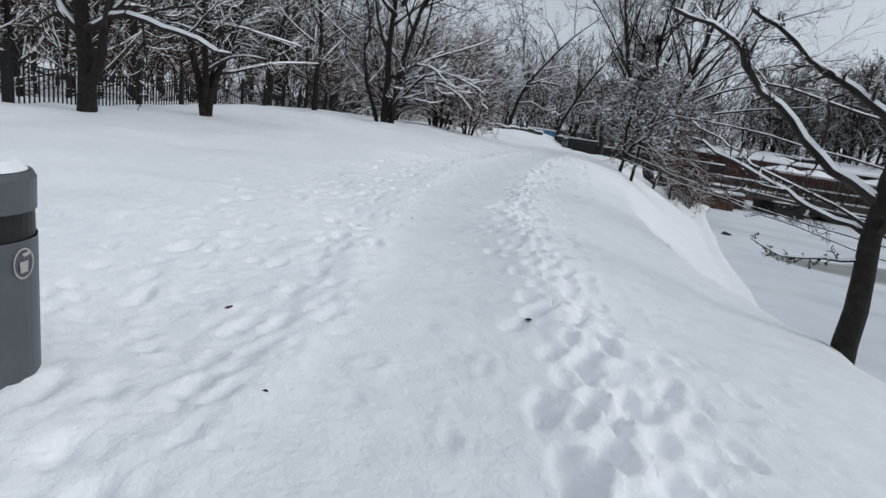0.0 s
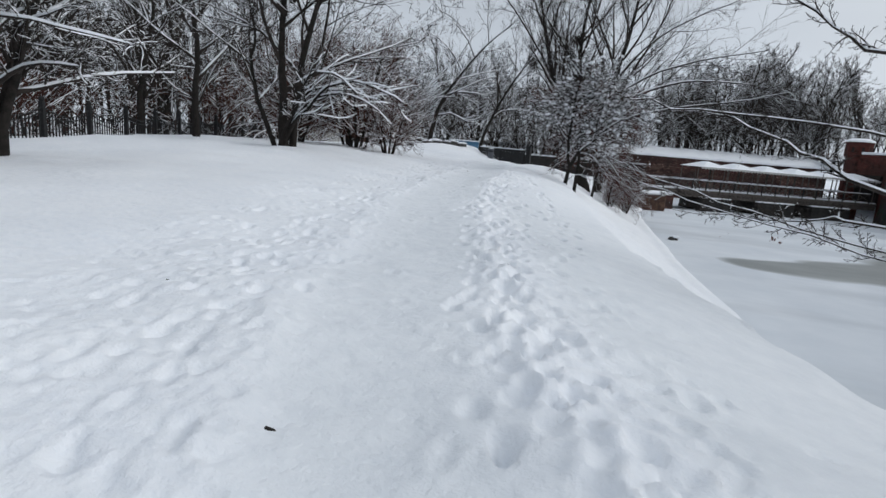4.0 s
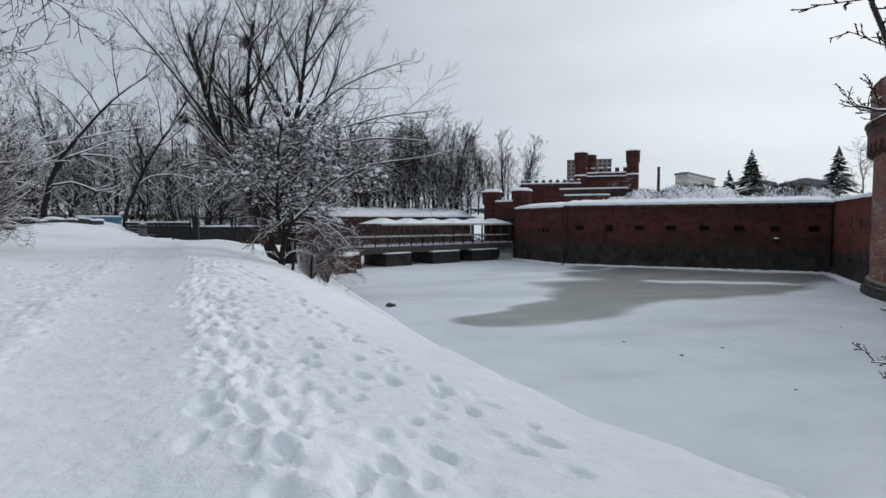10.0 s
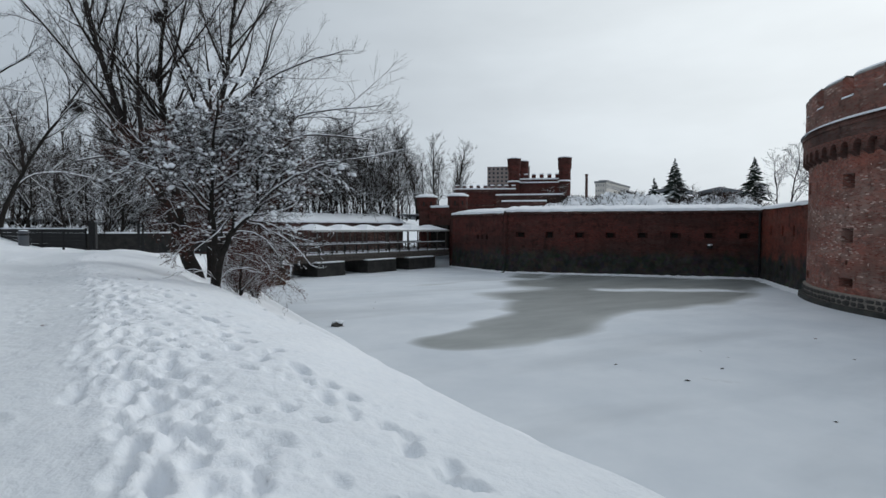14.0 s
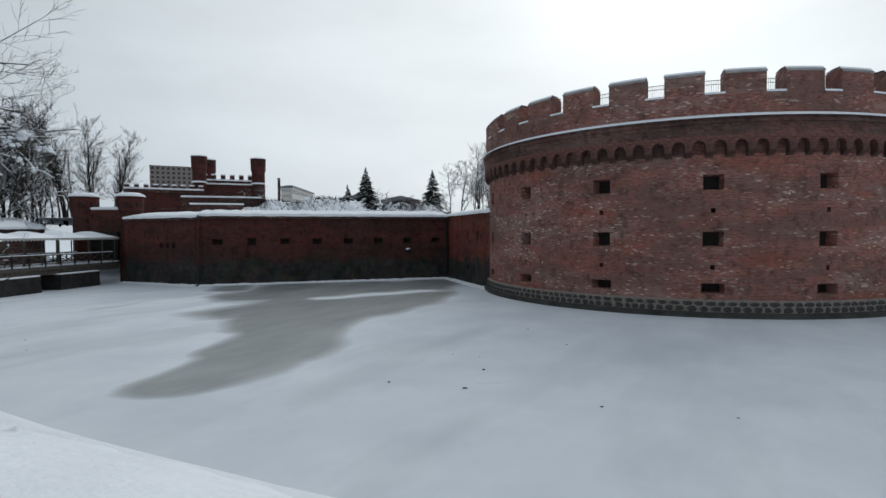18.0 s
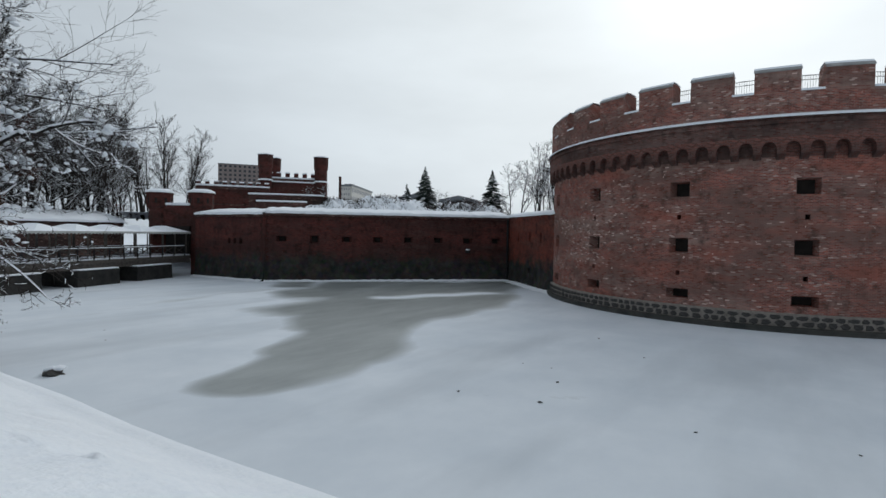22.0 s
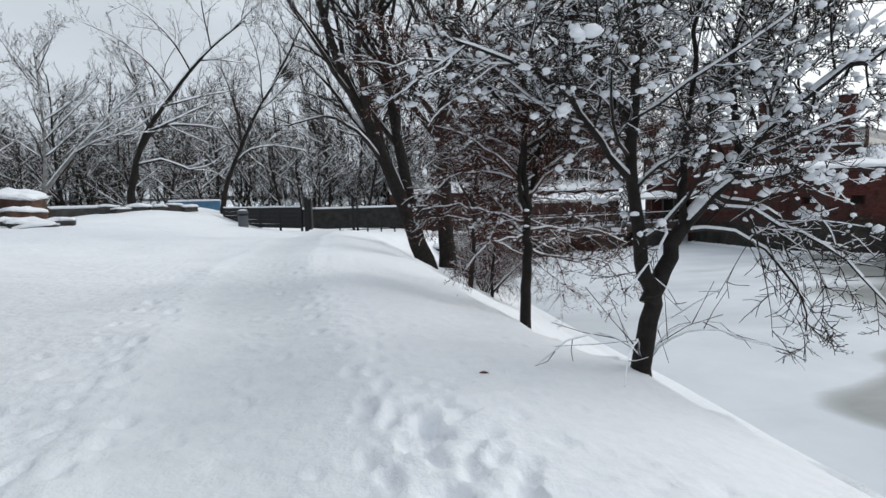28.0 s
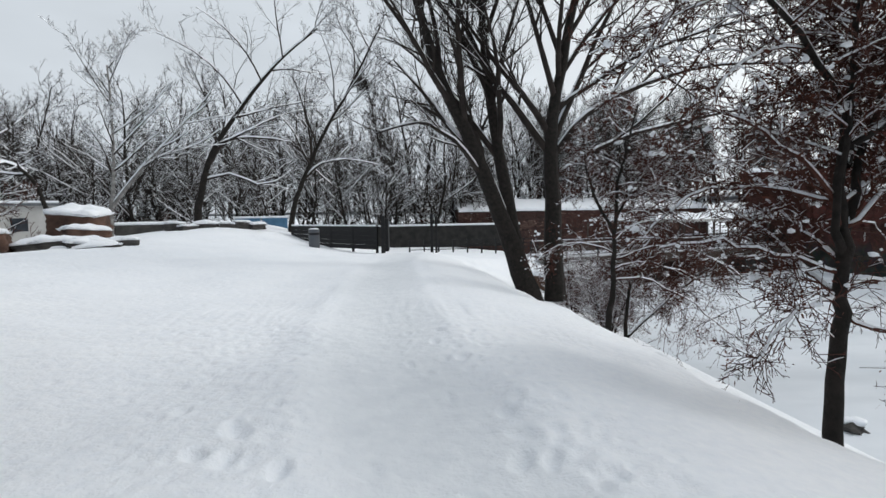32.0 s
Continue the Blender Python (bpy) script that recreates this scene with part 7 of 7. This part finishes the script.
far_wood(60, -110, -58, -30, 110, 2.6)
far_wood(34, -62, -36, -30, 28, 2.8, 0.9, 1.25)
far_wood(90, -95, 42, 90, 165, 6.0)
far_wood(34, 150, 240, -120, -20, 2.4, 0.5, 0.8)
woods = thing("woods", "distant bare winter woods grey with snow", "woods", kind="stuff")
tagged(part("timber", mesh("timber", np.concatenate(far_v), far_f, TWIG), woods), kind="stuff")
tagged(part("snow_cover", mesh("snow_cover", np.concatenate(far_sv), far_sf, SNOW), woods), kind="stuff")


# conifers on the fort
def conifer(x, y, z, h, seed):
    gg = np.random.RandomState(seed)
    root = thing("spruce", "dark spruce lightly covered with snow on the fort", "tree", pose(x, y, z), group="spruces on the fort")
    v, f, sv, sf = [], [], [], []
    tv, tf = [], []
    tube([np.array((0, 0, -0.3)), np.array((0, 0, h))], [h * 0.022, 0.02], 6, tv, tf)
    for k in range(int(h * 30)):
        zz = h * (0.08 + 0.92 * k / (h * 30))
        rr = (h - zz) * 0.46 * gg.uniform(0.6, 1.15) + 0.08
        a = gg.uniform(0, 6.28)
        d = np.array((math.cos(a), math.sin(a), -0.25))
        s = np.array((-math.sin(a), math.cos(a), 0))
        p = np.array((0, 0, zz))
        w = rr * 0.28
        b = len(v)
        v.extend((p, p + d * rr * 0.6 - s * w, p + d * rr, p + d * rr * 0.6 + s * w, p + d * rr * 0.6 - (0, 0, 0.18)))
        f.extend(((b, b + 1, b + 4), (b + 1, b + 2, b + 4), (b + 2, b + 3, b + 4), (b + 3, b, b + 4), (b, b + 3, b + 2, b + 1)))
        if gg.rand() < 0.45:
            c = len(sv)
            u = np.array((0, 0, 0.04))
            sv.extend((p + d * rr * 0.3 + u, p + d * rr * 0.6 - s * w * 0.6 + u, p + d * rr * 0.95 + u, p + d * rr * 0.6 + s * w * 0.6 + u, p + d * rr * 0.6 + u * 3))
            sf.extend(((c, c + 1, c + 4), (c + 1, c + 2, c + 4), (c + 2, c + 3, c + 4), (c + 3, c, c + 4)))
    part("trunk", mesh("trunk", tv, tf, BARK), root)
    part("needles", mesh("needles", v, f, NEEDLE), root)
    tagged(part("snow_cover", mesh("snow_cover", sv, sf, SNOW), root), kind="stuff")


conifer(72.1, 53.8, 9.0, 7.4, 1)
conifer(73.9, 41.9, 9.0, 6.4, 2)
conifer(70, 56, 9.0, 4.4, 3)


# ---- small things on the snow and ice ----
def bit_mesh(seed, size):
    bg = random.Random(seed)
    bm = bmesh.new()
    n = bg.choice((5, 6, 7))
    rim = [bm.verts.new((size * bg.uniform(0.6, 1.2) * math.cos(6.283 * k / n), size * 0.6 * bg.uniform(0.6, 1.2) * math.sin(6.283 * k / n), size * bg.uniform(0.02, 0.25))) for k in range(n)]
    top = bm.verts.new((0, 0, size * 0.35))
    bot = bm.verts.new((0, 0, 0))
    for k in range(n):
        bm.faces.new((rim[k], rim[(k + 1) % n], top))
        bm.faces.new((rim[(k + 1) % n], rim[k], bot))
    return bm_mesh("dead_leaf", bm, LEAF_RUST if seed % 2 else BARK)


bits = [bit_mesh(k, 0.035) for k in range(4)]
bg = random.Random(12)
for x, y in ((1.83, -17.81), (2.75, -18.45), (3.53, -16.41), (-0.04, -14.3), (-1.1, -12.2), (0.24, -15.2), (0.6, -14.0), (1.1, -13.9), (1.0, -16.2), (-0.5, -16.0), (-3.0, 6.4), (-3.6, 9.0), (-2.2, 11.5), (-1.0, 10.2), (-4.6, 12.5), (-1.9, 3.8)):
    ob = new("dead_leaf", bits[bg.randrange(4)])
    ob.matrix_world = pose(x, y, gz(x, y) - 0.03, 0, 0, bg.uniform(0, 360)) @ Matrix.Scale(bg.uniform(0.8, 1.5), 4)
    tagged(ob, "small dark dead leaf lying on the snow", "leaf", "leaves on the snow")
chunk = [bit_mesh(k + 10, 0.085) for k in range(3)]
for x, y in ((19.8, 9.8), (19.8, 8.55), (15.5, 7.1), (15.7, 2.6), (18.2, -4.8), (18.0, 7.55), (14.9, 9.8), (11.5, 27.5), (12.6, 30.2), (24, 6), (16.5, -1.0), (27, 9)):
    ob = new("ice_debris", chunk[bg.randrange(3)])
    ob.matrix_world = pose(x, y, 0.0, 0, 0, bg.uniform(0, 360)) @ Matrix.Scale(bg.uniform(0.7, 1.6), 4)
    tagged(ob, "dark scrap frozen into the snowy ice", "debris", "scraps on the ice")
